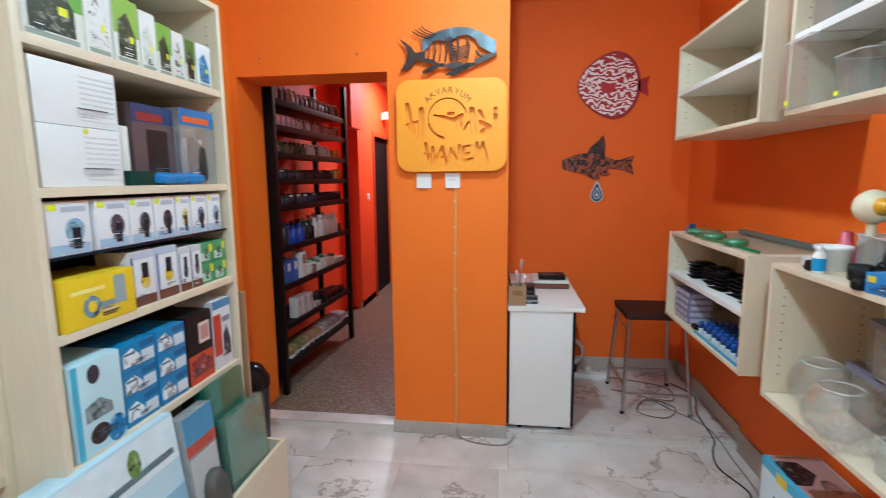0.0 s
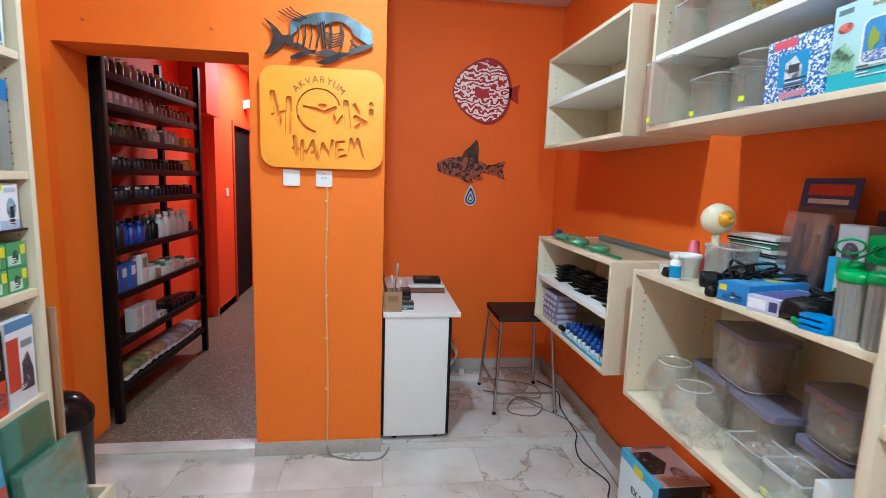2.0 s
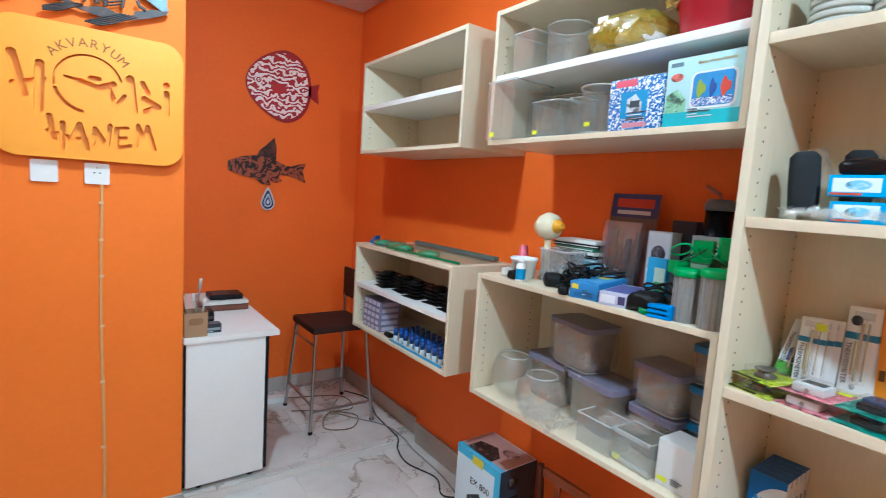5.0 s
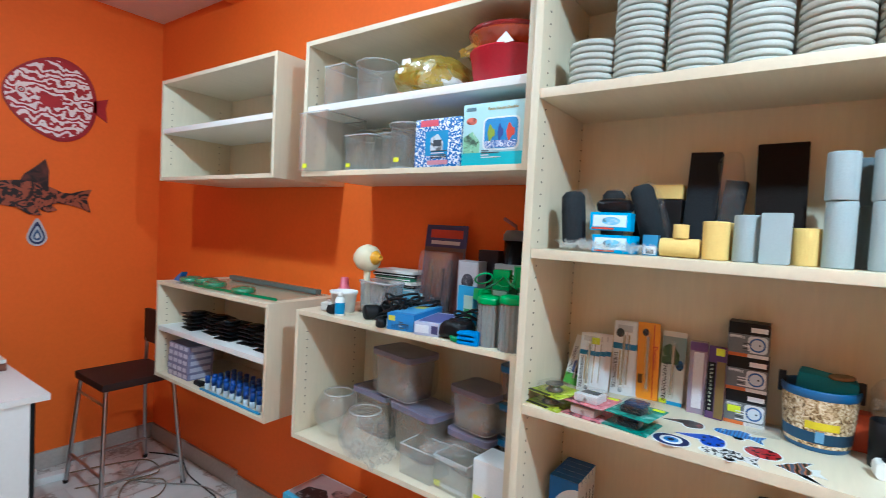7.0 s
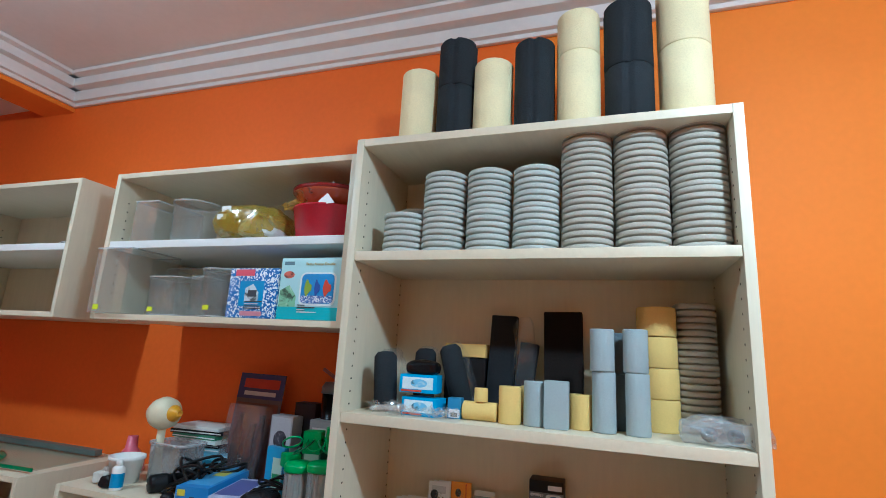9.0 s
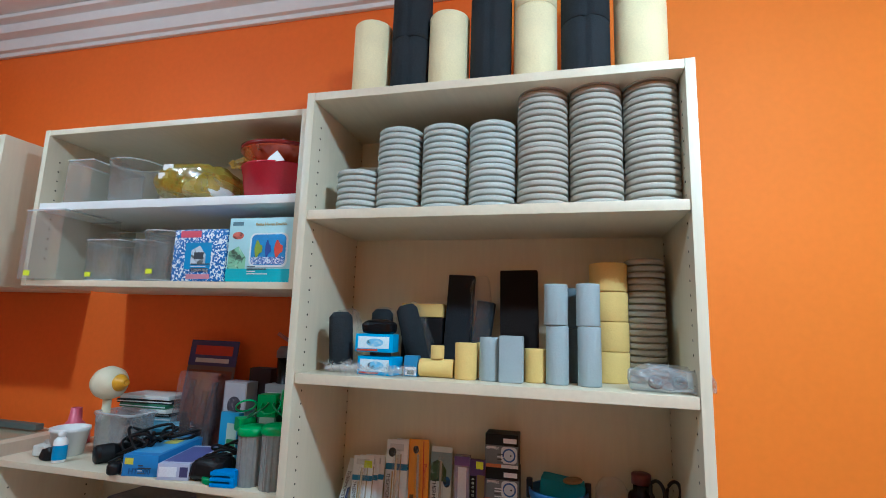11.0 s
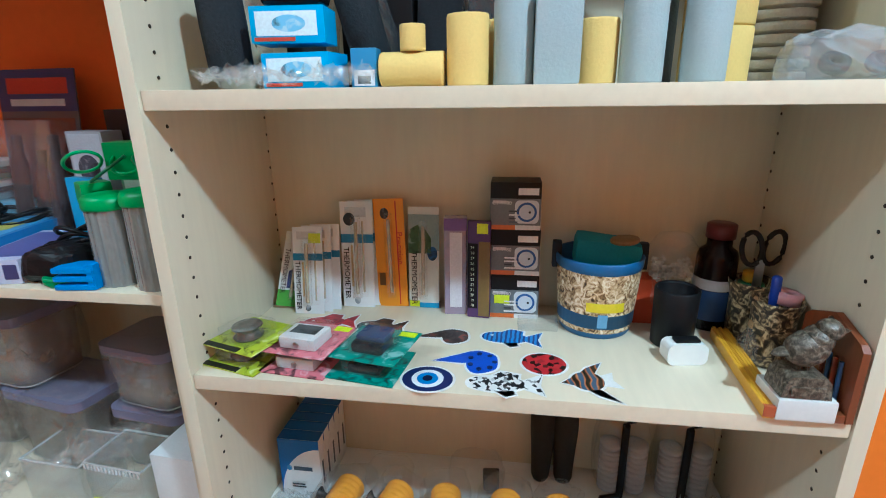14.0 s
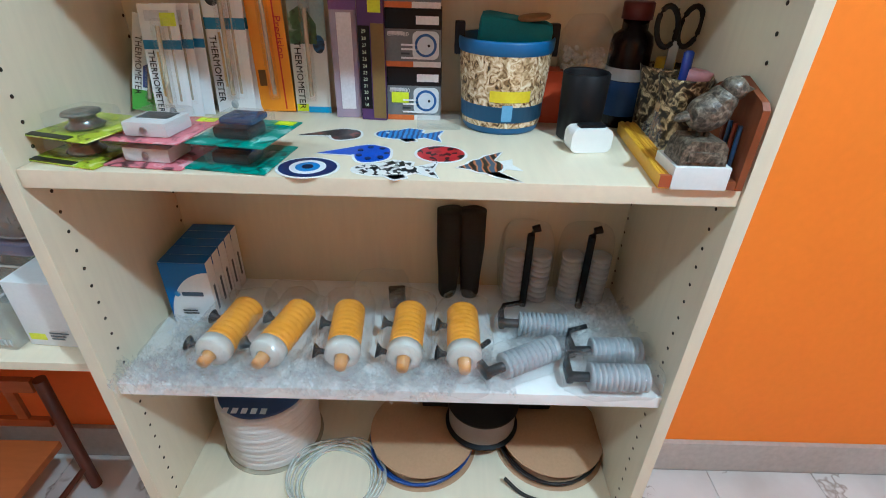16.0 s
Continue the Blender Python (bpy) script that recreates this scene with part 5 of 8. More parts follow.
def acrylic_box(m, w, d, h, label, tag=None, teeth=False, group="clear tanks"):
    c = thing("acrylic_tank", m, label, "plastic tank", group)
    for nm, lo, hi in (("front_pane", (-w / 2, 0, 0), (w / 2, 0.002, h)), ("back_pane", (-w / 2, d - 0.002, 0), (w / 2, d, h)), ("side_pane", (-w / 2, 0.002, 0), (-w / 2 + 0.002, d - 0.002, h)), ("side_pane", (w / 2 - 0.002, 0.002, 0), (w / 2, d - 0.002, h)), ("base_pane", (-w / 2 + 0.002, 0.002, 0), (w / 2 - 0.002, d - 0.002, 0.002))):
        part(nm, box(lo, hi, 0.0004), clear("#e9efee", 0.17, 0.04, crinkle=False), c)
    rim = tube([(-w / 2, 0, h), (w / 2, 0, h), (w / 2, d, h), (-w / 2, d, h)], 0.0025, 6, closed=True)
    part("rim", rim, clear("#f2f5f5", 0.55, 0.1), c)
    if teeth:
        for z in (h * 0.88, h * 0.12):
            for i in range(16):
                x = -w / 2 + w * (i + 0.5) / 16
                part("tooth", box((x - 0.002, -0.003, z), (x + 0.002, -0.0004, z + 0.012), 0.0006), clear("#f2f5f5", 0.6, 0.1), c)
    if tag:
        part("price_tag", box((tag[0], -0.0012, tag[1]), (tag[0] + 0.024, -0.0004, tag[1] + 0.016)), paint("#dfe81a", 0.5), c, "yellow price tag")
    return c


acrylic_box(E(0.93, 1.80, ZB), 0.15, 0.2, 0.215, "tall clear plastic tank with a price tag in the wall cabinet", (-0.05, 0.01))
clear_tub("clear_bowl", E(0.965, 1.61, ZB), 0.15, 0.15, 0.125, "clear plastic tub stacked in the wall cabinet", tag=(-0.05, 0.012))
clear_tub("clear_bowl", E(1.13, 1.70, ZB), 0.2, 0.16, 0.18, "clear plastic tub at the back of the cabinet")
clear_tub("clear_bowl", E(1.0, 1.505, ZB), 0.06, 0.1, 0.13, "narrow clear plastic tub in the cabinet")
clear_tub("clear_bowl", E(0.945, 1.405, ZB), 0.135, 0.15, 0.148, "round clear plastic bowl with a price tag in film", round_plan=True, tag=(-0.01, 0.02))
FLECK = ramp_material("white_gravel_on_blue", "voronoi", ((0.0, "#1d5fae"), (0.6, "#2a7cc8"), (0.64, "#e2ecf2"), (1.0, "#eef4f6")), 0.4, scale=230)
carton("breeding_box_carton", E(0.952, 1.243, ZB), 0.172, 0.12, 0.148, FLECK, "blue gravel-patterned carton of a breeding box", (("r", 0.24, 0.22, 0.74, 0.74, "#2a93cf"), ("l", 0.36, 0.32, 0.64, 0.68, "#c9d8e0", 1), ("r", 0.42, 0.42, 0.6, 0.55, "#37424c", 2), ("r", 0.12, 0.84, 0.52, 0.97, "#d5566b", 1), ("r", 0.3, 0.04, 0.75, 0.13, "#c98a9a", 1)))
CORAL = ramp_material("gravel_print", "voronoi", ((0.0, "#2d4f9c"), (0.5, "#6f8fc8"), (0.8, "#dfe6ee")), 0.4, scale=300)
c = carton("fish_tank_carton", E(0.955, 1.052, ZB), 0.198, 0.14, 0.178, "#b4dde2", "pale turquoise carton with a fish tank picture", (("r", 0, 0, 1, 0.2, "#3fb6c4"), ("l", 0.02, 0.2, 0.3, 0.55, "#8cc4a0"), ("o", 0.06, 0.66, 0.24, 0.78, "#cf6a58"), ("t", 0.36, 0.875, 0.97, 0.925, "#b8a05c", "Betta House Double"), ("r", 0.05, 0.88, 0.22, 0.94, "#5f7f8c")))
part("tank_picture", prism(rounded(0.118, 0.095, 0.018), 0.0006, pose(0.03, -0.0014, 0.04)), paint("#e4eef0", 0.4), c)
part("tank_water", prism(rounded(0.106, 0.084, 0.014), 0.0006, pose(0.03, -0.0022, 0.046)), paint("#3a8fd0", 0.4, 0, 0.2, 30), c)
part("tank_gravel", prism(rounded(0.102, 0.02, 0.006), 0.0006, pose(0.03, -0.003, 0.048)), CORAL, c)
for x, col, w in ((0.0, "#8fa832", 0.024), (0.03, "#2c4f9c", 0.018), (0.062, "#c8432c", 0.026)):
    part("tank_fish", prism([(w / 2 * math.cos(a) + x, 0.09 + 0.02 * math.sin(a) * (1 + 0.4 * math.cos(3 * a))) for a in np.linspace(0, 2 * math.pi, 18, endpoint=False)], 0.0005, pose(0, -0.0036, 0)), paint(col, 0.4), c)
# upper shelf of that cabinet
clear_tub("clear_bowl", E(0.96, 1.585, ZBS), 0.155, 0.15, 0.14, "clear round plastic bowl wrapped in film on the white shelf", round_plan=True)
acrylic_box(E(0.96, 1.73, ZBS), 0.1, 0.2, 0.14, "clear plastic tank beside a bowl on the white shelf")
YTINT = clear("#c9b23a", 0.55, 0.12)
c = thing("wrapped_bowl", E(0.95, 1.335, ZBS), "olive-yellow plastic bowl wrapped in film on the white shelf", "bowl")
part("bowl", soft_shape(0.25, 0.2, 0.115, 4.4, 0.13, 0.7, 36, 16), YTINT, c)
moved = part("liner", soft_shape(0.15, 0.14, 0.07, 7.4, 0.1, 0.7), paint("#d9dcd8", 0.5), c, "white carton inside")
moved.location = (0.04, 0.02, 0.004)
for x, z in ((-0.06, 0.085), (-0.075, 0.06)):
    part("barcode_label", box((x, -0.004, z), (x + 0.035, -0.003, z + 0.018)), WHITE, c)
c = thing("red_tub", E(0.955, 1.08, ZBS), "nested red and orange plastic tubs with white paper", "plastic tub")
part("tub", lathe([(0, 0.002), (0.095, 0.002), (0.102, 0.006), (0.117, 0.098), (0.121, 0.1), (0.121, 0.105), (0.113, 0.105), (0.098, 0.012), (0, 0.01)], 48, pose(0, 0.125, 0)), paint("#b8142c", 0.25, 0, 0.12), c, "red tub")
part("inner_tub", lathe([(0, 0.06), (0.09, 0.06), (0.114, 0.15), (0.122, 0.153), (0.122, 0.159), (0.112, 0.159), (0.086, 0.066), (0, 0.066)], 48, pose(0.003, 0.125, 0, 3, 0, 0)), clear("#d8501c", 0.72, 0.12), c, "translucent orange tub")
part("inner_rim", lathe([(0.118, 0.158), (0.124, 0.158), (0.124, 0.17), (0.116, 0.17), (0.118, 0.158)], 48, pose(0.003, 0.126, 0, 3, 0, 0)), paint("#7d1414", 0.25), c, "dark red rim")
moved = part("crumpled_film", film_sheet(0.19, 0.1, 9.1, 0.03, 10), clear("#e0c050", 0.6, 0.15), c, "yellow crumpled film")
moved.location = (-0.03, 0.07, 0.1)
part("paper_corner", prism([(0.01, 0.1), (0.075, 0.103), (0.045, 0.138)], 0.001, pose(0, 0.006, 0, -4, 0, 0)), WHITE, c)
part("paper_corner", prism([(-0.01, 0.16), (0.05, 0.16), (0.015, 0.19)], 0.001, pose(0, 0.05, 0, 0, 8, 0)), WHITE, c)
clear_tub("clear_cup", E(1.09, 2.31, 1.969), 0.05, 0.05, 0.04, "small clear plastic cup on the empty cabinet shelf", round_plan=True, category="cup")

# ---- lower wall cabinet with trays and blue caps ----
ZC, ZCS = 0.7145, 0.9605
tray_mesh = to_mesh("tray", box((-0.06, 0, 0), (0.06, 0.12, 0.0035), 0.001), BLACK)
rim_mesh = to_mesh("tray_core", lathe([(0, 0.0035), (0.036, 0.0035), (0.038, 0.012), (0.03, 0.015), (0, 0.015)], 24, pose(0, 0.06, 0)), paint("#23272c", 0.25, 0, 0.2))
for k, y in enumerate((2.80, 2.635, 2.475, 2.32, 2.165)):
    s = thing("black_tray_stack", E(1.0 + 0.02 * (k % 2), y, ZCS, random.uniform(-8, 8)), "stack of square black plastic trays on the white shelf", "tray stack", "black tray stacks")
    for i in range(5):
        for me in (tray_mesh, rim_mesh):
            o = new("tray" if me is tray_mesh else "tray_core", me)
            o.parent = s
            o.matrix_local = pose(random.uniform(-3, 3) * 0.001, random.uniform(-3, 3) * 0.001, i * 0.018, 0, 0, random.uniform(-5, 5))
for i in range(5):
    carton("purple_pack", E(0.975 + random.uniform(-4, 4) * 0.001, 2.82, ZC + i * 0.034), 0.20, 0.13, 0.033, "#7d7a98", "flat purple and white film-wrapped pack in a pile", tuple(("r", 0.04 + 0.24 * j, 0.2, 0.22 + 0.24 * j, 0.8, "#c6c5d4") for j in range(4)) + (("right", "r", 0.1, 0.2, 0.9, 0.8, "#b0afc4"),), "pack", "purple packs")
cap_ball = to_mesh("cap", lathe([(0.0, 0.045), (0.009, 0.045), (0.011, 0.034), (0.012, 0.03), (0.012, 0.06), (0.009, 0.064), (0, 0.065)], 14), paint("#1f4c9e", 0.35))
cap_body = to_mesh("vial", lathe([(0, 0), (0.011, 0), (0.0125, 0.003), (0.0125, 0.028), (0.008, 0.034), (0, 0.034)], 14), paint("#c9d9e4", 0.3))
for i in range(9):
    for j in range(5):
        v = thing("blue_cap_vial", pose(0.985 + j * 0.034 + random.uniform(-2, 2) * 0.001, 2.555 - i * 0.052 + random.uniform(-3, 3) * 0.001, ZC), "small white vial with a round blue cap", "vial", "blue-capped vials")
        for nm, me in (("cap", cap_ball), ("vial", cap_body)):
            o = new(nm, me)
            o.parent = v
solid("blue_tray", box((-0.235, 0, 0), (0.235, 0.012, 0.006), 0.001), paint("#3f93c8", 0.4), "thin blue tray edge under the vials", "tray", E(0.955, 2.34, ZC))
solid("black_valve", wrinkle(box((-0.03, 0, 0), (0.03, 0.03, 0.022), 0.008), 0.006, 50), BLACK, "small black plastic valve in the cabinet", "valve", E(0.97, 2.63, ZC))
# on top of it
ZT = 1.1905
GLASSGREEN = clear("#a9cdbb", 0.12, 0.04, crinkle=False)
solid("glass_sheet", box((-0.38, 0, 0), (0.38, 0.29, 0.006), 0.001), GLASSGREEN, "green-edged glass sheet lying on the cabinet", "glass sheet", E(0.99, 2.475, ZT, 3))
solid("glass_strip", box((-0.3, 0, 0), (0.3, 0.004, 0.012), 0.001), paint("#1f7a4c", 0.15), "green glass edge lying on the cabinet", "glass strip", E(0.975, 2.36, ZT + 0.007, 3))
solid("grey_profile", box((-0.36, 0, 0), (0.36, 0.03, 0.022), 0.003), paint("#5d6a66", 0.4), "long grey profile lying along the wall", "profile", E(1.25, 2.48, ZT + 0.0065))
for x, y in ((1.04, 2.84), (1.07, 2.74), (1.03, 2.60), (1.03, 2.36)):
    p = thing("suction_coil", pose(x, y, ZT + 0.0065), "green round coil pack on the glass sheet", "coil pack", "green coil packs")
    part("ring", lathe([(0.02, 0), (0.05, 0), (0.055, 0.01), (0.048, 0.022), (0.022, 0.022), (0.02, 0)], 28), paint("#2a8a58", 0.25, 0, 0.2), p)
    part("film_dome", lathe([(0.058, 0), (0.052, 0.024), (0.03, 0.03), (0, 0.031)], 28), FILM, p)
solid("blue_peg", wrinkle(prism([(-0.04, 0), (0.04, 0), (0.03, 0.02), (0.05, 0.05), (0.0, 0.028)], 0.03), 0.003, 30), paint("#2a6cb8", 0.3), "small blue and red plastic figure on the cabinet", "plastic figure", E(1.02, 2.945, ZT))

# ---- lower wall cabinet with containers ----
ZD = 0.7145
for x, y in ((1.067, 1.746), (0.998, 1.535)):
    c = thing("globe_bowl", pose(x, y, ZD), "clear round fish bowl wrapped in film in the cabinet", "fish bowl", "globe bowls")
    ball = [(0, 0.001), (0.034, 0.001)] + [(0.087 * math.sin(a), 0.084 - 0.087 * math.cos(a)) for a in np.linspace(0.5, 2.5, 20)]
    part("globe", lathe(ball + [(0.056, 0.158), (0.054, 0.158)], 48), clear("#f0f3f3", 0.1, 0.03, crinkle=False), c)
    part("rim", tube([(0.056 * math.cos(a), 0.056 * math.sin(a), 0.158) for a in np.linspace(0, 2 * math.pi, 32, endpoint=False)], 0.0025, 6, closed=True), clear("#f2f5f5", 0.5, 0.08), c)
    part("film", wrinkle(lathe([(0.07, 0.01), (0.09, 0.05), (0.0935, 0.084), (0.085, 0.125), (0.06, 0.165), (0.03, 0.172), (0, 0.17)], 40), 0.006, 22, y * 9), FILM, c, "creased clear film")
LILAC = paint("#76728a", 0.45, 0, 0.08, name="lilac_lid")
BOXY = clear("#cfc2b2", 0.36, 0.2, crinkle=False)


def lidded(x, y, z, w, d, h, lid, turn=0, label="clear storage box with a lilac lid wrapped in film"):
    c = clear_tub("storage_box", E(x, y, z, turn), w, d, h - 0.022, label, BOXY, 0.9, 0.002, False, None, "storage box", "lidded storage boxes")
    part("lid", prism(rounded(w * 1.06, d * 1.06, 0.025), 0.02, pose(0, d * 1.03, h - 0.024, 90, 0, 0)), lid, c)
    moved = part("film", soft_shape(w * 1.1, d * 1.1, h + 0.006, x * 31 + y * 17, 0.035, 0.35, 36, 26), clear("#f4f6f8", 0.08, 0.08), c, "crinkled clear film")
    moved.location = (0, -d * 0.05, 0)
    return c


lidded(1.125, 1.64, ZD, 0.2, 0.15, 0.175, LILAC, -6)
lidded(1.075, 1.395, ZD, 0.215, 0.15, 0.18, LILAC, -10)
lidded(1.09, 1.51, ZD + 0.185, 0.215, 0.15, 0.172, LILAC, -10)
lidded(1.09, 1.165, ZD, 0.17, 0.14, 0.15, LILAC, -6)
lidded(1.09, 1.165, ZD + 0.155, 0.17, 0.14, 0.142, LILAC, -10)
BLUELID = paint("#1c6fa4", 0.4, 0, 0.08, name="blue_lid")
for dz, h in ((0.0, 0.152), (0.156, 0.112), (0.272, 0.12)):
    lidded(1.13, 1.022, ZD + dz, 0.12, 0.12, h, BLUELID, -6, "clear storage box with a blue lid in a stack")
acrylic_box(E(0.978, 1.286, ZD, -3), 0.135, 0.10, 0.1, "clear plastic breeding tank in the cabinet")
acrylic_box(E(0.978, 1.149, ZD, -5), 0.132, 0.1, 0.105, "clear plastic breeding tank with slotted rim and price tag", (-0.06, 0.01), True)
carton("white_carton", E(0.985, 1.012, ZD, -4), 0.12, 0.1, 0.135, "#d9dcdc", "plain white carton with a yellow price tag in the cabinet", (("r", 0.05, 0.1, 0.3, 0.2, "#dfe81a"),))
for i, (x, y, z, w, d, hi) in enumerate(((1.0, 1.5, ZD + 0.001, 0.2, 0.14, 0.05), (1.12, 1.35, ZD + 0.001, 0.14, 0.12, 0.06), (1.02, 1.2, ZD + 0.107, 0.15, 0.1, 0.035), (1.13, 1.46, ZD + 0.157, 0.13, 0.12, 0.04), (1.12, 1.28, ZD + 0.001, 0.16, 0.12, 0.12))):
    solid("film_scrap", film_sheet(w, d, i * 5.1 + 2, hi), SHEEN, "crumpled clear plastic film between containers", "plastic film", E(x, y, z, random.uniform(-25, 25)), "film scraps")
# on top of it
ZDT = 1.1955
c = thing("white_cup", pose(1.06, 1.735, ZDT), "white plastic cup beside a pink funnel", "cup")
part("cup", lathe([(0, 0), (0.042, 0), (0.05, 0.068), (0.054, 0.07), (0.054, 0.08), (0.048, 0.08), (0.04, 0.006), (0, 0.006)], 28), WHITE, c)
c = thing("drop_bottle", pose(0.985, 1.675, ZDT), "small white dropper bottle with a blue label", "bottle")
part("bottle", lathe([(0, 0), (0.017, 0), (0.018, 0.002), (0.018, 0.06), (0.012, 0.068), (0.008, 0.07), (0, 0.07)], 24), WHITE, c)
part("label", lathe([(0.0184, 0.008), (0.0184, 0.048)], 24), paint("#2f93cc", 0.4), c)
part("cap", cyl(0.01, 0.016, 20, 0.002, pose(0, 0, 0.07)), WHITE, c)
solid("pink_funnel", lathe([(0.045, 0), (0.05, 0.004), (0.046, 0.045), (0.02, 0.075), (0.016, 0.115), (0.012, 0.116), (0.012, 0.08), (0.04, 0.045), (0.045, 0)], 32), paint("#d9667c", 0.35), "pink plastic funnel standing on the cabinet", "funnel", pose(1.165, 1.845, ZDT))
for x, y, mt in ((1.0, 1.78, "#c9c9c2"), (1.04, 1.80, "#b8b6ae"), (0.975, 1.72, "#1a1a1c")):
    solid("valve_part", wrinkle(soft_shape(0.05, 0.04, 0.035, x * 9 + y, 0.2), 0.004, 40), paint(mt, 0.4), "small plastic valve parts on the cabinet", "valve", E(x, y, ZDT))
clear_tub("grey_tub", E(1.075, 1.61, ZDT, -6), 0.165, 0.11, 0.125, "translucent grey plastic tub on the cabinet", clear("#dfe0e2", 0.32, 0.2, crinkle=False), 0.9)
c = thing("bulb_pump", pose(1.13, 1.685, ZDT + 0.004), "cream rubber bulb with a yellow nozzle on a stem", "bulb pump")
part("stem", lathe([(0.024, 0), (0.016, 0.05), (0.013, 0.11), (0.013, 0.17), (0, 0.17)], 20), paint("#e0d8b8", 0.5), c)
bulb = lathe([(0, -0.06), (0.03, -0.053), (0.048, -0.024), (0.054, 0.0), (0.048, 0.026), (0.034, 0.042), (0.024, 0.047), (0, 0.047)], 36, pose(0, 0, 0.205, 86, 0, -6))
ball = part("bulb", bulb, paint("#e3dcbc", 0.45, 0, 0.06), c)
part("nozzle", lathe([(0.026, 0.036), (0.027, 0.05), (0.02, 0.06), (0.013, 0.07), (0.011, 0.076), (0.006, 0.076), (0.006, 0.066), (0, 0.066)], 28, pose(0, 0, 0.205, 86, 0, -6)), paint("#e2a71a", 0.4), ball, "yellow nozzle")
for i, (w, col) in enumerate(((0.2, "#8db8c4"), (0.19, "#2c2f34"), (0.2, "#d8dcd6"), (0.18, "#3f7a5c"), (0.2, "#25282c"), (0.19, "#dfe2dc"))):
    carton("booklet", E(1.2 + random.uniform(-5, 5) * 0.001, 1.61, ZDT + 0.085 + i * 0.0135, random.uniform(-8, 8)), w, 0.12, 0.0125, col, "thin packed booklet in a pile against the wall", (("r", 0, 0.3, 1, 0.6, "#dfe4e2"),), "booklet", "booklet pile")
carton("blue_carton", E(1.20, 1.53, ZDT), 0.17, 0.12, 0.084, "#7db8d4", "pale blue carton under the booklets", (("r", 0.1, 0.55, 0.7, 0.75, "#3f7f9c"), ("r", 0.3, 0.15, 0.85, 0.3, "#23282c")))
carton("book_block", E(1.20, 1.69, ZDT), 0.12, 0.12, 0.084, "#8a8f92", "grey stacked packs under the booklets", (("r", 0, 0.2, 1, 0.4, "#2c2f34"), ("r", 0, 0.6, 1, 0.8, "#c9ccd0")))
c = thing("tube_lamp", pose(1.0, 1.565, ZDT + 0.026, 0, 90, -28), "thick black aquarium heater tube with coiled cable", "heater")
part("tube", lathe([(0, 0), (0.021, 0), (0.0255, 0.004), (0.0255, 0.05), (0.023, 0.052), (0.023, 0.2), (0.02, 0.206), (0, 0.206)], 28), BLACK, c)
part("end_ring", lathe([(0.0262, 0.012), (0.0262, 0.045)], 28), paint("#1e1e20", 0.6), c)
for k in range(6):
    pts = [(1.15 + 0.05 * math.cos(a) + 0.004 * k, 1.43 + 0.055 * math.sin(a) + 0.01 * math.sin(k), ZDT + 0.01 + 0.012 * k + 0.006 * math.sin(2 * a + k)) for a in np.linspace(0, 2 * math.pi, 26, endpoint=False)]
    if k == 0:
        coil = thing("black_cable_coil", pose(0, 0, 0), "coiled black cable beside the heater", "cable")
    part("cable_turn", tube(pts, 0.0048, 7, closed=True), BLACK, coil)
for k in range(5):
    a0 = k * 1.3
    pts = curve_points([(1.08 + 0.07 * math.cos(a0 + q * 1.7), 1.46 + 0.075 * math.sin(a0 * 1.4 + q * 2.1), ZDT + 0.012 + 0.035 * (q % 3) + 0.012 * math.sin(k + q)) for q in range(7)])
    c = thing("black_cable", pose(0, 0, 0), "tangled black cable heaped beside the heater", "cable", "tangled cables")
    part("sheath", tube(pts, 0.0045, 7), BLACK, c)
for x, y, turn in ((1.09, 1.45, 20), (1.06, 1.40, -35)):
    solid("black_plug", box((-0.025, -0.02, 0), (0.025, 0.02, 0.05), 0.008), BLACK, "black plug among the tangled cables", "plug", E(x, y, ZDT, turn))
solid("black_valve", lathe([(0, 0), (0.014, 0), (0.018, 0.006), (0.018, 0.022), (0.012, 0.03), (0, 0.031)], 20), BLACK, "small round black valve on the cabinet edge", "valve", pose(0.948, 1.435, ZDT))
carton("heater_carton", E(0.952, 1.355, ZDT, 12), 0.098, 0.26, 0.055, "#3a7fc0", "long blue heater carton lying on the cabinet", (("r", 0.06, 0.55, 0.3, 0.85, "#d8c93a"), ("t", 0.2, 0.12, 0.8, 0.4, "#1f4f86", "HT 100"), ("top", "r", 0.1, 0.1, 0.9, 0.9, "#5fa3d8"), ("top", "r", 0.3, 0.5, 0.7, 0.75, "#c9c25a", 1)))
carton("pump_carton", E(0.955, 1.25, ZDT, 14), 0.085, 0.2, 0.042, "#b9bcd4", "lilac and white pump carton lying on the cabinet", (("r", 0.05, 0.2, 0.6, 0.8, "#e2e4ec"), ("r", 0.7, 0.2, 0.95, 0.8, "#44406c"), ("top", "r", 0.06, 0.1, 0.94, 0.9, "#5a5f9c"), ("right", "r", 0.05, 0.2, 0.4, 0.8, "#34305c")))
solid("black_adaptor", wrinkle(soft_shape(0.11, 0.09, 0.06, 5.5, 0.12, 0.6), 0.003, 40), BLACK, "black power adaptor with cable on the cabinet", "adaptor", E(0.96, 1.165, ZDT))
c = thing("adaptor_cable", pose(0, 0, 0), "black adaptor cable looped on the cabinet", "cable")
for k in range(3):
    part("cable_turn", tube([(1.06 + 0.04 * math.cos(a), 1.16 + 0.05 * math.sin(a), ZDT + 0.05 + 0.01 * k + 0.012 * math.sin(2 * a + k)) for a in np.linspace(0, 2 * math.pi, 22, endpoint=False)], 0.0038, 7, closed=True), BLACK, c)
c = thing("blue_clip", E(0.945, 1.092, ZDT, 8), "bright blue plastic clip with ribs on the cabinet", "clip")
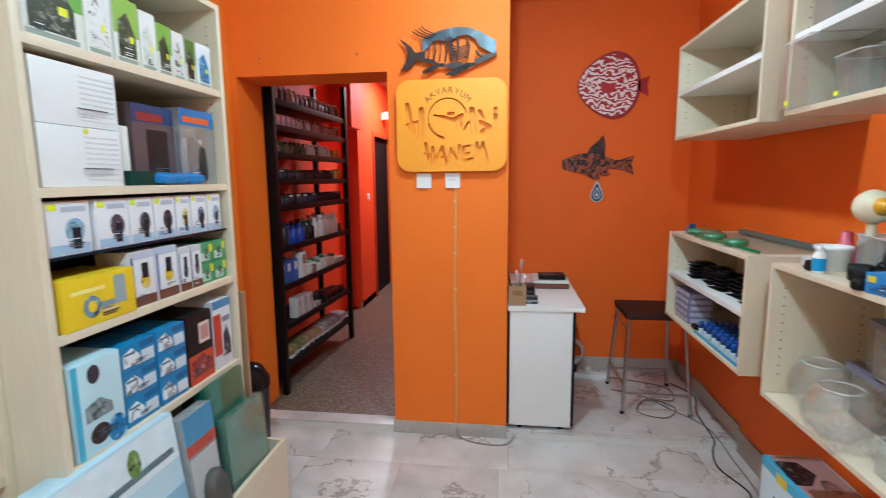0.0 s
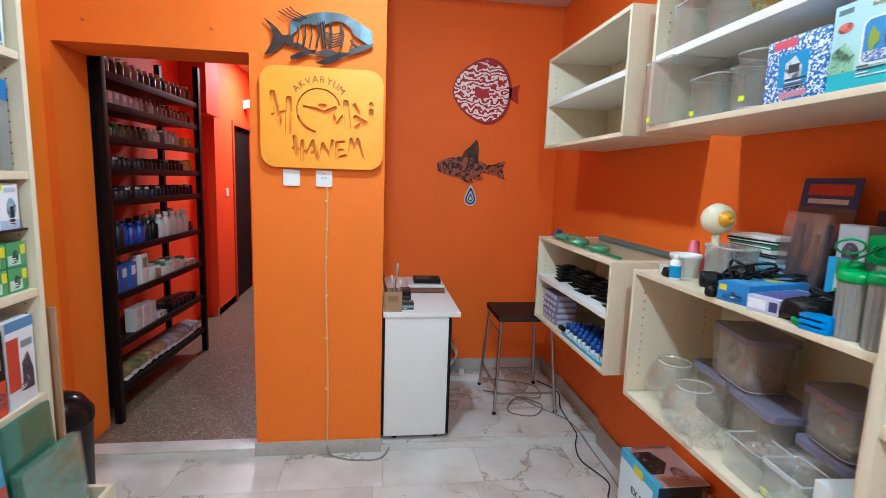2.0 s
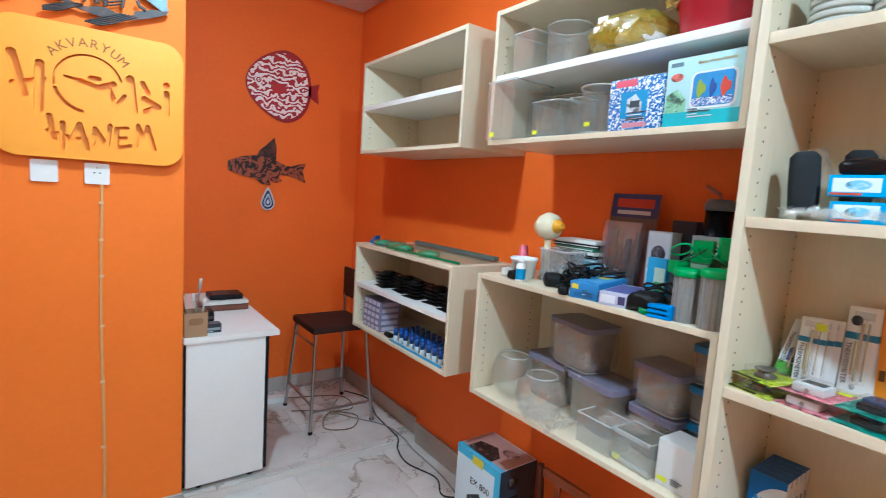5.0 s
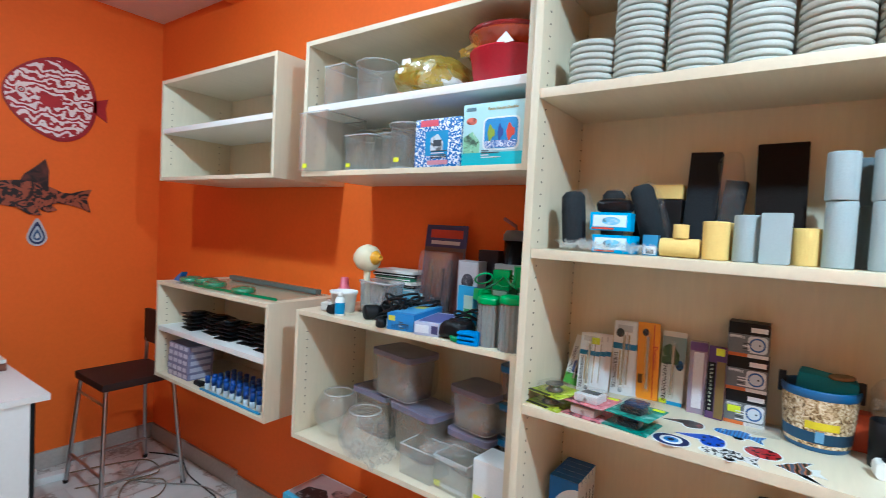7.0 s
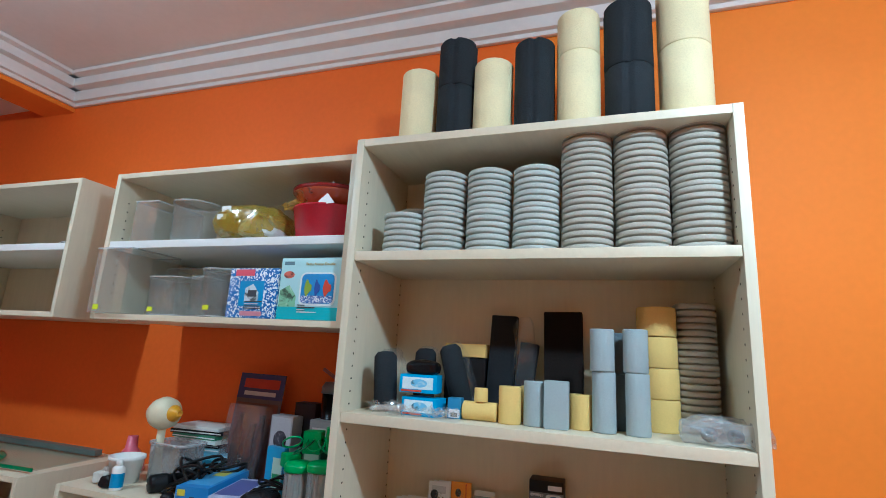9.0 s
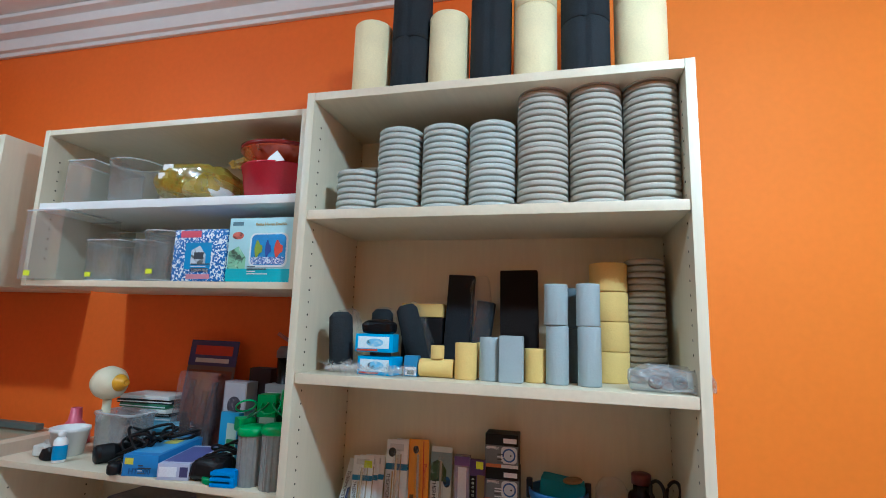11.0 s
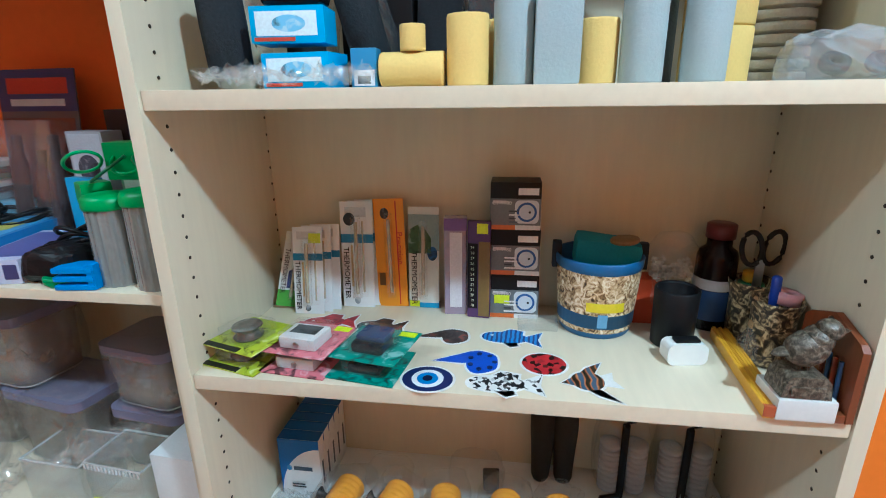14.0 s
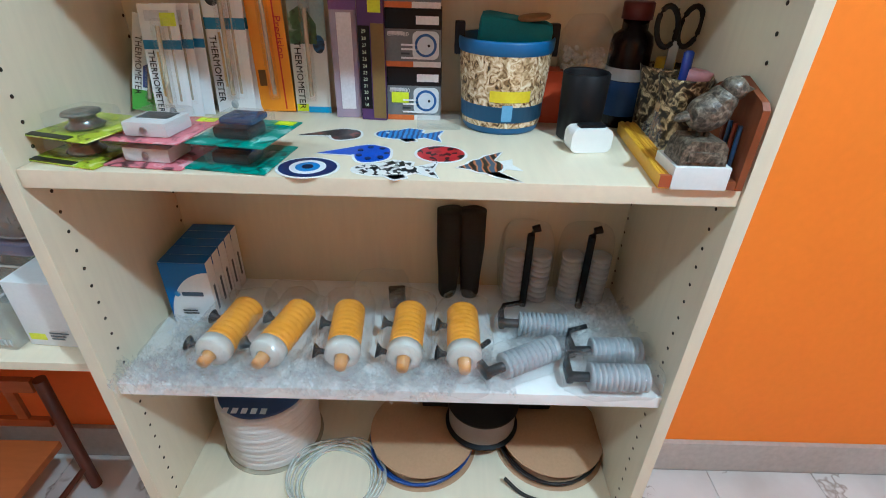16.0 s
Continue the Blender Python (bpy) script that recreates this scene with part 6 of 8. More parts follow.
for i in range(3):
    part("clip_rib", box((-0.035, 0.002, i * 0.014), (0.03, 0.045, 0.009 + i * 0.014), 0.003), paint("#2288d8", 0.35), c)
part("clip_spine", box((0.018, 0.004, 0.0), (0.032, 0.04, 0.042), 0.003), paint("#2288d8", 0.35), c)
solid("green_net", wrinkle(soft_shape(0.05, 0.04, 0.02, 8.5, 0.25), 0.004, 40), paint("#1f8a4c", 0.4), "small green plastic piece on the cabinet", "net", E(0.95, 1.14, ZDT))
c = carton("co2_blister", E(1.225, 1.41, ZDT, -4) @ pose(0, 0, 0, -7, 0, 0), 0.20, 0.003, 0.355, "#5b5560", "tall blue and red blister card leaning on the wall", (("r", 0, 0.76, 1, 1, "#2b3a78"), ("r", 0.12, 0.86, 0.9, 0.95, "#b8332c", 1), ("r", 0.15, 0.79, 0.85, 0.83, "#c9ced8", 1), ("r", 0.05, 0.05, 0.95, 0.72, "#6d3f3c")), "blister pack")
part("blister", box((-0.08, -0.05, 0.01), (0.08, -0.002, 0.25), 0.012), clear("#d9c9c9", 0.25, 0.06, crinkle=False), c, "clear blister")
for x, h in ((-0.04, 0.2), (0.02, 0.17), (0.055, 0.2)):
    part("packed_tool", lathe([(0, 0), (0.016, 0), (0.016, h * 0.7), (0.01, h * 0.8), (0.01, h), (0, h)], 16, pose(x, -0.024, 0.02)), paint("#3a2422", 0.5), c)
carton("airstone_carton", E(1.20, 1.262, ZDT, -6), 0.09, 0.05, 0.23, "#aeb4bc", "tall grey and pale blue carton standing on the cabinet", (("r", 0.06, 0.5, 0.94, 0.98, "#c6cfd8"), ("o", 0.2, 0.55, 0.8, 0.8, "#4a4f5c", 1), ("r", 0.06, 0.04, 0.94, 0.46, "#cfe0ea"), ("o", 0.2, 0.2, 0.75, 0.38, "#6d8296", 1)))
carton("dark_carton", E(1.255, 1.215, ZDT), 0.08, 0.05, 0.27, "#34303c", "dark carton standing against the wall", ())
carton("flyer_box", E(1.19, 1.1, ZDT), 0.1, 0.05, 0.23, "#8f9496", "grey flat carton behind green lids", (("r", 0.1, 0.7, 0.9, 0.9, "#c9cccc"),))
carton("aqua_pack", E(1.12, 1.215, ZDT, -8), 0.07, 0.02, 0.15, "#3f9fd0", "blue and green hanging pack on the cabinet", (("r", 0.4, 0.1, 0.95, 0.8, "#bcd8c8"), ("r", 0.45, 0.3, 0.9, 0.5, "#3f9a5c", 1)))
c = thing("shaker_bottle", pose(1.25, 1.105, ZDT), "black bottle with a grey lid and bent straw", "bottle")
part("bottle", lathe([(0, 0), (0.036, 0), (0.038, 0.003), (0.04, 0.31), (0, 0.31)], 28), paint("#14161c", 0.25), c)
part("lid", lathe([(0, 0.31), (0.044, 0.31), (0.044, 0.33), (0.034, 0.345), (0, 0.346)], 28), paint("#6d7076", 0.4), c)
part("straw", tube([(0, 0, 0.34), (0, 0.004, 0.36), (0, 0.05, 0.385)], 0.006, 10), paint("#a8645c", 0.4), c)
GREEN = paint("#1f9a4c", 0.35, 0, 0.12, name="green_plastic")
for k, (x, y, h) in enumerate(((1.0, 1.05, 0.125), (0.99, 0.972, 0.135))):
    j = thing("feeder_jar", pose(x, y, ZDT), "clear ribbed plastic jar with a green lid", "jar", "ribbed jars")
    bm = bmesh.new()
    n = 64
    rings = []
    for z in (0, 0.003, h - 0.004, h):
        rings.append([bm.verts.new(((0.036 - (0.0016 if i % 4 < 2 else 0)) * math.cos(2 * math.pi * i / n), (0.036 - (0.0016 if i % 4 < 2 else 0)) * math.sin(2 * math.pi * i / n), z)) for i in range(n)])
    for a, b2 in zip(rings, rings[1:]):
        for i in range(n):
            bm.faces.new((a[i], a[(i + 1) % n], b2[(i + 1) % n], b2[i]))
    bm.faces.new(rings[0][::-1])
    part("jar", bm, clear("#b4b8b4", 0.5, 0.12, crinkle=False), j)
    part("core", cyl(0.026, h - 0.006, 20, 0.002, pose(0, 0, 0.003)), paint("#5f6462", 0.6), j)
    part("lid", lathe([(0, h), (0.0385, h), (0.0395, h + 0.004), (0.0385, h + 0.016), (0.034, h + 0.022), (0.014, h + 0.025), (0, h + 0.025)], 28), GREEN, j, "green lid")
for x, y, z, w, h, seed in ((1.05, 1.03, 0.165, 0.05, 0.06, 2), (1.06, 0.965, 0.178, 0.042, 0.06, 5), (1.04, 1.075, 0.128, 0.045, 0.035, 8)):
    solid("green_feeder", wrinkle(box((-w / 2, 0, 0), (w / 2, 0.04, h), 0.004), 0.002, 25, seed), GREEN, "green plastic feeder box heaped on the jars", "feeder", E(x - 0.03, y, ZDT + z, seed * 7))
for k in range(4):
    c = thing("green_hose_loop", pose(0, 0, 0), "looped green airline hose heaped on the jars", "hose", "green hose loops")
    part("hose", tube([(1.03 + 0.024 * math.cos(a) - 0.012 * k, 0.985 + 0.03 * k + 0.026 * math.sin(a), ZDT + 0.185 + 0.012 * (k % 2) + 0.018 * math.sin(a + 1.3 * k)) for a in np.linspace(0, 2 * math.pi, 22, endpoint=False)], 0.0026, 8, closed=True), paint(("#1c7a44", "#1f9a4c", "#145c34", "#2aa860")[k], 0.3), c)
for x, y in ((1.09, 1.07), (1.10, 0.99)):
    carton("feeder_pack", E(x, y, ZDT), 0.06, 0.06, 0.17, "#3c6a4c", "green package behind the ribbed jars", (("r", 0.1, 0.5, 0.9, 0.9, "#9cb8a0"),))

# ---- on the floor below ----
c = carton("filter_carton", E(1.085, 1.94, LOW), 0.30, 0.222, 0.385, "#d3e3ec", "white and blue external filter carton standing on the floor", (("r", 0, 0.9, 1, 1, "#56b4dc"), ("r", 0.88, 0, 1, 0.9, "#56b4dc"), ("t", 0.28, 0.62, 0.86, 0.71, "#23282e", "EX 800"), ("r", 0.38, 0.88, 0.62, 0.98, "#dccb2a", 1), ("l", 0.3, 0.1, 0.78, 0.56, "#1b1d22"), ("r", 0.35, 0.0, 0.72, 0.2, "#1b1d22", 1), ("top", "r", 0.02, 0.03, 0.98, 0.97, "#b49a98"), ("top", "l", 0.15, 0.08, 0.7, 0.6, "#191a1e", 1), ("top", "r", 0.0, 0.0, 1.0, 0.1, "#56b4dc", 1), ("top", "o", 0.55, 0.5, 0.85, 0.8, "#8f6f6c", 1), ("right", "r", 0, 0, 1, 1, "#33414e"), ("right", "o", 0.2, 0.74, 0.5, 0.9, "#12161a", 1), ("right", "r", 0.2, 0.48, 0.5, 0.66, "#12161a", 1), ("right", "r", 0.26, 0.5, 0.44, 0.6, "#c9d4dc", 2), ("right", "r", 0.2, 0.24, 0.5, 0.42, "#12161a", 1)), "filter carton")
PINE = paint("#9c5424", 0.5, 0, 0.25, 12, 0.1, (1, 0.15, 1), name="orange_stained_pine")
s = thing("wooden_chair", pose(1.06, 1.5, LOW), "low orange-stained wooden child's chair under the cabinet", "chair")
DARKPINE = paint("#5a2c18", 0.45, 0, 0.25, 12, 0.1, (1, 1, 0.15), name="brown_stained_pine")
part("seat", box((-0.17, -0.155, 0.225), (0.118, 0.155, 0.247), 0.004), PINE, s)
for y in (-0.155, 0.155):
    part("back_post", tube([(0.148, y, 0.015), (0.142, y * 1.04, 0.24), (0.135, y * 1.1, 0.455)], 0.015, 12), DARKPINE, s, "dark stained post")
    part("front_leg", tube([(-0.16, y * 0.95, 0.0), (-0.14, y * 0.88, 0.224)], 0.014, 12), DARKPINE, s, "dark stained leg")
    part("side_stretcher", tube([(-0.15, y * 0.93, 0.1), (0.145, y, 0.1)], 0.008, 10), DARKPINE, s)
part("top_rail", box((0.126, -0.15, 0.415), (0.144, 0.15, 0.455), 0.004), PINE, s)
part("lower_rail", box((0.13, -0.142, 0.285), (0.146, 0.142, 0.31), 0.003), PINE, s)
for y in (-0.075, 0.075):
    part("back_slat", box((0.132, y - 0.013, 0.31), (0.144, y + 0.013, 0.415), 0.002), PINE, s)

# ---- desk and what stands on it ----
d = thing("desk", pose(0, 0, 0), "white laminate desk with black edges beside the pier", "desk")
part("desktop", box((0.014, 2.86, 0.735), (0.452, 3.835, 0.762), 0.002), WHITE, d)
part("front_panel", box((0.026, 2.822, 0.025), (0.386, 2.84, 0.735), 0.0015), WHITE, d)
part("desktop_lip", box((0.014, 2.815, 0.735), (0.452, 2.86, 0.762), 0.002), WHITE, d)
part("side_panel", box((0.388, 2.826, 0.03), (0.404, 3.5, 0.73), 0.001), BLACK, d, "black side panel")
part("side_panel", box((0.010, 2.826, 0.03), (0.024, 3.5, 0.73), 0.001), BLACK, d, "black side panel")
for x in (0.09, 0.33):
    part("foot", cyl(0.018, 0.025, 16, 0.003, pose(x, 2.86, 0)), BLACK, d)
ZK = 0.7625
b = thing("cardboard_box", N(0.068, 2.835, ZK), "open brown cardboard box holding pens on the desk", "cardboard box")
for lo, hi in (((-0.05, 0, 0), (0.05, 0.003, 0.115)), ((-0.05, 0.077, 0), (0.05, 0.08, 0.12)), ((-0.05, 0.003, 0), (-0.047, 0.077, 0.12)), ((0.047, 0.003, 0), (0.05, 0.077, 0.12)), ((-0.047, 0.003, 0), (0.047, 0.077, 0.003))):
    part("box_wall", box(lo, hi, 0.0006), CARD, b)
part("front_tab", prism(rounded(0.06, 0.03, 0.012), 0.002, pose(0, -0.002, 0.06)), paint("#8d6a48", 0.8), b)
for x, y, h, tx, ty, col in ((-0.03, 0.03, 0.24, 6, -8, "#7a4a30"), (0.0, 0.05, 0.27, 4, 5, "#a8a29a"), (0.025, 0.03, 0.2, -4, -10, "#c9c6c0"), (-0.012, 0.06, 0.22, 2, -14, "#6d3a24"), (0.01, 0.02, 0.18, 0, 10, "#d8d6d0")):
    solid("brush", lathe([(0, 0), (0.004, 0), (0.004, h * 0.8), (0.008, h * 0.84), (0.007, h), (0, h)], 12), paint(col, 0.5), "thin brush standing in the cardboard box", "brush", N(0.068 + x, 2.835 + y, ZK + 0.004) @ pose(0, 0, 0, tx, ty, 0), "brushes")
carton("card_terminal", N(0.145, 3.0, ZK), 0.065, 0.14, 0.075, "#1a1a1d", "black card terminal on the desk", (("top", "r", 0.1, 0.5, 0.9, 0.9, "#3a4048"), ("r", 0.1, 0.5, 0.9, 0.7, "#4a3a38"), ("top", "r", 0.15, 0.1, 0.85, 0.45, "#2c2c30")), "card terminal")
carton("small_carton", N(0.15, 2.88, ZK), 0.075, 0.06, 0.042, "#3a3d42", "small dark grey carton on the desk", (("r", 0.05, 0.3, 0.95, 0.6, "#9aa0a6"), ("r", 0.2, 0.1, 0.5, 0.2, "#d0d4d8"), ("top", "r", 0.1, 0.1, 0.9, 0.9, "#55595e")), "box")
carton("notebook", N(0.31, 3.3, ZK), 0.22, 0.28, 0.035, "#5d3326", "dark red notebook on the desk", (("r", 0, 0.15, 1, 0.85, "#7a4a38"),), "notebook")
carton("white_register", N(0.30, 3.3, ZK + 0.0352), 0.24, 0.28, 0.018, "#dcdcd8", "white folder lying on a notebook", (), "folder")
carton("black_device", N(0.31, 3.34, ZK + 0.0535), 0.18, 0.14, 0.03, "#17171a", "black electronic device on a folder", (("top", "r", 0.1, 0.1, 0.6, 0.9, "#3a3d44"),), "device", bevel=0.008)

# ---- high chair ----
c = thing("high_chair", pose(0.95, 3.33, 0), "high chair with brown padded seat and chromed legs", "chair")
BROWN = paint("#33201c", 0.6, 0, 0.2, 40, 0.25, name="dark_brown_vinyl")
b2 = box((-0.19, -0.19, 0.605), (0.19, 0.19, 0.648), 0.02)
part("seat", b2, BROWN, c)
for sx in (-1, 1):
    for sy in (-1, 1):
        pts = [(sx * 0.165, sy * 0.165, 0.61), (sx * 0.205, sy * 0.235, 0.0)]
        if sx > 0:
            pts = [(0.19, sy * 0.17, 0.95), (0.172, sy * 0.17, 0.63), (0.21, sy * 0.24, 0.0)]
        leg = part("leg", tube(curve_points(pts, 6), 0.0105, 12), CHROME, c)
        part("foot_cap", cyl(0.0135, 0.02, 14, 0.003, pose(sx * (0.205 if sx < 0 else 0.21), sy * 0.235, 0)), BLACK, leg)
for y in (-0.222, 0.222):
    part("stretcher", tube([(-0.195, y * 0.98, 0.13), (0.2, y * 0.98, 0.13)], 0.008, 10), CHROME, c)
part("foot_rest", tube([(-0.193, -0.21, 0.17), (-0.193, 0.21, 0.17)], 0.008, 10), CHROME, c)
part("seat_rail", tube([(-0.172, -0.175, 0.53), (-0.172, 0.175, 0.53)], 0.007, 10), CHROME, c)
part("backrest", box((0.165, -0.19, 0.76), (0.19, 0.19, 0.96), 0.012), BROWN, c)

# ---- wall decoration ----
SIGN = paint("#f2a01e", 0.45, 0, 0.03, 8, 0.05, name="yellow_orange_sign_paint")


def capsule(p, q, r, bm, depth, n=8):
    (x0, z0), (x1, z1) = p, q
    a = math.atan2(z1 - z0, x1 - x0)
    out = [(x1 + r * math.cos(a - math.pi / 2 + math.pi * k / n), z1 + r * math.sin(a - math.pi / 2 + math.pi * k / n)) for k in range(n + 1)]
    out += [(x0 + r * math.cos(a + math.pi / 2 + math.pi * k / n), z0 + r * math.sin(a + math.pi / 2 + math.pi * k / n)) for k in range(n + 1)]
    return prism(out, depth, pose(0, -0.01, 0), bm)


sign = thing("wall_sign", N(-0.31, 2.768, 1.543), "yellow-orange plaque with carved logo hung on the pier", "sign")
SW, SH = 0.612, 0.5
me = to_mesh("plate", prism(rounded(SW, SH, 0.075, 8), 0.03), SIGN)
plate = new("plate", me)
grooves = []
# strokes as shares of the plaque: bars of the upper row, ring, fish, bars of the lower row
upper_row = ((0.10, 0.73, 0.15, 0.45, 19), (0.23, 0.68, 0.22, 0.35, 19), (0.10, 0.52, 0.25, 0.57, 10), (0.69, 0.67, 0.71, 0.42, 19), (0.76, 0.65, 0.79, 0.58, 13), (0.77, 0.53, 0.85, 0.48, 15), (0.85, 0.48, 0.78, 0.43, 15), (0.62, 0.46, 0.66, 0.53, 9), (0.90, 0.60, 0.90, 0.43, 15), (0.90, 0.665, 0.90, 0.665, 16))
lower_row = ((0.27, 0.31, 0.29, 0.14, 12), (0.335, 0.265, 0.33, 0.08, 12), (0.26, 0.20, 0.36, 0.17, 8), (0.375, 0.14, 0.42, 0.27, 11), (0.42, 0.27, 0.46, 0.09, 11), (0.385, 0.16, 0.455, 0.16, 8), (0.485, 0.12, 0.50, 0.25, 10), (0.50, 0.25, 0.565, 0.12, 10), (0.565, 0.12, 0.58, 0.285, 10), (0.615, 0.26, 0.615, 0.12, 10), (0.615, 0.27, 0.675, 0.28, 8), (0.615, 0.19, 0.665, 0.20, 8), (0.615, 0.115, 0.69, 0.14, 9), (0.72, 0.14, 0.735, 0.31, 10), (0.735, 0.31, 0.765, 0.22, 9), (0.765, 0.22, 0.79, 0.31, 9), (0.79, 0.31, 0.83, 0.13, 10))
fish_row = ((0.35, 0.615, 0.47, 0.59, 7), (0.42, 0.60, 0.52, 0.565, 12), (0.52, 0.565, 0.60, 0.61, 14), (0.56, 0.58, 0.585, 0.50, 20), (0.48, 0.63, 0.52, 0.63, 12))
cut = bmesh.new()
for u0, v0, u1, v1, r in upper_row + lower_row + fish_row:
    capsule(((u0 - 0.5) * SW, v0 * SH), ((u1 - 0.5) * SW, v1 * SH), r * 0.00078, cut, 0.036)


def arc(a0, a1, r, width, steps):
    for k in range(steps):
        p = [(-0.03 * SW + r * math.cos(radians(a)), 0.58 * SH + r * math.sin(radians(a))) for a in (a0 + (a1 - a0) * k / steps, a0 + (a1 - a0) * (k + 1) / steps)]
        capsule(p[0], p[1], width, cut, 0.036, 4)


arc(15, 188, 0.108, 0.0038, 14)
arc(196, 258, 0.108, 0.0065, 6)
cutter = new("cutter_tmp", to_mesh("cutter", cut, SIGN))
mod = plate.modifiers.new("carve", "BOOLEAN")
mod.operation, mod.object, mod.solver, mod.use_self = "DIFFERENCE", cutter, "EXACT", True
carved = bpy.data.meshes.new_from_object(plate.evaluated_get(bpy.context.evaluated_depsgraph_get()))
plate.modifiers.clear()
plate.data = carved
bpy.data.objects.remove(cutter)
plate.parent = sign
# Flat letters, not cut in: their brown stands for the shade in grooves.
for i, ch in enumerate("AKVARYUM"):
    a = radians(137 - i * 94 / 7)
    lettering(ch, 0.047, paint("#8a4d0c", 0.6), sign, pose(-0.03 * SW + 0.137 * math.cos(a), -0.0006, 0.58 * SH + 0.137 * math.sin(a), 90, 0, 0) @ pose(0, 0, 0, 0, 0, math.degrees(a) - 90), "carved_letter")

for x, plug in ((-0.47, False), (-0.305, True)):
    s = thing("wall_socket", N(x, 2.79, 1.45), "white " + ("socket outlet" if plug else "blank cover plate") + " on the orange pier", "socket")
    plate_ob = part("plate", prism(rounded(0.083, 0.083, 0.006), 0.01), WHITE, s)
    if plug:
        part("recess", lathe([(0.022, 0), (0.022, 0.004), (0.0, 0.004)], 24, pose(0, -0.0005, 0.045, -90, 0, 0)), paint("#bfbfba", 0.4), plate_ob)
        for k in (-1, 1):
            part("contact_hole", cyl(0.003, 0.001, 12, 0.0002, pose(k * 0.0095, -0.0012, 0.045, -90, 0, 0)), BLACK, plate_ob)
        part("earth_clip", box((-0.003, -0.002, 0.062), (0.003, 0.0, 0.07)), CHROME, plate_ob)
cd = thing("wall_cable", N(-0.293, PIER - 0.004, 0), "orange-painted cable clipped down the pier", "cable")
wob = [(0.004 * math.sin(z * 5), 0, z) for z in np.linspace(0.03, 1.45, 30)]
part("cable", tube(wob, 0.0062, 8), paint("#dca668", 0.5), cd)
for z in (0.33, 0.62, 0.86, 1.07, 1.22, 1.37):
    part("clip", box((-0.008, -0.006, z), (0.008, 0.002, z + 0.011), 0.002), paint("#e0c49a", 0.5), cd)

DISCUS = ramp_material("discus_labyrinth", "rings", ((0.0, "#a11c26"), (0.44, "#a81f28"), (0.5, "#efe3e0"), (1.0, "#f1e8e6")), 0.45, 13.0, 9.0)
f = thing("fish_plaque", N(0.735, NORTH - 0.012, 2.165), "red and white painted round fish plaque on the wall", "wall decoration")
body = [(0.222 * math.cos(a) + 0.03 * math.sin(a) ** 2 - 0.012, 0.24 * math.sin(a) * (1 - 0.16 * max(0.0, -math.cos(a)))) for a in np.linspace(0, 2 * math.pi, 48, endpoint=False)]
part("fin_rim", prism(body, 0.008, pose(0.008, 0.003, 0)), paint("#9c1a24", 0.45, 0, 0.15), f)
part("body", prism([(x * 0.93, z * 0.91) for x, z in body], 0.006), DISCUS, f)
part("tail", prism([(0.2, -0.035), (0.275, -0.085), (0.265, 0.0), (0.278, 0.06), (0.2, 0.03)], 0.006, pose(0, 0.003, 0)), paint("#a51c26", 0.45, 0, 0.2), f)
part("centre_patch", prism([(0.055 * math.cos(a), 0.035 * math.sin(a)) for a in np.linspace(0, 2 * math.pi, 16, endpoint=False)], 0.002, pose(-0.01, -0.002, -0.02)), paint("#b01f28", 0.45), f)
for r, col, k in ((0.026, "#f0e6e4", 1), (0.017, "#a81f28", 2), (0.009, "#f0e6e4", 3), (0.004, "#15100f", 4)):
    part("eye_ring", prism([(r * math.cos(a), r * math.sin(a)) for a in np.linspace(0, 2 * math.pi, 20, endpoint=False)], 0.001, pose(-0.145, -0.001 * k, 0.015)), paint(col, 0.4), f)

PLECO = ramp_material("pleco_bars", "noise", ((0.0, "#150c0b"), (0.485, "#1c100d"), (0.515, "#94482c"), (1.0, "#a8603c")), 0.5, 2.6, 13.0)
f = thing("fish_plaque", N(0.66, NORTH - 0.011, 1.60), "black and brown barred catfish plaque on the wall", "wall decoration")
us = np.linspace(0, 1, 26)
top = [(-0.25 + 0.40 * u, 0.082 * math.sin(math.pi * min(1, u * 0.86 + 0.1)) ** 0.8) for u in us]
bot = [(-0.25 + 0.40 * u, -0.068 * math.sin(math.pi * min(1, u * 0.86 + 0.1)) ** 0.8) for u in us[::-1]]
part("body", prism(top + bot, 0.006), PLECO, f)
part("dorsal_fin", prism([(-0.075, 0.065), (-0.05, 0.12), (0.0, 0.165), (0.045, 0.215), (0.062, 0.15), (0.06, 0.045)], 0.005, pose(0, 0.002, 0)), ramp_material("dark_fin", "noise", ((0.4, "#140b0a"), (0.65, "#5a2c22")), 0.5, 1, 18), f)
part("tail_fin", prism([(0.1, 0.03), (0.17, 0.028), (0.23, 0.05), (0.275, 0.06), (0.25, 0.0), (0.272, -0.08), (0.2, -0.05), (0.1, -0.03)], 0.005, pose(0, 0.001, 0)), PLECO, f)
part("pelvic_fin", prism([(-0.03, -0.035), (0.06, -0.03), (0.105, -0.075), (0.06, -0.09), (0.0, -0.065)], 0.005, pose(0, -0.001, 0)), PLECO, f)
part("pectoral_fin", prism([(-0.12, -0.04), (-0.0, -0.03), (0.03, -0.11), (-0.03, -0.105), (-0.08, -0.07)], 0.005, pose(0, -0.002, 0)), PLECO, f)
f = thing("drop_charm", N(0.67, NORTH - 0.015, 1.315), "drop-shaped blue and white glass charm on the wall", "charm")
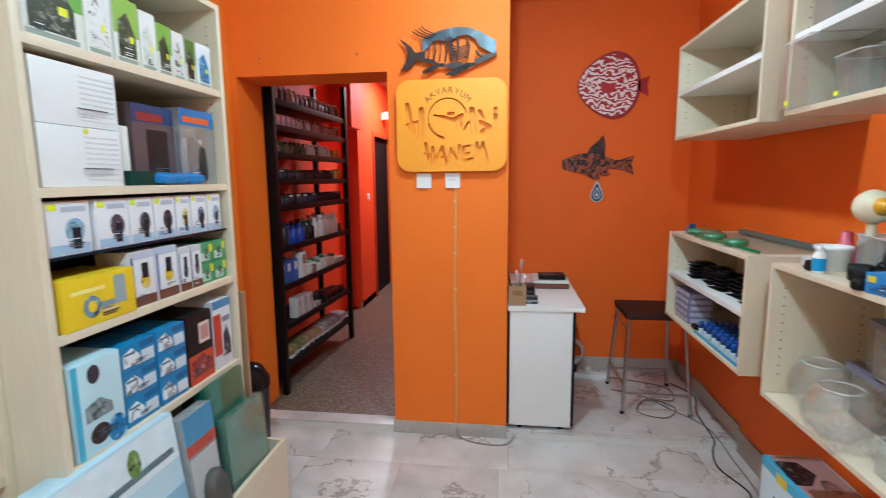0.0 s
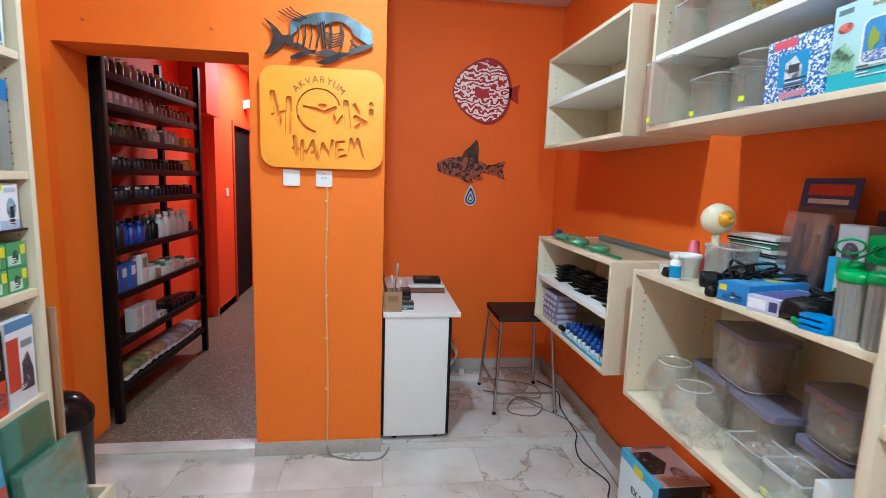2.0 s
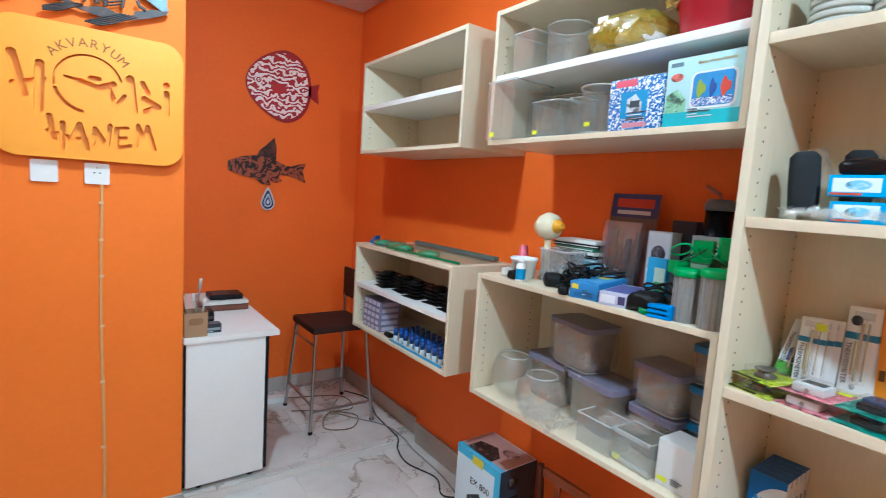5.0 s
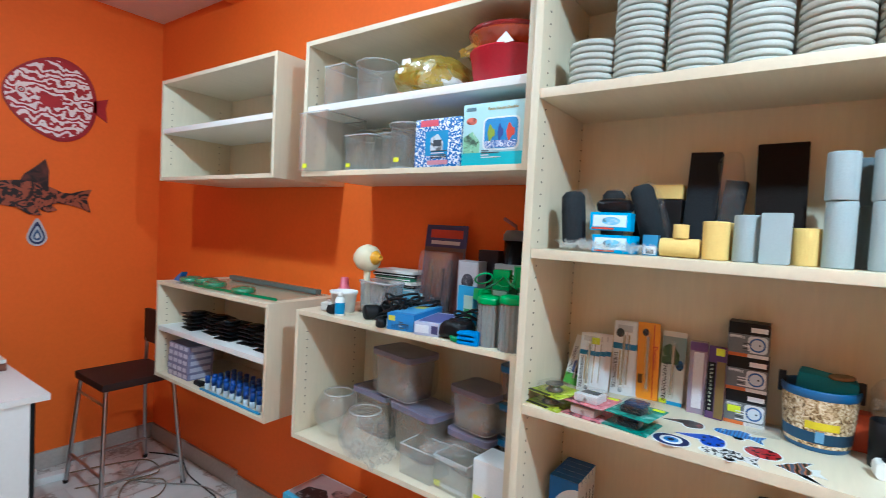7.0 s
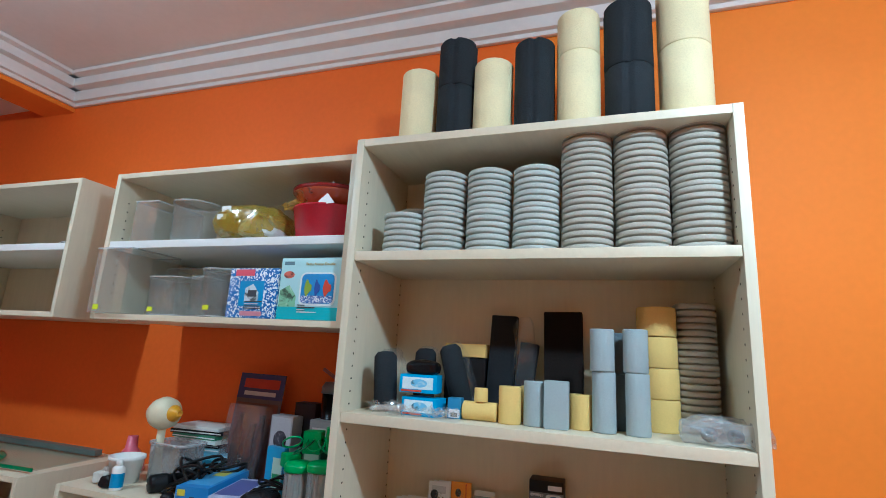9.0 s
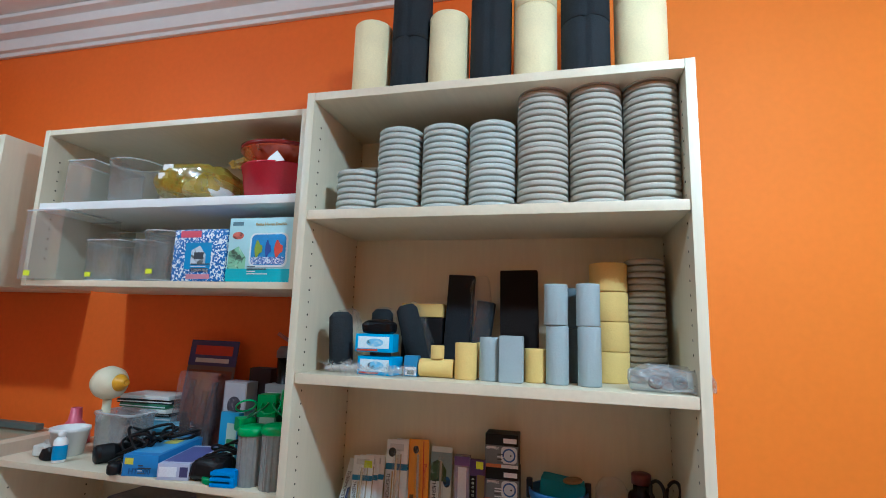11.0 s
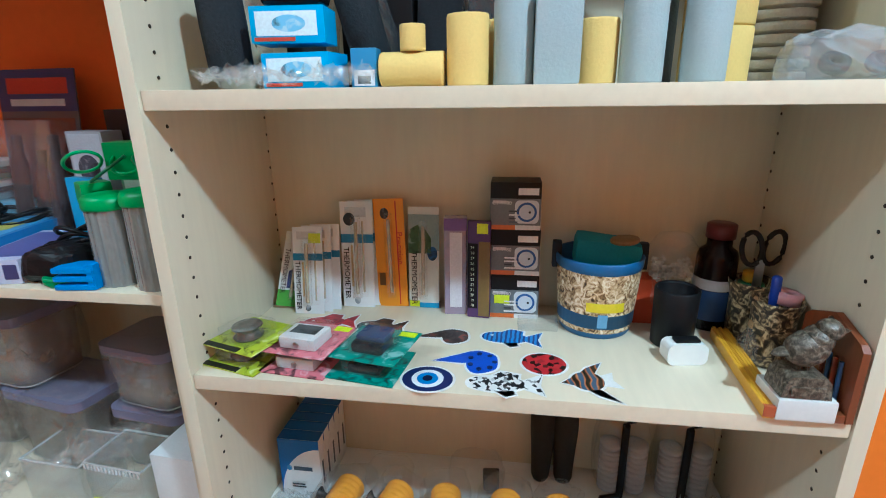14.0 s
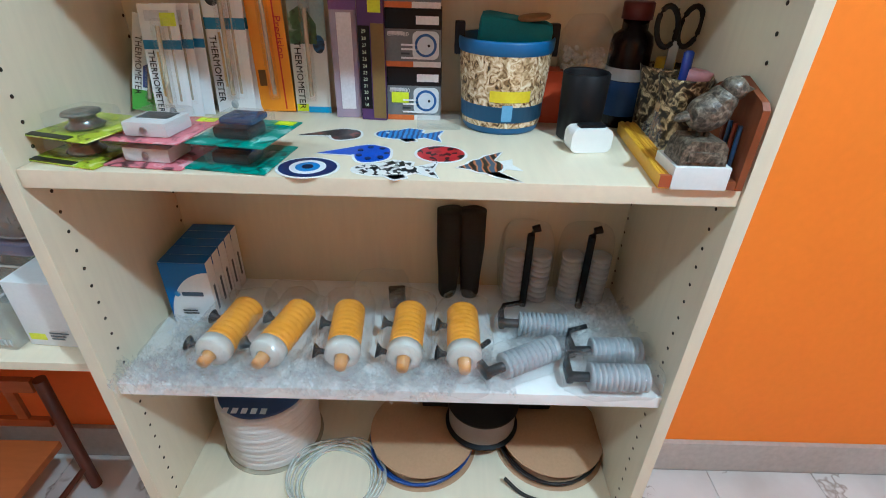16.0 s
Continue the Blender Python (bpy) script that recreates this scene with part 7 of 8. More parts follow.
for k, (s, col) in enumerate(((1.0, "#c9ccd0"), (0.8, "#1d2f5c"), (0.58, "#b9c8d4"), (0.4, "#3a5a86"), (0.2, "#d9dfe2"))):
    part("drop_layer", prism([(0.048 * s * math.sin(a) * (1 if math.cos(a) < 0 else (1 - 0.55 * math.cos(a))), 0.055 - 0.055 * s * (-math.cos(a)) * (1 if math.cos(a) < 0 else 1.9)) for a in np.linspace(0, 2 * math.pi, 30, endpoint=False)], 0.004 + 0.001 * k, pose(0, -0.0012 * k, 0)), paint(col, 0.3), f)

STEELBLUE = ramp_material("burnt_blue_metal", "noise", ((0.3, "#2a2f33"), (0.5, "#41535e"), (0.68, "#6a8a98")), 0.4, 0.8, 7)
RUST = ramp_material("dark_patina_metal", "noise", ((0.35, "#120d0b"), (0.55, "#2c1c18"), (0.72, "#59342a")), 0.45, 0.8, 12)
f = thing("metal_fish", N(-0.32, PIER - 0.03, 2.185), "cut-out dark metal fish hung above the sign", "wall decoration")


def fish_band(fu, fl, n=30):
    """A band between an upper and a lower edge along the body."""
    uu = np.linspace(0, 1, n)
    return [(u * 0.4 - 0.145, fu(u)) for u in uu] + [(u * 0.4 - 0.145, fl(u)) for u in uu[::-1]]


def spine(u):
    return 0.04 + 0.085 * math.sin(math.pi * (0.12 + 0.78 * u)) - 0.07 * max(0, u - 0.62) ** 1.3


def keel(u):
    return -0.045 - 0.03 * math.sin(math.pi * u) + 0.045 * max(0, u - 0.6)


part("back_plate", prism(fish_band(spine, lambda u: spine(u) - 0.05 + 0.012 * math.sin(13 * u) - (0.02 if u < 0.12 else 0)), 0.005), STEELBLUE, f)
part("head", prism([(0.145, 0.095), (0.19, 0.075), (0.232, 0.035), (0.262, -0.008), (0.24, -0.02), (0.205, 0.0), (0.165, 0.022), (0.15, 0.05)], 0.006, pose(0, -0.001, 0)), STEELBLUE, f)
part("belly_plate", prism(fish_band(lambda u: keel(u) + 0.012 + 0.01 * math.sin(17 * u), lambda u: keel(u) - 0.016 * math.sin(math.pi * u)), 0.005), RUST, f)
part("jaw", prism([(0.2, -0.02), (0.262, -0.012), (0.255, -0.022), (0.21, -0.05), (0.14, -0.062), (0.14, -0.045)], 0.005, pose(0, 0.001, 0)), RUST, f)
part("tail_stem", prism([(-0.19, 0.0), (-0.13, 0.01), (-0.13, -0.05), (-0.19, -0.035)], 0.005, pose(0, 0.001, 0)), RUST, f)
part("tail_fin", prism([(-0.175, -0.01), (-0.205, 0.03), (-0.235, 0.055), (-0.272, 0.078), (-0.238, 0.035), (-0.228, 0.0), (-0.238, -0.045), (-0.272, -0.095), (-0.23, -0.085), (-0.195, -0.06), (-0.175, -0.03)], 0.005), RUST, f)


def bar(name, pts, r):
    o = part(name, tube([(x, z, 0.0025) for x, z in pts], r, 6), RUST, f)
    o.matrix_local = pose(0, 0, 0, 90, 0, 0)


for k in range(4):
    bar("dorsal_spine", [(-0.1 + 0.012 * k, 0.07 + 0.006 * k), (-0.16 + 0.012 * k, 0.088 + 0.009 * k), (-0.2 + 0.018 * k, 0.112 + 0.008 * k)], 0.0028)
for k in range(6):
    x = -0.11 + 0.032 * k
    bar("rib", [(x, spine(0.1 + 0.08 * k) - 0.045), (x + 0.006, 0.01), (x - 0.006, -0.05)], 0.003 + 0.002 * (k % 2))
for k in range(6):
    bar("gill_bar", [(0.02, 0.03 - 0.011 * k), (0.06, 0.018 - 0.012 * k), (0.1, 0.03 - 0.011 * k)], 0.0032)
bar("gill_edge", [(0.005, 0.075), (0.012, 0.02), (0.02, -0.045)], 0.008)
bar("gill_edge", [(0.1, 0.07), (0.112, 0.02), (0.1, -0.04)], 0.006)
bar("cheek_bar", [(0.15, 0.0), (0.16, -0.02), (0.18, -0.03)], 0.007)
for k in range(5):
    bar("fin_ray", [(-0.04 + 0.004 * k, -0.062), (-0.1, -0.078 - 0.006 * k), (-0.145, -0.098 - 0.003 * k)], 0.0032)
    bar("fin_ray", [(0.1 + 0.012 * k, -0.062), (0.04 + 0.008 * k, -0.09 - 0.004 * k), (-0.02 + 0.01 * k, -0.122 - 0.001 * k)], 0.0032)

# ---- west shelf goods ----
XW = -1.125
G1 = "filter cartons on the west shelf"
for y, w, h, col, band in ((1.165, 0.19, 0.21, "#6fae3a", "#2c3a24"), (1.31, 0.09, 0.2, "#dfe3df", "#dfe3df"), (1.415, 0.10, 0.19, "#8fb84a", "#3a4a30"), (1.505, 0.07, 0.18, "#dfe3df", "#c9d0c8"), (1.58, 0.07, 0.165, "#7fae44", "#31402a"), (1.65, 0.06, 0.16, "#dcdfdc", "#c4cac4"), (1.715, 0.055, 0.15, "#55742e", "#23301f"), (1.795, 0.085, 0.155, "#e0e4e8", "#2f78a8")):
    carton("filter_carton", W(XW - 0.01, y, 1.8505), w, 0.18, h, "#dfe4dc", "white and green filter carton on the upper shelf", (("r", 0.0, 0.45, 1.0, 1.0, col), ("l", 0.15, 0.12, 0.85, 0.8, band, 1), ("r", 0.1, 0.04, 0.9, 0.1, "#9aa69a"), ("r", 0.6, 0.35, 0.75, 0.45, "#dfe81a", 2)), "filter carton", G1)
for k in range(2):
    c = carton("white_carton", W(XW, 1.205, 1.4905 + k * 0.158), 0.26, 0.26, 0.157, "#e2e6e6", "plain white carton stacked on the shelf", tuple(("r", 0.53, 0.1 + 0.09 * j, 0.97, 0.13 + 0.09 * j, "#cfd6d6") for j in range(9)) + ((("r", 0.52, 0.9, 0.58, 0.97, "#dfe81a", 1),) if k == 0 else ()), "box", "white cartons")
carton("white_pack", W(XW - 0.03, 1.38, 1.4905), 0.05, 0.16, 0.18, "#dfe2de", "narrow white carton on the shelf", ())
c = carton("pump_blister", W(XW - 0.02, 1.74, 1.4905), 0.2, 0.08, 0.27, clear("#c9cdd0", 0.3, 0.08, crinkle=False), "clear blister pack with blue header and dark pump", (("r", 0, 0.78, 1, 1, "#2a6fae"), ("r", 0.08, 0.82, 0.85, 0.9, "#c85a2c", 1)), "blister pack")
part("back_card", box((-0.098, 0.076, 0.002), (0.098, 0.079, 0.21), 0.0005), paint("#d4d6d8", 0.4), c, "white back card")
for hx in (-0.05, -0.03, 0.06):
    part("packed_tube", cyl(0.007, 0.15, 12, 0.002, pose(hx, 0.035, 0.02)), paint("#b8bcc0", 0.3), c)
part("pump", lathe([(0, 0), (0.045, 0), (0.05, 0.02), (0.045, 0.12), (0.02, 0.15), (0, 0.16)], 24, pose(0.02, 0.04, 0.012)), paint("#2e2d2c", 0.5), c)
carton("dark_blister", W(XW - 0.05, 1.55, 1.4905), 0.2, 0.06, 0.26, "#5a4a4c", "dark red and clear filter pack on the shelf", (("r", 0, 0.78, 1, 1, "#2f3f6c"), ("r", 0.1, 0.8, 0.7, 0.9, "#8c2c2c", 1), ("r", 0.3, 0.1, 0.8, 0.7, "#2c2628")), "blister pack")
carton("green_tray", W(XW - 0.005, 1.43, 1.4905), 0.11, 0.08, 0.045, "#173a34", "small dark green box on the shelf", ())
for y, seed in ((1.52, 3), (1.6, 6), (1.69, 9)):
    bag("blue_pack", W(XW + 0.01, y, 1.4905), 0.1, 0.08, 0.04, seed, "crumpled blue plastic pack on the shelf", "pack", mat=paint("#2a7cc0", 0.25, 0, 0.15, 30, 0.2))
solid("glass_shelf", box((-0.398, 0.01, 0), (0.398, 0.3, 0.008), 0.001), paint("#1c2430", 0.15), "thin dark glass shelf in the shelf unit", "shelf", W(-1.115, 1.455, 1.305))
for y, w, col in ((1.14, 0.135, "#8fb0c8"), (1.285, 0.12, "#4a4450"), (1.4, 0.1, "#3a4250"), (1.505, 0.1, "#403c4a"), (1.6, 0.075, "#c8c87a"), (1.69, 0.09, "#3c4c6c"), (1.785, 0.085, "#7fa0b8")):
    carton("pump_carton", W(XW - 0.005, y, 1.3135), w, 0.12, 0.14, "#dfe2e6", "white pump carton with a dark pump picture on the glass shelf", (("r", 0.05, 0.02, 0.95, 0.2, "#a9c4dc"), ("o", 0.4, 0.22, 0.85, 0.68, col), ("r", 0.55, 0.1, 0.75, 0.5, "#23262c", 1), ("r", 0.06, 0.84, 0.26, 0.95, "#dfe81a", 1), ("r", 0.35, 0.8, 0.9, 0.9, "#b8c0d0")), "pump carton", "pump cartons")
carton("yellow_carton", W(XW + 0.012, 1.20, 1.1155), 0.245, 0.18, 0.135, "#e2c414", "bright yellow carton with grey pump picture", (("o", 0.24, 0.15, 0.48, 0.6, "#6f8fa0"), ("o", 0.3, 0.26, 0.42, 0.5, "#e2c414", 1), ("r", 0.48, 0.3, 0.85, 0.42, "#7f97a4"), ("r", 0.68, 0.3, 0.85, 0.9, "#9aa8ac", 1), ("r", 0.1, 0.68, 0.55, 0.76, "#efe08a")), "pump carton")
for y, w, h, col, pic in ((1.385, 0.1, 0.172, "#b9c4d4", "#d6b82a"), (1.495, 0.1, 0.172, "#b4bfd2", "#d6b82a"), (1.585, 0.06, 0.155, "#c6ccd2", "#3a3840"), (1.65, 0.06, 0.155, "#c6ccd2", "#3a3840")):
    carton("skimmer_carton", W(XW - 0.005, y, 1.1155), w, 0.12, h, "#dde0e4", "blue and white filter carton with a brown base stripe", (("r", 0, 0.0, 1, 0.18, "#6a4434"), ("r", 0, 0.86, 1, 1, col), ("r", 0, 0.18, 0.08, 0.9, "#40589c"), ("o", 0.35, 0.3, 0.75, 0.6, pic), ("r", 0.42, 0.5, 0.7, 0.78, "#24272c", 1)), "filter carton", "skimmer cartons")
for k in range(4):
    carton("green_carton", W(XW - 0.01, 1.722 + (k % 2) * 0.085, 1.1155 + (k // 2) * 0.078), 0.08, 0.12, 0.077, "#4f9460", "small green and yellow carton in a stack", (("r", 0.05, 0.1, 0.7, 0.5, "#bcd8c4"), ("r", 0.72, 0.5, 0.98, 0.9, "#d6cf2a"), ("o", 0.3, 0.2, 0.6, 0.7, "#24503a", 1)), "carton", "green cartons")
# Plain near-black boxes in a row behind the front goods.
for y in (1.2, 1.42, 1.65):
    carton("dark_carton", W(-1.30, y, 1.1155), 0.2, 0.12, 0.16, "#1b1a1c", "plain near-black box at the back of the shelf", ())
carton("tall_blue_carton", W(XW + 0.012, 1.155, 0.7605), 0.165, 0.2, 0.262, "#bfdfe8", "pale blue carton with round pump pictures", (("r", 0, 0, 0.12, 1, "#5ab4d4"), ("o", 0.25, 0.08, 0.65, 0.3, "#3a2c2a"), ("o", 0.3, 0.75, 0.55, 0.95, "#3a3440"), ("l", 0.2, 0.36, 0.75, 0.58, "#7f9096"), ("o", 0.6, 0.0, 1.0, 0.3, "#2a7cb8")), "pump carton")
for j, y in enumerate((1.325, 1.475)):
    for k in range(3):
        carton("pump_box", W(XW, y, 0.7605 + k * 0.085), 0.14, 0.16, 0.084, "#2f7fb4", "blue and white boxed pump in a stack", (("l", 0.05, 0.2, 0.52, 0.85, "#e2e9ee"), ("r", 0.58, 0.15, 0.96, 0.6, "#cfdde6"), ("r", 0.08, 0.62, 0.4, 0.7, "#4a6a80", 1), ("r", 0.55, 0.72, 0.98, 0.95, "#1c5f94")), "pump carton", "blue pump boxes")
carton("orange_pump_carton", W(XW, 1.63, 0.7605), 0.145, 0.16, 0.26, "#1f1b1c", "black and orange pump carton on the shelf", (("r", 0, 0, 1, 0.42, "#c04a2c"), ("l", 0.1, 0.1, 0.95, 0.4, "#8c3a3c", 1), ("r", 0.45, 0.55, 0.9, 0.85, "#d9c8c4"), ("r", 0.52, 0.6, 0.85, 0.8, "#b98a84", 1)), "pump carton")
carton("white_red_carton", W(XW, 1.775, 0.7605), 0.12, 0.16, 0.275, "#d6d9de", "white and blue carton with a red panel", (("r", 0, 0.88, 1, 1, "#5a86b4"), ("r", 0, 0.2, 0.42, 0.8, "#b8402c"), ("l", 0.5, 0.15, 0.9, 0.6, "#3a3a44"), ("r", 0.5, 0.66, 0.92, 0.74, "#7f8894")), "pump carton")
# Three more unprinted near-black boxes, on the shelf below.
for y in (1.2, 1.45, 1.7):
    carton("dark_carton", W(-1.32, y, 0.7605), 0.22, 0.12, 0.27, "#1c2024", "plain near-black box at the back of the shelf", ())

# display bin at the foot of the west unit
b = thing("display_bin", pose(-0.99, 1.45, LOW), "low pale maple bin board in front of the shelf unit", "display bin")
part("front_board", box((-0.018, -0.6, 0), (0.0, 0.54, 0.385), 0.0015), LAM_FLAT, b)
part("end_board", box((-0.28, 0.522, 0), (-0.018, 0.54, 0.385), 0.0015), LAM_FLAT, b)
part("floor_board", box((-0.118, -0.6, 0.25), (-0.018, 0.522, 0.268), 0.001), LAM_FLAT, b)
ZW = 0.2185
c = carton("long_filter_carton", W(-1.02, 1.16, ZW) @ pose(0, 0, 0, -7, 0, 0), 0.46, 0.09, 0.54, "#bcd9e6", "long pale blue filter carton standing in the bin", (("r", 0, 0.72, 1, 0.98, "#d9e8ee"), ("r", 0.05, 0.76, 0.95, 0.8, "#5f7f94"), ("o", 0.1, 0.74, 0.2, 0.92, "#8fae4a", 1), ("o", 0.55, 0.78, 0.66, 0.94, "#6f8f4a", 1), ("o", 0.45, 0.4, 0.65, 0.62, "#b9b45a"), ("l", 0.5, 0.44, 0.6, 0.58, "#2c2c24", 1), ("r", 0.7, 0.05, 1, 0.55, "#8fbcd8")), "filter carton")
c = carton("filter_blister", W(-1.015, 1.48, ZW) @ pose(0, 0, 0, -5, 0, 0), 0.16, 0.05, 0.50, clear("#d4dce0", 0.4, 0.08, crinkle=False), "clear blister pack with blue and red header in the bin", (("r", 0, 0.8, 1, 1, "#4f8fb8"), ("r", 0, 0.72, 1, 0.8, "#b04a3c"), ("r", 0.05, 0.02, 0.95, 0.7, "#b9bfc0")), "blister pack")
part("pump", wrinkle(lathe([(0, 0), (0.05, 0), (0.055, 0.03), (0.05, 0.16), (0.03, 0.2), (0, 0.21)], 22, pose(0.02, -0.004, 0.06)), 0.006, 30), paint("#4a4a46", 0.5, 0, 0.3), c)
GPANE = clear("#4a9a80", 0.4, 0.04, name="green_glass", crinkle=False)
for k in range(6):
    solid("glass_sheet", box((-0.118, 0, 0), (0.118, 0.006, 0.53 - 0.008 * (k % 2)), 0.0008), GPANE, "large green glass pane standing in the bin", "glass pane", W(-1.055 - k * 0.02, 1.705, ZW, -2) @ pose(0, 0, 0, -4, 0, 0), "green glass panes")
for k in range(4):
    solid("glass_sheet", box((-0.128, 0, 0), (0.128, 0.006, 0.385), 0.0008), clear("#8cc8b4", 0.3, 0.04, name="pale_green_glass", crinkle=False), "small green glass pane wrapped in film", "glass pane", W(-1.013 - k * 0.009, 1.745, ZW, -3) @ pose(0, 0, 0, -4, 0, 0), "green glass panes")
bm = box((-0.132, -0.004, 0.02), (0.132, 0.034, 0.391), 0.004)
bmesh.ops.subdivide_edges(bm, edges=bm.edges[:], cuts=3, use_grid_fill=True)
solid("film_wrap", wrinkle(bm, 0.0025, 35), SHEEN, "clear stretch film wrapped round the small glass panes", "plastic film", W(-1.012, 1.745, ZW, -3) @ pose(0, 0, 0, -4, 0, 0))
s = thing("waste_bin", pose(-1.34, 2.25, LOW), "black round waste bin with a shiny lid", "waste bin")
part("body", lathe([(0, 0), (0.115, 0), (0.13, 0.5), (0.134, 0.51), (0, 0.51)], 32), BLACK, s)
part("lid", lathe([(0.136, 0.505), (0.136, 0.54), (0.1, 0.6), (0.05, 0.625), (0, 0.63)], 32), paint("#17181a", 0.15), s, "glossy black lid")
solid("cardboard_sheet", box((-1.5, 1.935, LOW), (-1.118, 1.947, 1.03), 0.001), CARD, "brown cardboard sheet standing beside the shelf unit", "cardboard sheet")
# near west unit: the little that shows
for z, col in ((0.3005, "#8fa8b0"), (0.7605, "#4fa0a8"), (1.1155, "#b9b4a4")):
    for y in (0.75, 0.9):
        carton("carton", W(XW - 0.155, y, z), 0.13, 0.15, 0.2, col, "small carton on the neighbouring shelf unit", (("r", 0.1, 0.2, 0.9, 0.6, "#d9dcd8"), ("r", 0.1, 0.7, 0.6, 0.85, "#c89a2c")), "carton")

# ---- corridor ----
rk = thing("black_rack", pose(-1.535, 3.135, 0, 0, 0, -3), "tall black metal rack full of bottles in the corridor", "rack")
BLK = paint("#0f0e10", 0.5, 0.2, 0.2, 20, 0.05, name="black_steel")
for x in (-0.29, 0.0):
    for y in (0.0, 1.27):
        part("upright", box((x - 0.02, y - 0.02, 0), (x + 0.02, y + 0.02, 2.32), 0.002), BLK, rk)
RZ = (2.03, 1.86, 1.68, 1.5, 1.32, 1.035, 0.765, 0.48, 0.2)
for z in RZ:
    part("shelf", box((-0.29, 0.0, z - 0.012), (-0.005, 1.27, z), 0.001), BLK, rk)
    part("front_rail", box((-0.008, 0.02, z - 0.03), (0.012, 1.25, z + 0.012), 0.001), BLK, rk)
profiles = {"bottle": [(0, 0), (0.026, 0), (0.028, 0.003), (0.028, 0.085), (0.012, 0.1), (0.012, 0.105), (0, 0.105)], "jar": [(0, 0), (0.034, 0), (0.036, 0.003), (0.036, 0.07), (0.03, 0.075), (0, 0.075)], "packet": None}
shape_cache = {}


def rack_item(kind, x, y, z, col, cap, s=1.0, h=1.0):
    key = (kind, col, cap)
    if key not in shape_cache:
        if kind == "packet":
            body, top = box((-0.028, -0.035, 0), (0.028, 0.035, 0.09), 0.003), box((-0.029, -0.02, 0.05), (-0.0282, 0.02, 0.08))
            bmesh.ops.translate(top, vec=(0.058, 0, 0), verts=top.verts)
        else:
            body = lathe(profiles[kind], 14)
            top = cyl(0.015 if kind == "bottle" else 0.034, 0.02, 12, 0.002, pose(0, 0, 0.106 if kind == "bottle" else 0.076))
        shape_cache[key] = (to_mesh("body", body, paint(col, 0.35, 0, 0.25, 60)), to_mesh("cap", top, paint(cap, 0.4)))
    t = thing(kind, pose(x, y, z), "small " + {"bottle": "capped bottle", "jar": "capped jar", "packet": "printed packet"}[kind] + " on the black corridor rack", kind, "goods on the corridor rack")
    t.scale = (s, s, s * h)
    for nm, me in zip(("body", "cap" if kind != "packet" else "label"), shape_cache[key]):
        o = new(nm, me)
        o.parent = t


part("end_panel", box((-0.29, -0.012, 0.1), (0.0, -0.004, 2.32), 0.001), BLK, rk)
DARKS, PALES = ("#1a191c", "#26252b", "#141318", "#33313a"), ("#d8d4d0", "#c9c6c4", "#e0dcd4")
# height, then stretches of the shelf: from, to, kind, body colours, cap colours, size, height factor, rows
plans = ((2.03, ((0, 1, "bottle", ("#b8b0ac", "#6a6468"), PALES, 0.95, 1.0, 2),)),
         (1.86, ((0, 0.3, "packet", ("#8fa8c8", "#a9bcd4", "#7f98b8"), PALES, 0.9, 1.1, 2), (0.32, 1, "bottle", ("#b09a96", "#8a6a64", "#c4b0a8"), ("#b8a49c", "#7a5a54"), 0.8, 1.0, 2))),
         (1.68, ((0, 0.45, "bottle", ("#4f4a2c", "#5f5534", "#3c3824"), ("#8a7a4c", "#2c2a22"), 0.85, 0.9, 2), (0.47, 0.85, "bottle", ("#c4bcb8", "#6d4a4c", "#d8d4d0"), PALES, 0.9, 0.9, 2), (0.88, 1, "packet", ("#c89a2c", "#b8862a"), ("#e0c040",), 0.9, 1.0, 2))),
         (1.5, ((0, 0.86, "jar", DARKS, ("#17161a", "#8f8a8a", "#232228"), 0.72, 1.1, 3), (0.88, 1, "packet", ("#c89a2c", "#d0b060"), ("#e0c040",), 0.9, 1.1, 2))),
         (1.32, ((0, 0.45, "jar", DARKS, ("#17161a", "#c0bab4", "#232228"), 0.72, 1.1, 3), (0.46, 1, "jar", ("#1f2440", "#262a44", "#1a1a22"), ("#2c2f4c", "#17161a", "#8a8690"), 0.72, 1.1, 3))),
         (1.035, ((0, 0.12, "bottle", DARKS, DARKS, 1.3, 1.0, 2), (0.13, 0.34, "bottle", ("#1f3f9c", "#2448a8"), ("#1a2c6c", "#23409c"), 1.25, 0.9, 2), (0.36, 0.5, "bottle", DARKS, ("#203a2c", "#1a191c"), 1.25, 1.0, 2), (0.52, 0.9, "bottle", ("#dcd8d6", "#cfcac8"), ("#e4e0de",), 1.2, 1.15, 2), (0.92, 1, "packet", ("#5a5030", "#3c3824"), ("#8a7a4c",), 0.9, 1.0, 1))),
         (0.765, ((0, 0.26, "packet", ("#2a66b4", "#3f7cc4", "#23549c"), ("#c4d4e4", "#e0e4e8"), 1.25, 1.5, 2), (0.28, 0.36, "packet", ("#d8dcd8", "#e0e2de"), ("#6a8a6c",), 1.3, 1.7, 1), (0.39, 0.85, "jar", ("#d4d4cc", "#c4c8bc", "#8a6a54"), ("#2f7a3c", "#3c8a48", "#d8d8d4"), 0.95, 1.0, 2), (0.87, 1, "packet", PALES, ("#8fae8c",), 0.7, 0.6, 2))),
         (0.48, ((0.2, 0.42, "packet", PALES, ("#b8b0a8",), 1.2, 1.4, 1), (0.46, 0.56, "packet", PALES, ("#8f6a5c",), 0.8, 0.5, 2), (0.62, 1, "packet", DARKS, ("#4a3a38",), 0.9, 0.7, 2))))
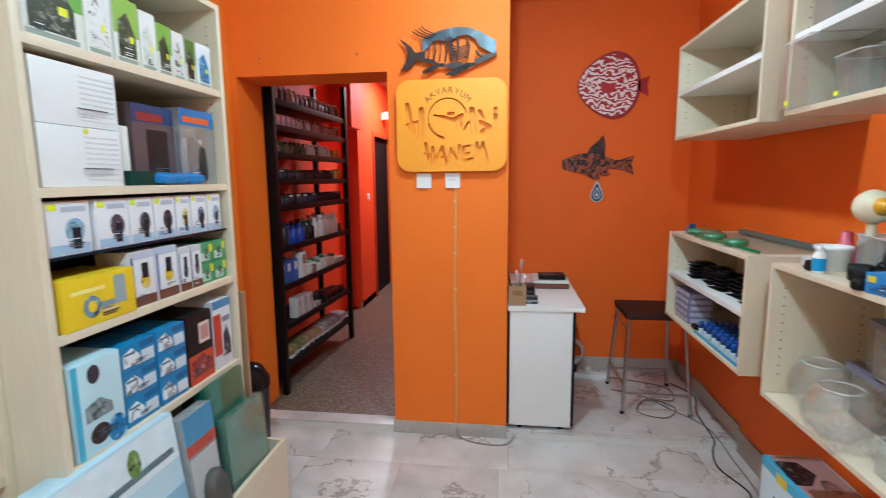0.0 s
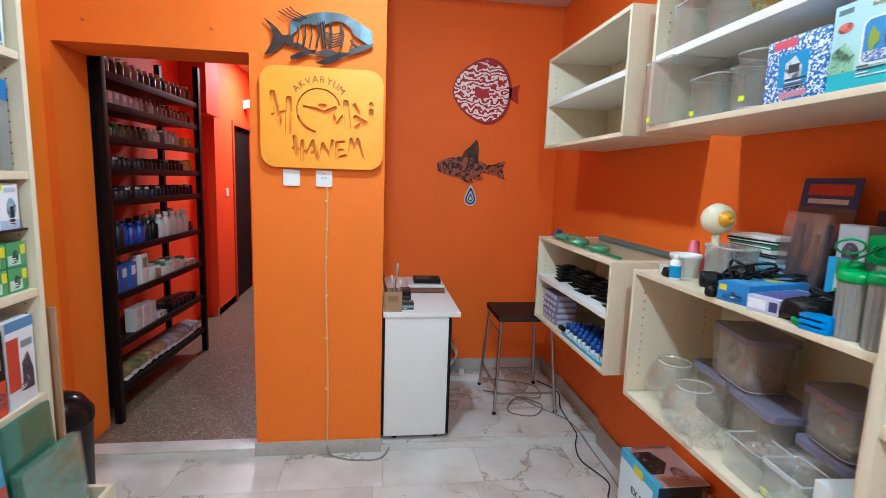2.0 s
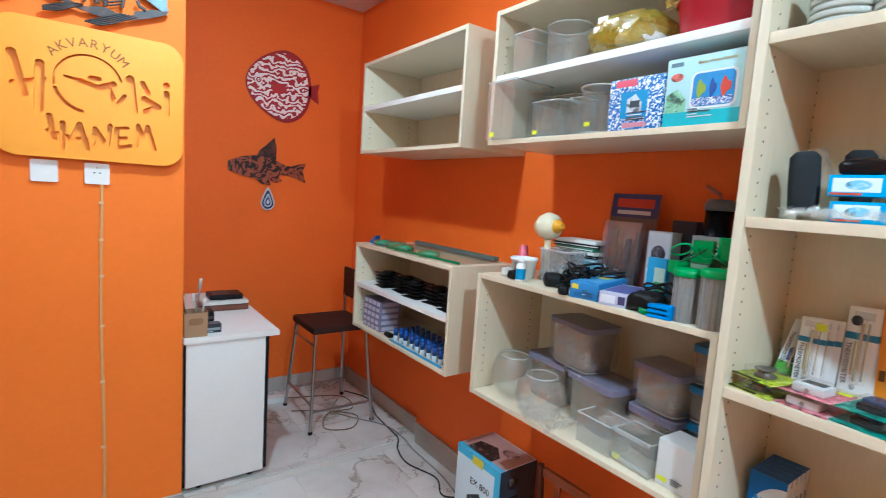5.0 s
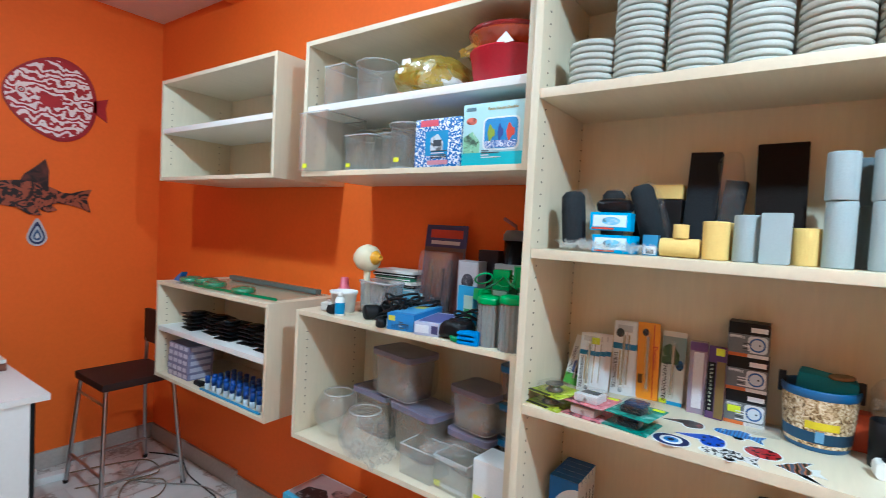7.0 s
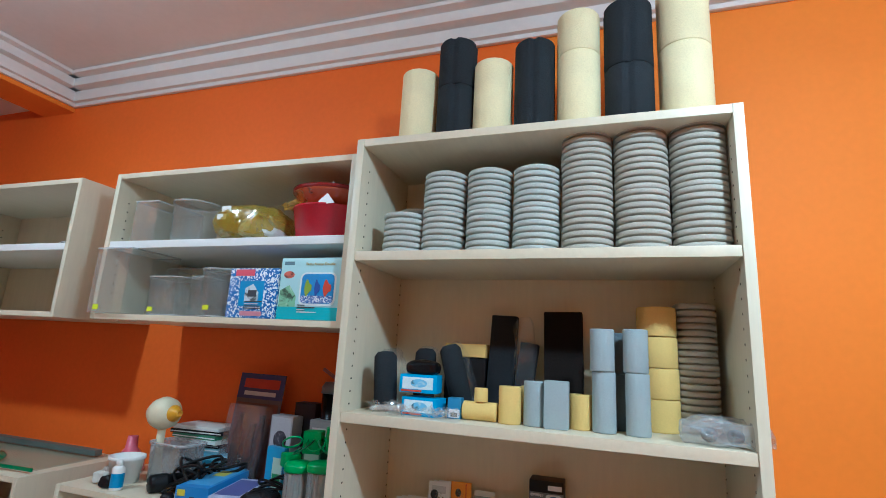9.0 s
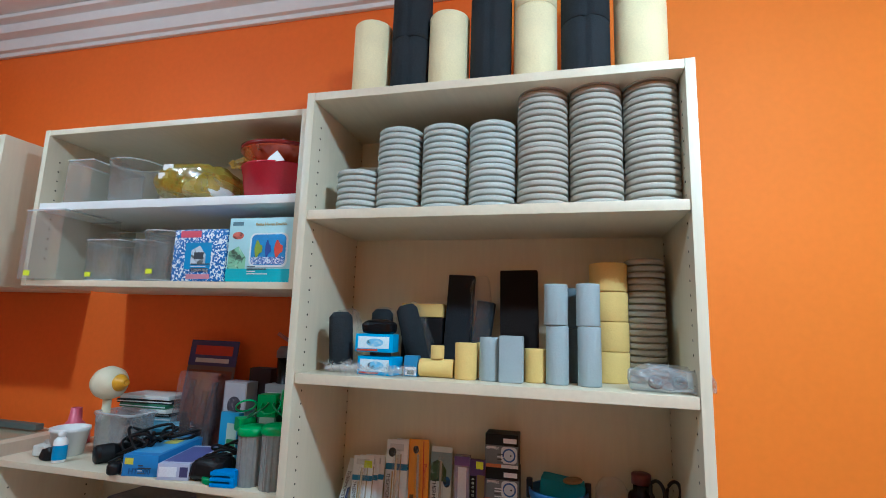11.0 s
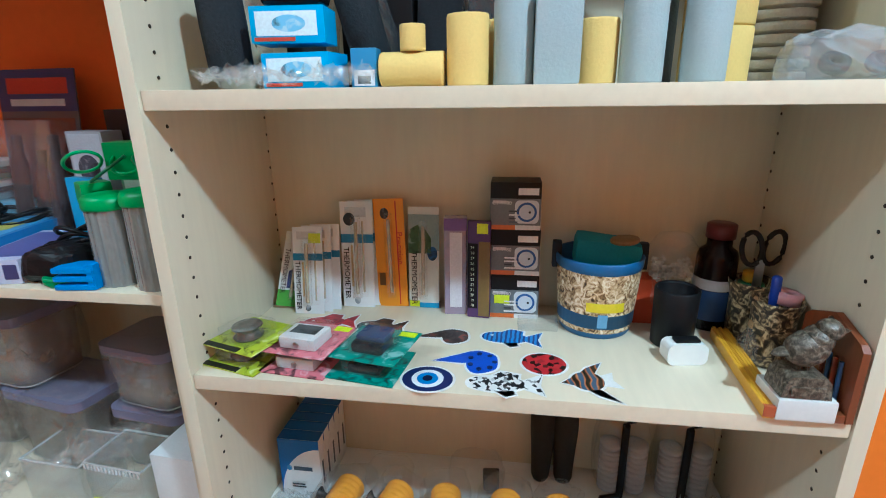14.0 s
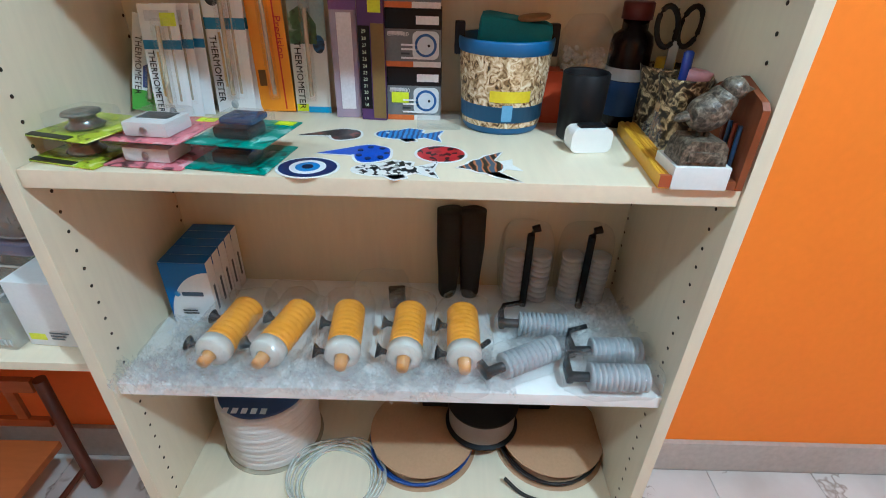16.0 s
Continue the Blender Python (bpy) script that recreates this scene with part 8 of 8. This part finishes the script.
for z, stretches in plans:
    for u0, u1, kind, cols, caps, size, tall, rows in stretches:
        for row in range(rows):
            y = 3.19 + 1.18 * u0
            while y < 3.19 + 1.18 * u1 - 0.03:
                rack_item(kind, -1.582 + (y - 3.135) * 0.052 - row * 0.078 * size, y, z + 0.0005, random.choice(cols), random.choice(caps), size * random.uniform(0.95, 1.04), tall * random.uniform(0.96, 1.05))
                y += 0.076 * size * random.uniform(1, 1.1)
for k, y in enumerate((3.24, 3.33, 3.42, 3.5, 3.59, 3.68, 3.77, 3.86, 3.95, 4.04, 4.13, 4.22, 4.31)):
    col = ("#8a8458", "#9a8a5c", "#7c7a50")[k % 3] if k < 4 else (("#a8825c", "#b08a68")[k % 2] if k < 7 else ("#b8b4b8", "#a8a6ac")[k % 2])
    f = thing("food_bag", pose(-1.64 + (y - 3.135) * 0.052, y, 0.2005, 0, 0, random.uniform(-12, 12)), "glossy bag of fish food lying on the lowest rack shelf", "food bag", "food bags on the rack")
    part("bag", soft_shape(0.15, 0.085, 0.075, k * 2.7, 0.12, 0.6, 16, 30), paint(col, 0.25, 0, 0.35, 60, 0.3), f)
    part("bag_seal", wrinkle(box((0.07, 0.0, 0.02), (0.1, 0.085, 0.026), 0.002), 0.003, 40, k), paint("#d0ccc8", 0.3), f)
solid("paper_sheet", wrinkle(box((-0.1, 0, 0), (0.1, 0.16, 0.008), 0.002), 0.003, 20), WHITE, "white papers lying on the rack shelf", "paper", pose(-1.6, 3.2, 0.4815, 0, 0, 80))
s = thing("light_switch", pose(-1.662, 5.82, 1.25, 0, 0, 90), "white light switch on the orange corridor wall", "switch")
part("plate", prism(rounded(0.085, 0.085, 0.006), 0.01), WHITE, s)
part("rocker", prism(rounded(0.05, 0.055, 0.004), 0.004, pose(0, -0.003, 0.015)), WHITE, s)
dr = thing("door_1", pose(-1.655, 6.96, 0), "open dark door in the corridor with a brass handle", "door", kind="structure")
part("leaf", box((-0.03, 0, 0.01), (0.01, 0.8, 2.02), 0.003), paint("#c94a14", 0.5, 0, 0.1), dr)
part("handle", tube([(0.02, 0.08, 1.02), (0.06, 0.08, 1.02), (0.06, 0.19, 1.02)], 0.009, 10), paint("#c9b48a", 0.3, 0.8), dr)
fr = new("door_frame_1")
tagged(fr, "dark painted corridor door frame", "door frame", kind="structure")
for lo, hi in (((-1.675, 6.06, 0), (-1.655, 6.11, 2.09)), ((-1.675, 6.94, 0), (-1.655, 6.958, 2.09)), ((-1.675, 6.11, 2.04), (-1.655, 6.94, 2.09))):
    part("jamb", box(lo, hi, 0.002), paint("#b8481a", 0.5), fr)
l = thing("corridor_lamp", pose(-1.64, 6.6, 2.33), "small white wall lamp in the corridor", "wall lamp")
part("mount", box((-0.03, -0.03, -0.05), (0.0, 0.03, 0.05), 0.004), WHITE, l)
part("shade", box((0.0, -0.04, -0.04), (0.09, 0.04, 0.06), 0.01), WHITE, l)
solid("conduit_white", box((-1.669, 7.4, 1.5), (-1.65, 7.43, 2.4), 0.003), WHITE, "white cable conduit on the corridor wall", "conduit")
for z in (0.02, 0.12):
    carton("stacked_tile", N(-0.70, 3.3, z - 0.02), 0.1, 0.3, 0.05, "#b9b0a6", "grey tile offcut lying in the corridor", (), "tile offcut")

# ---- lamps, cables ----
GLOW, gnt, gb = base_material("lamp_diffuser")
gtr, gem = gnt.nodes.new("ShaderNodeBsdfTransparent"), node(gnt, "ShaderNodeEmission", Color=(0.88, 0.99, 1.0, 1), Strength=60.0)
gmx = node(gnt, "ShaderNodeMixShader", Fac=0.25)
for k, nd in enumerate((gtr, gem)):
    gnt.links.new(nd.outputs[0], gmx.inputs[k + 1])
gnt.links.new(gmx.outputs[0], gnt.nodes["Material Output"].inputs[0])
for lx, ly, lz, watts in LAMPS:
    l = thing("ceiling_lamp", pose(lx, ly, CEIL), "bare white bulb in a holder under the ceiling", "ceiling lamp", "ceiling lamps")
    part("rose", lathe([(0, -0.001), (0.05, -0.001), (0.046, -0.02), (0.012, -0.03), (0, -0.03)], 24), WHITE, l)
    holder = part("holder", cyl(0.02, 0.11, 20, 0.003, pose(0, 0, -0.14)), WHITE, l)
    part("bulb", lathe([(0.018, -0.142), (0.04, -0.175), (0.045, -0.2), (0.04, -0.225), (0.024, -0.241), (0, -0.246)], 24), GLOW, holder, "glowing white bulb")
GREYC = paint("#8f8a84", 0.5, 0, 0.1)
for nm, pts, r, mt in (("grey_cable", [(-0.29, PIER - 0.012, LOW + 0.05), (-0.26, PIER - 0.04, LOW + 0.006), (-0.15, PIER - 0.09, LOW + 0.005), (0.0, PIER - 0.09, LOW + 0.005), (0.06, PIER - 0.02, LOW + 0.03)], 0.005, GREYC),
                       ("black_cable", [(1.2, 3.6, 0.006), (1.29, 3.4, 0.006), (1.22, 3.15, 0.006), (1.2, 2.9, 0.006), (1.19, 2.8, 0.004), (1.17, 2.76, LOW + 0.006), (1.14, 2.6, LOW + 0.006), (1.2, 2.4, LOW + 0.006), (1.14, 2.25, LOW + 0.006), (1.27, 2.16, LOW + 0.006)], 0.0042, paint("#2e2c2b", 0.5)),
                       ("grey_cable", [(1.1, 3.5, 0.006), (1.0, 3.3, 0.006), (1.19, 3.0, 0.006), (1.22, 2.81, 0.005), (1.25, 2.7, LOW + 0.006), (1.24, 2.4, LOW + 0.006), (1.2, 2.2, LOW + 0.006)], 0.0042, GREYC),
                       ("brown_cable", [(0.75, 3.45, 0.006), (0.95, 3.35, 0.006), (1.1, 3.2, 0.006), (1.0, 3.05, 0.006), (0.85, 3.12, 0.006), (0.95, 3.3, 0.012), (1.12, 3.3, 0.012), (1.15, 3.5, 0.006), (1.0, 3.6, 0.006), (0.6, 3.68, 0.02)], 0.004, paint("#7d6a52", 0.5)),
                       ("black_cable", [(1.1, -0.14, LOW + 0.006), (1.16, -0.3, LOW + 0.006), (1.12, -0.5, LOW + 0.006), (1.2, -0.75, LOW + 0.006), (1.22, -1.2, LOW + 0.006), (1.15, -1.7, LOW + 0.006)], 0.005, BLACK)):
    c = thing(nm, pose(0, 0, 0), nm.split("_")[0] + " cable lying on the marble floor", "cable")
    part("sheath", tube(curve_points(pts), r), mt, c)
c = thing("white_cable_coil", pose(0.50, 3.70, 0.19), "coil of white cable hanging beside the desk", "cable")
for k in range(5):
    part("cable_turn", tube([(0.075 * math.cos(a) + 0.004 * k, 0.012 * k - 0.03, 0.085 * math.sin(a) + 0.004 * math.sin(k * 2)) for a in np.linspace(0, 2 * math.pi, 28, endpoint=False)], 0.006, 8, closed=True), WHITE, c)
s = thing("power_strip", N(0.62, 3.66, 0, -8), "white power strip with plugs on the alcove floor", "power strip")
part("strip", box((-0.16, -0.03, 0), (0.16, 0.03, 0.04), 0.006), WHITE, s)
for x in (-0.1, 0.0):
    part("plug", box((x - 0.02, -0.02, 0.0405), (x + 0.02, 0.02, 0.085), 0.008), BLACK if x < -0.05 else WHITE, s)
solid("adhesive_nail", cyl(0.004, 0.02, 10, 0.001), CHROME, "small nail in the wall above the doorway", "nail", pose(-1.42, PIER, 2.2, 90, 0, 0))
solid("adhesive_nail", cyl(0.004, 0.02, 10, 0.001), CHROME, "small nail in the wall above the doorway", "nail", pose(-0.84, PIER, 2.2, 90, 0, 0))

# ---- marble tiles ----


def tiles(parent, x0, x1, y0, y1, z, pitch, depth, shift):
    """Slabs in rows from y1 down, clipped to the rectangle."""
    y, row = y1, 0
    while y > y0 + 0.01:
        ya = max(y0, y - depth)
        x = x0 - (shift[row % len(shift)] % pitch)
        while x < x1 - 0.01:
            a, b2 = max(x0, x), min(x1, x + pitch)
            if b2 - a > 0.02:
                ob = new("tile", to_mesh("tile", box((a + 0.0008 - (a + b2) / 2, ya + 0.0008 - (ya + y) / 2, -0.012), (b2 - 0.0008 - (a + b2) / 2, y - 0.0008 - (ya + y) / 2, 0.0), 0.0008), MARBLE))
                ob.parent = parent
                ob.location = ((a + b2) / 2, (ya + y) / 2, z + random.uniform(-3, 3) * 0.0001)
            x += pitch
        y, row = ya, row + 1


tiles(floor, WEST, EAST - 0.016, SOUTH, PIER - 0.002, LOW, 0.53, 0.33, (0.48, 0.0, 0.3, 0.15, 0.4))
tiles(upper, 0.008, EAST - 0.016, PIER + 0.03, NORTH - 0.016, 0.0, 0.53, 0.33, (0.1, 0.35, 0.2))
tiles(upper, 0.008, EAST - 0.016, PIER, PIER + 0.03, 0.0, 1.4, 0.1, (0.0,))
tiles(sill, -1.575, -0.672, PIER - 0.012, PIER + 0.098, 0.0, 0.9, 0.3, (0.0,))
solid("trim_step", box((0.013, PIER - 0.004, LOW + 0.0005), (EAST - 0.017, PIER + 0.003, -0.0125)), paint("#d6d3ce", 0.3, 0, 0.1, 12), "white marble step riser", "step", kind="structure")
solid("trim_step_door", box((-1.6, PIER - 0.016, LOW + 0.0005), (-0.682, PIER - 0.001, -0.0125)), paint("#d6d3ce", 0.3, 0, 0.1, 12), "white marble step riser at the doorway", "step", kind="structure")
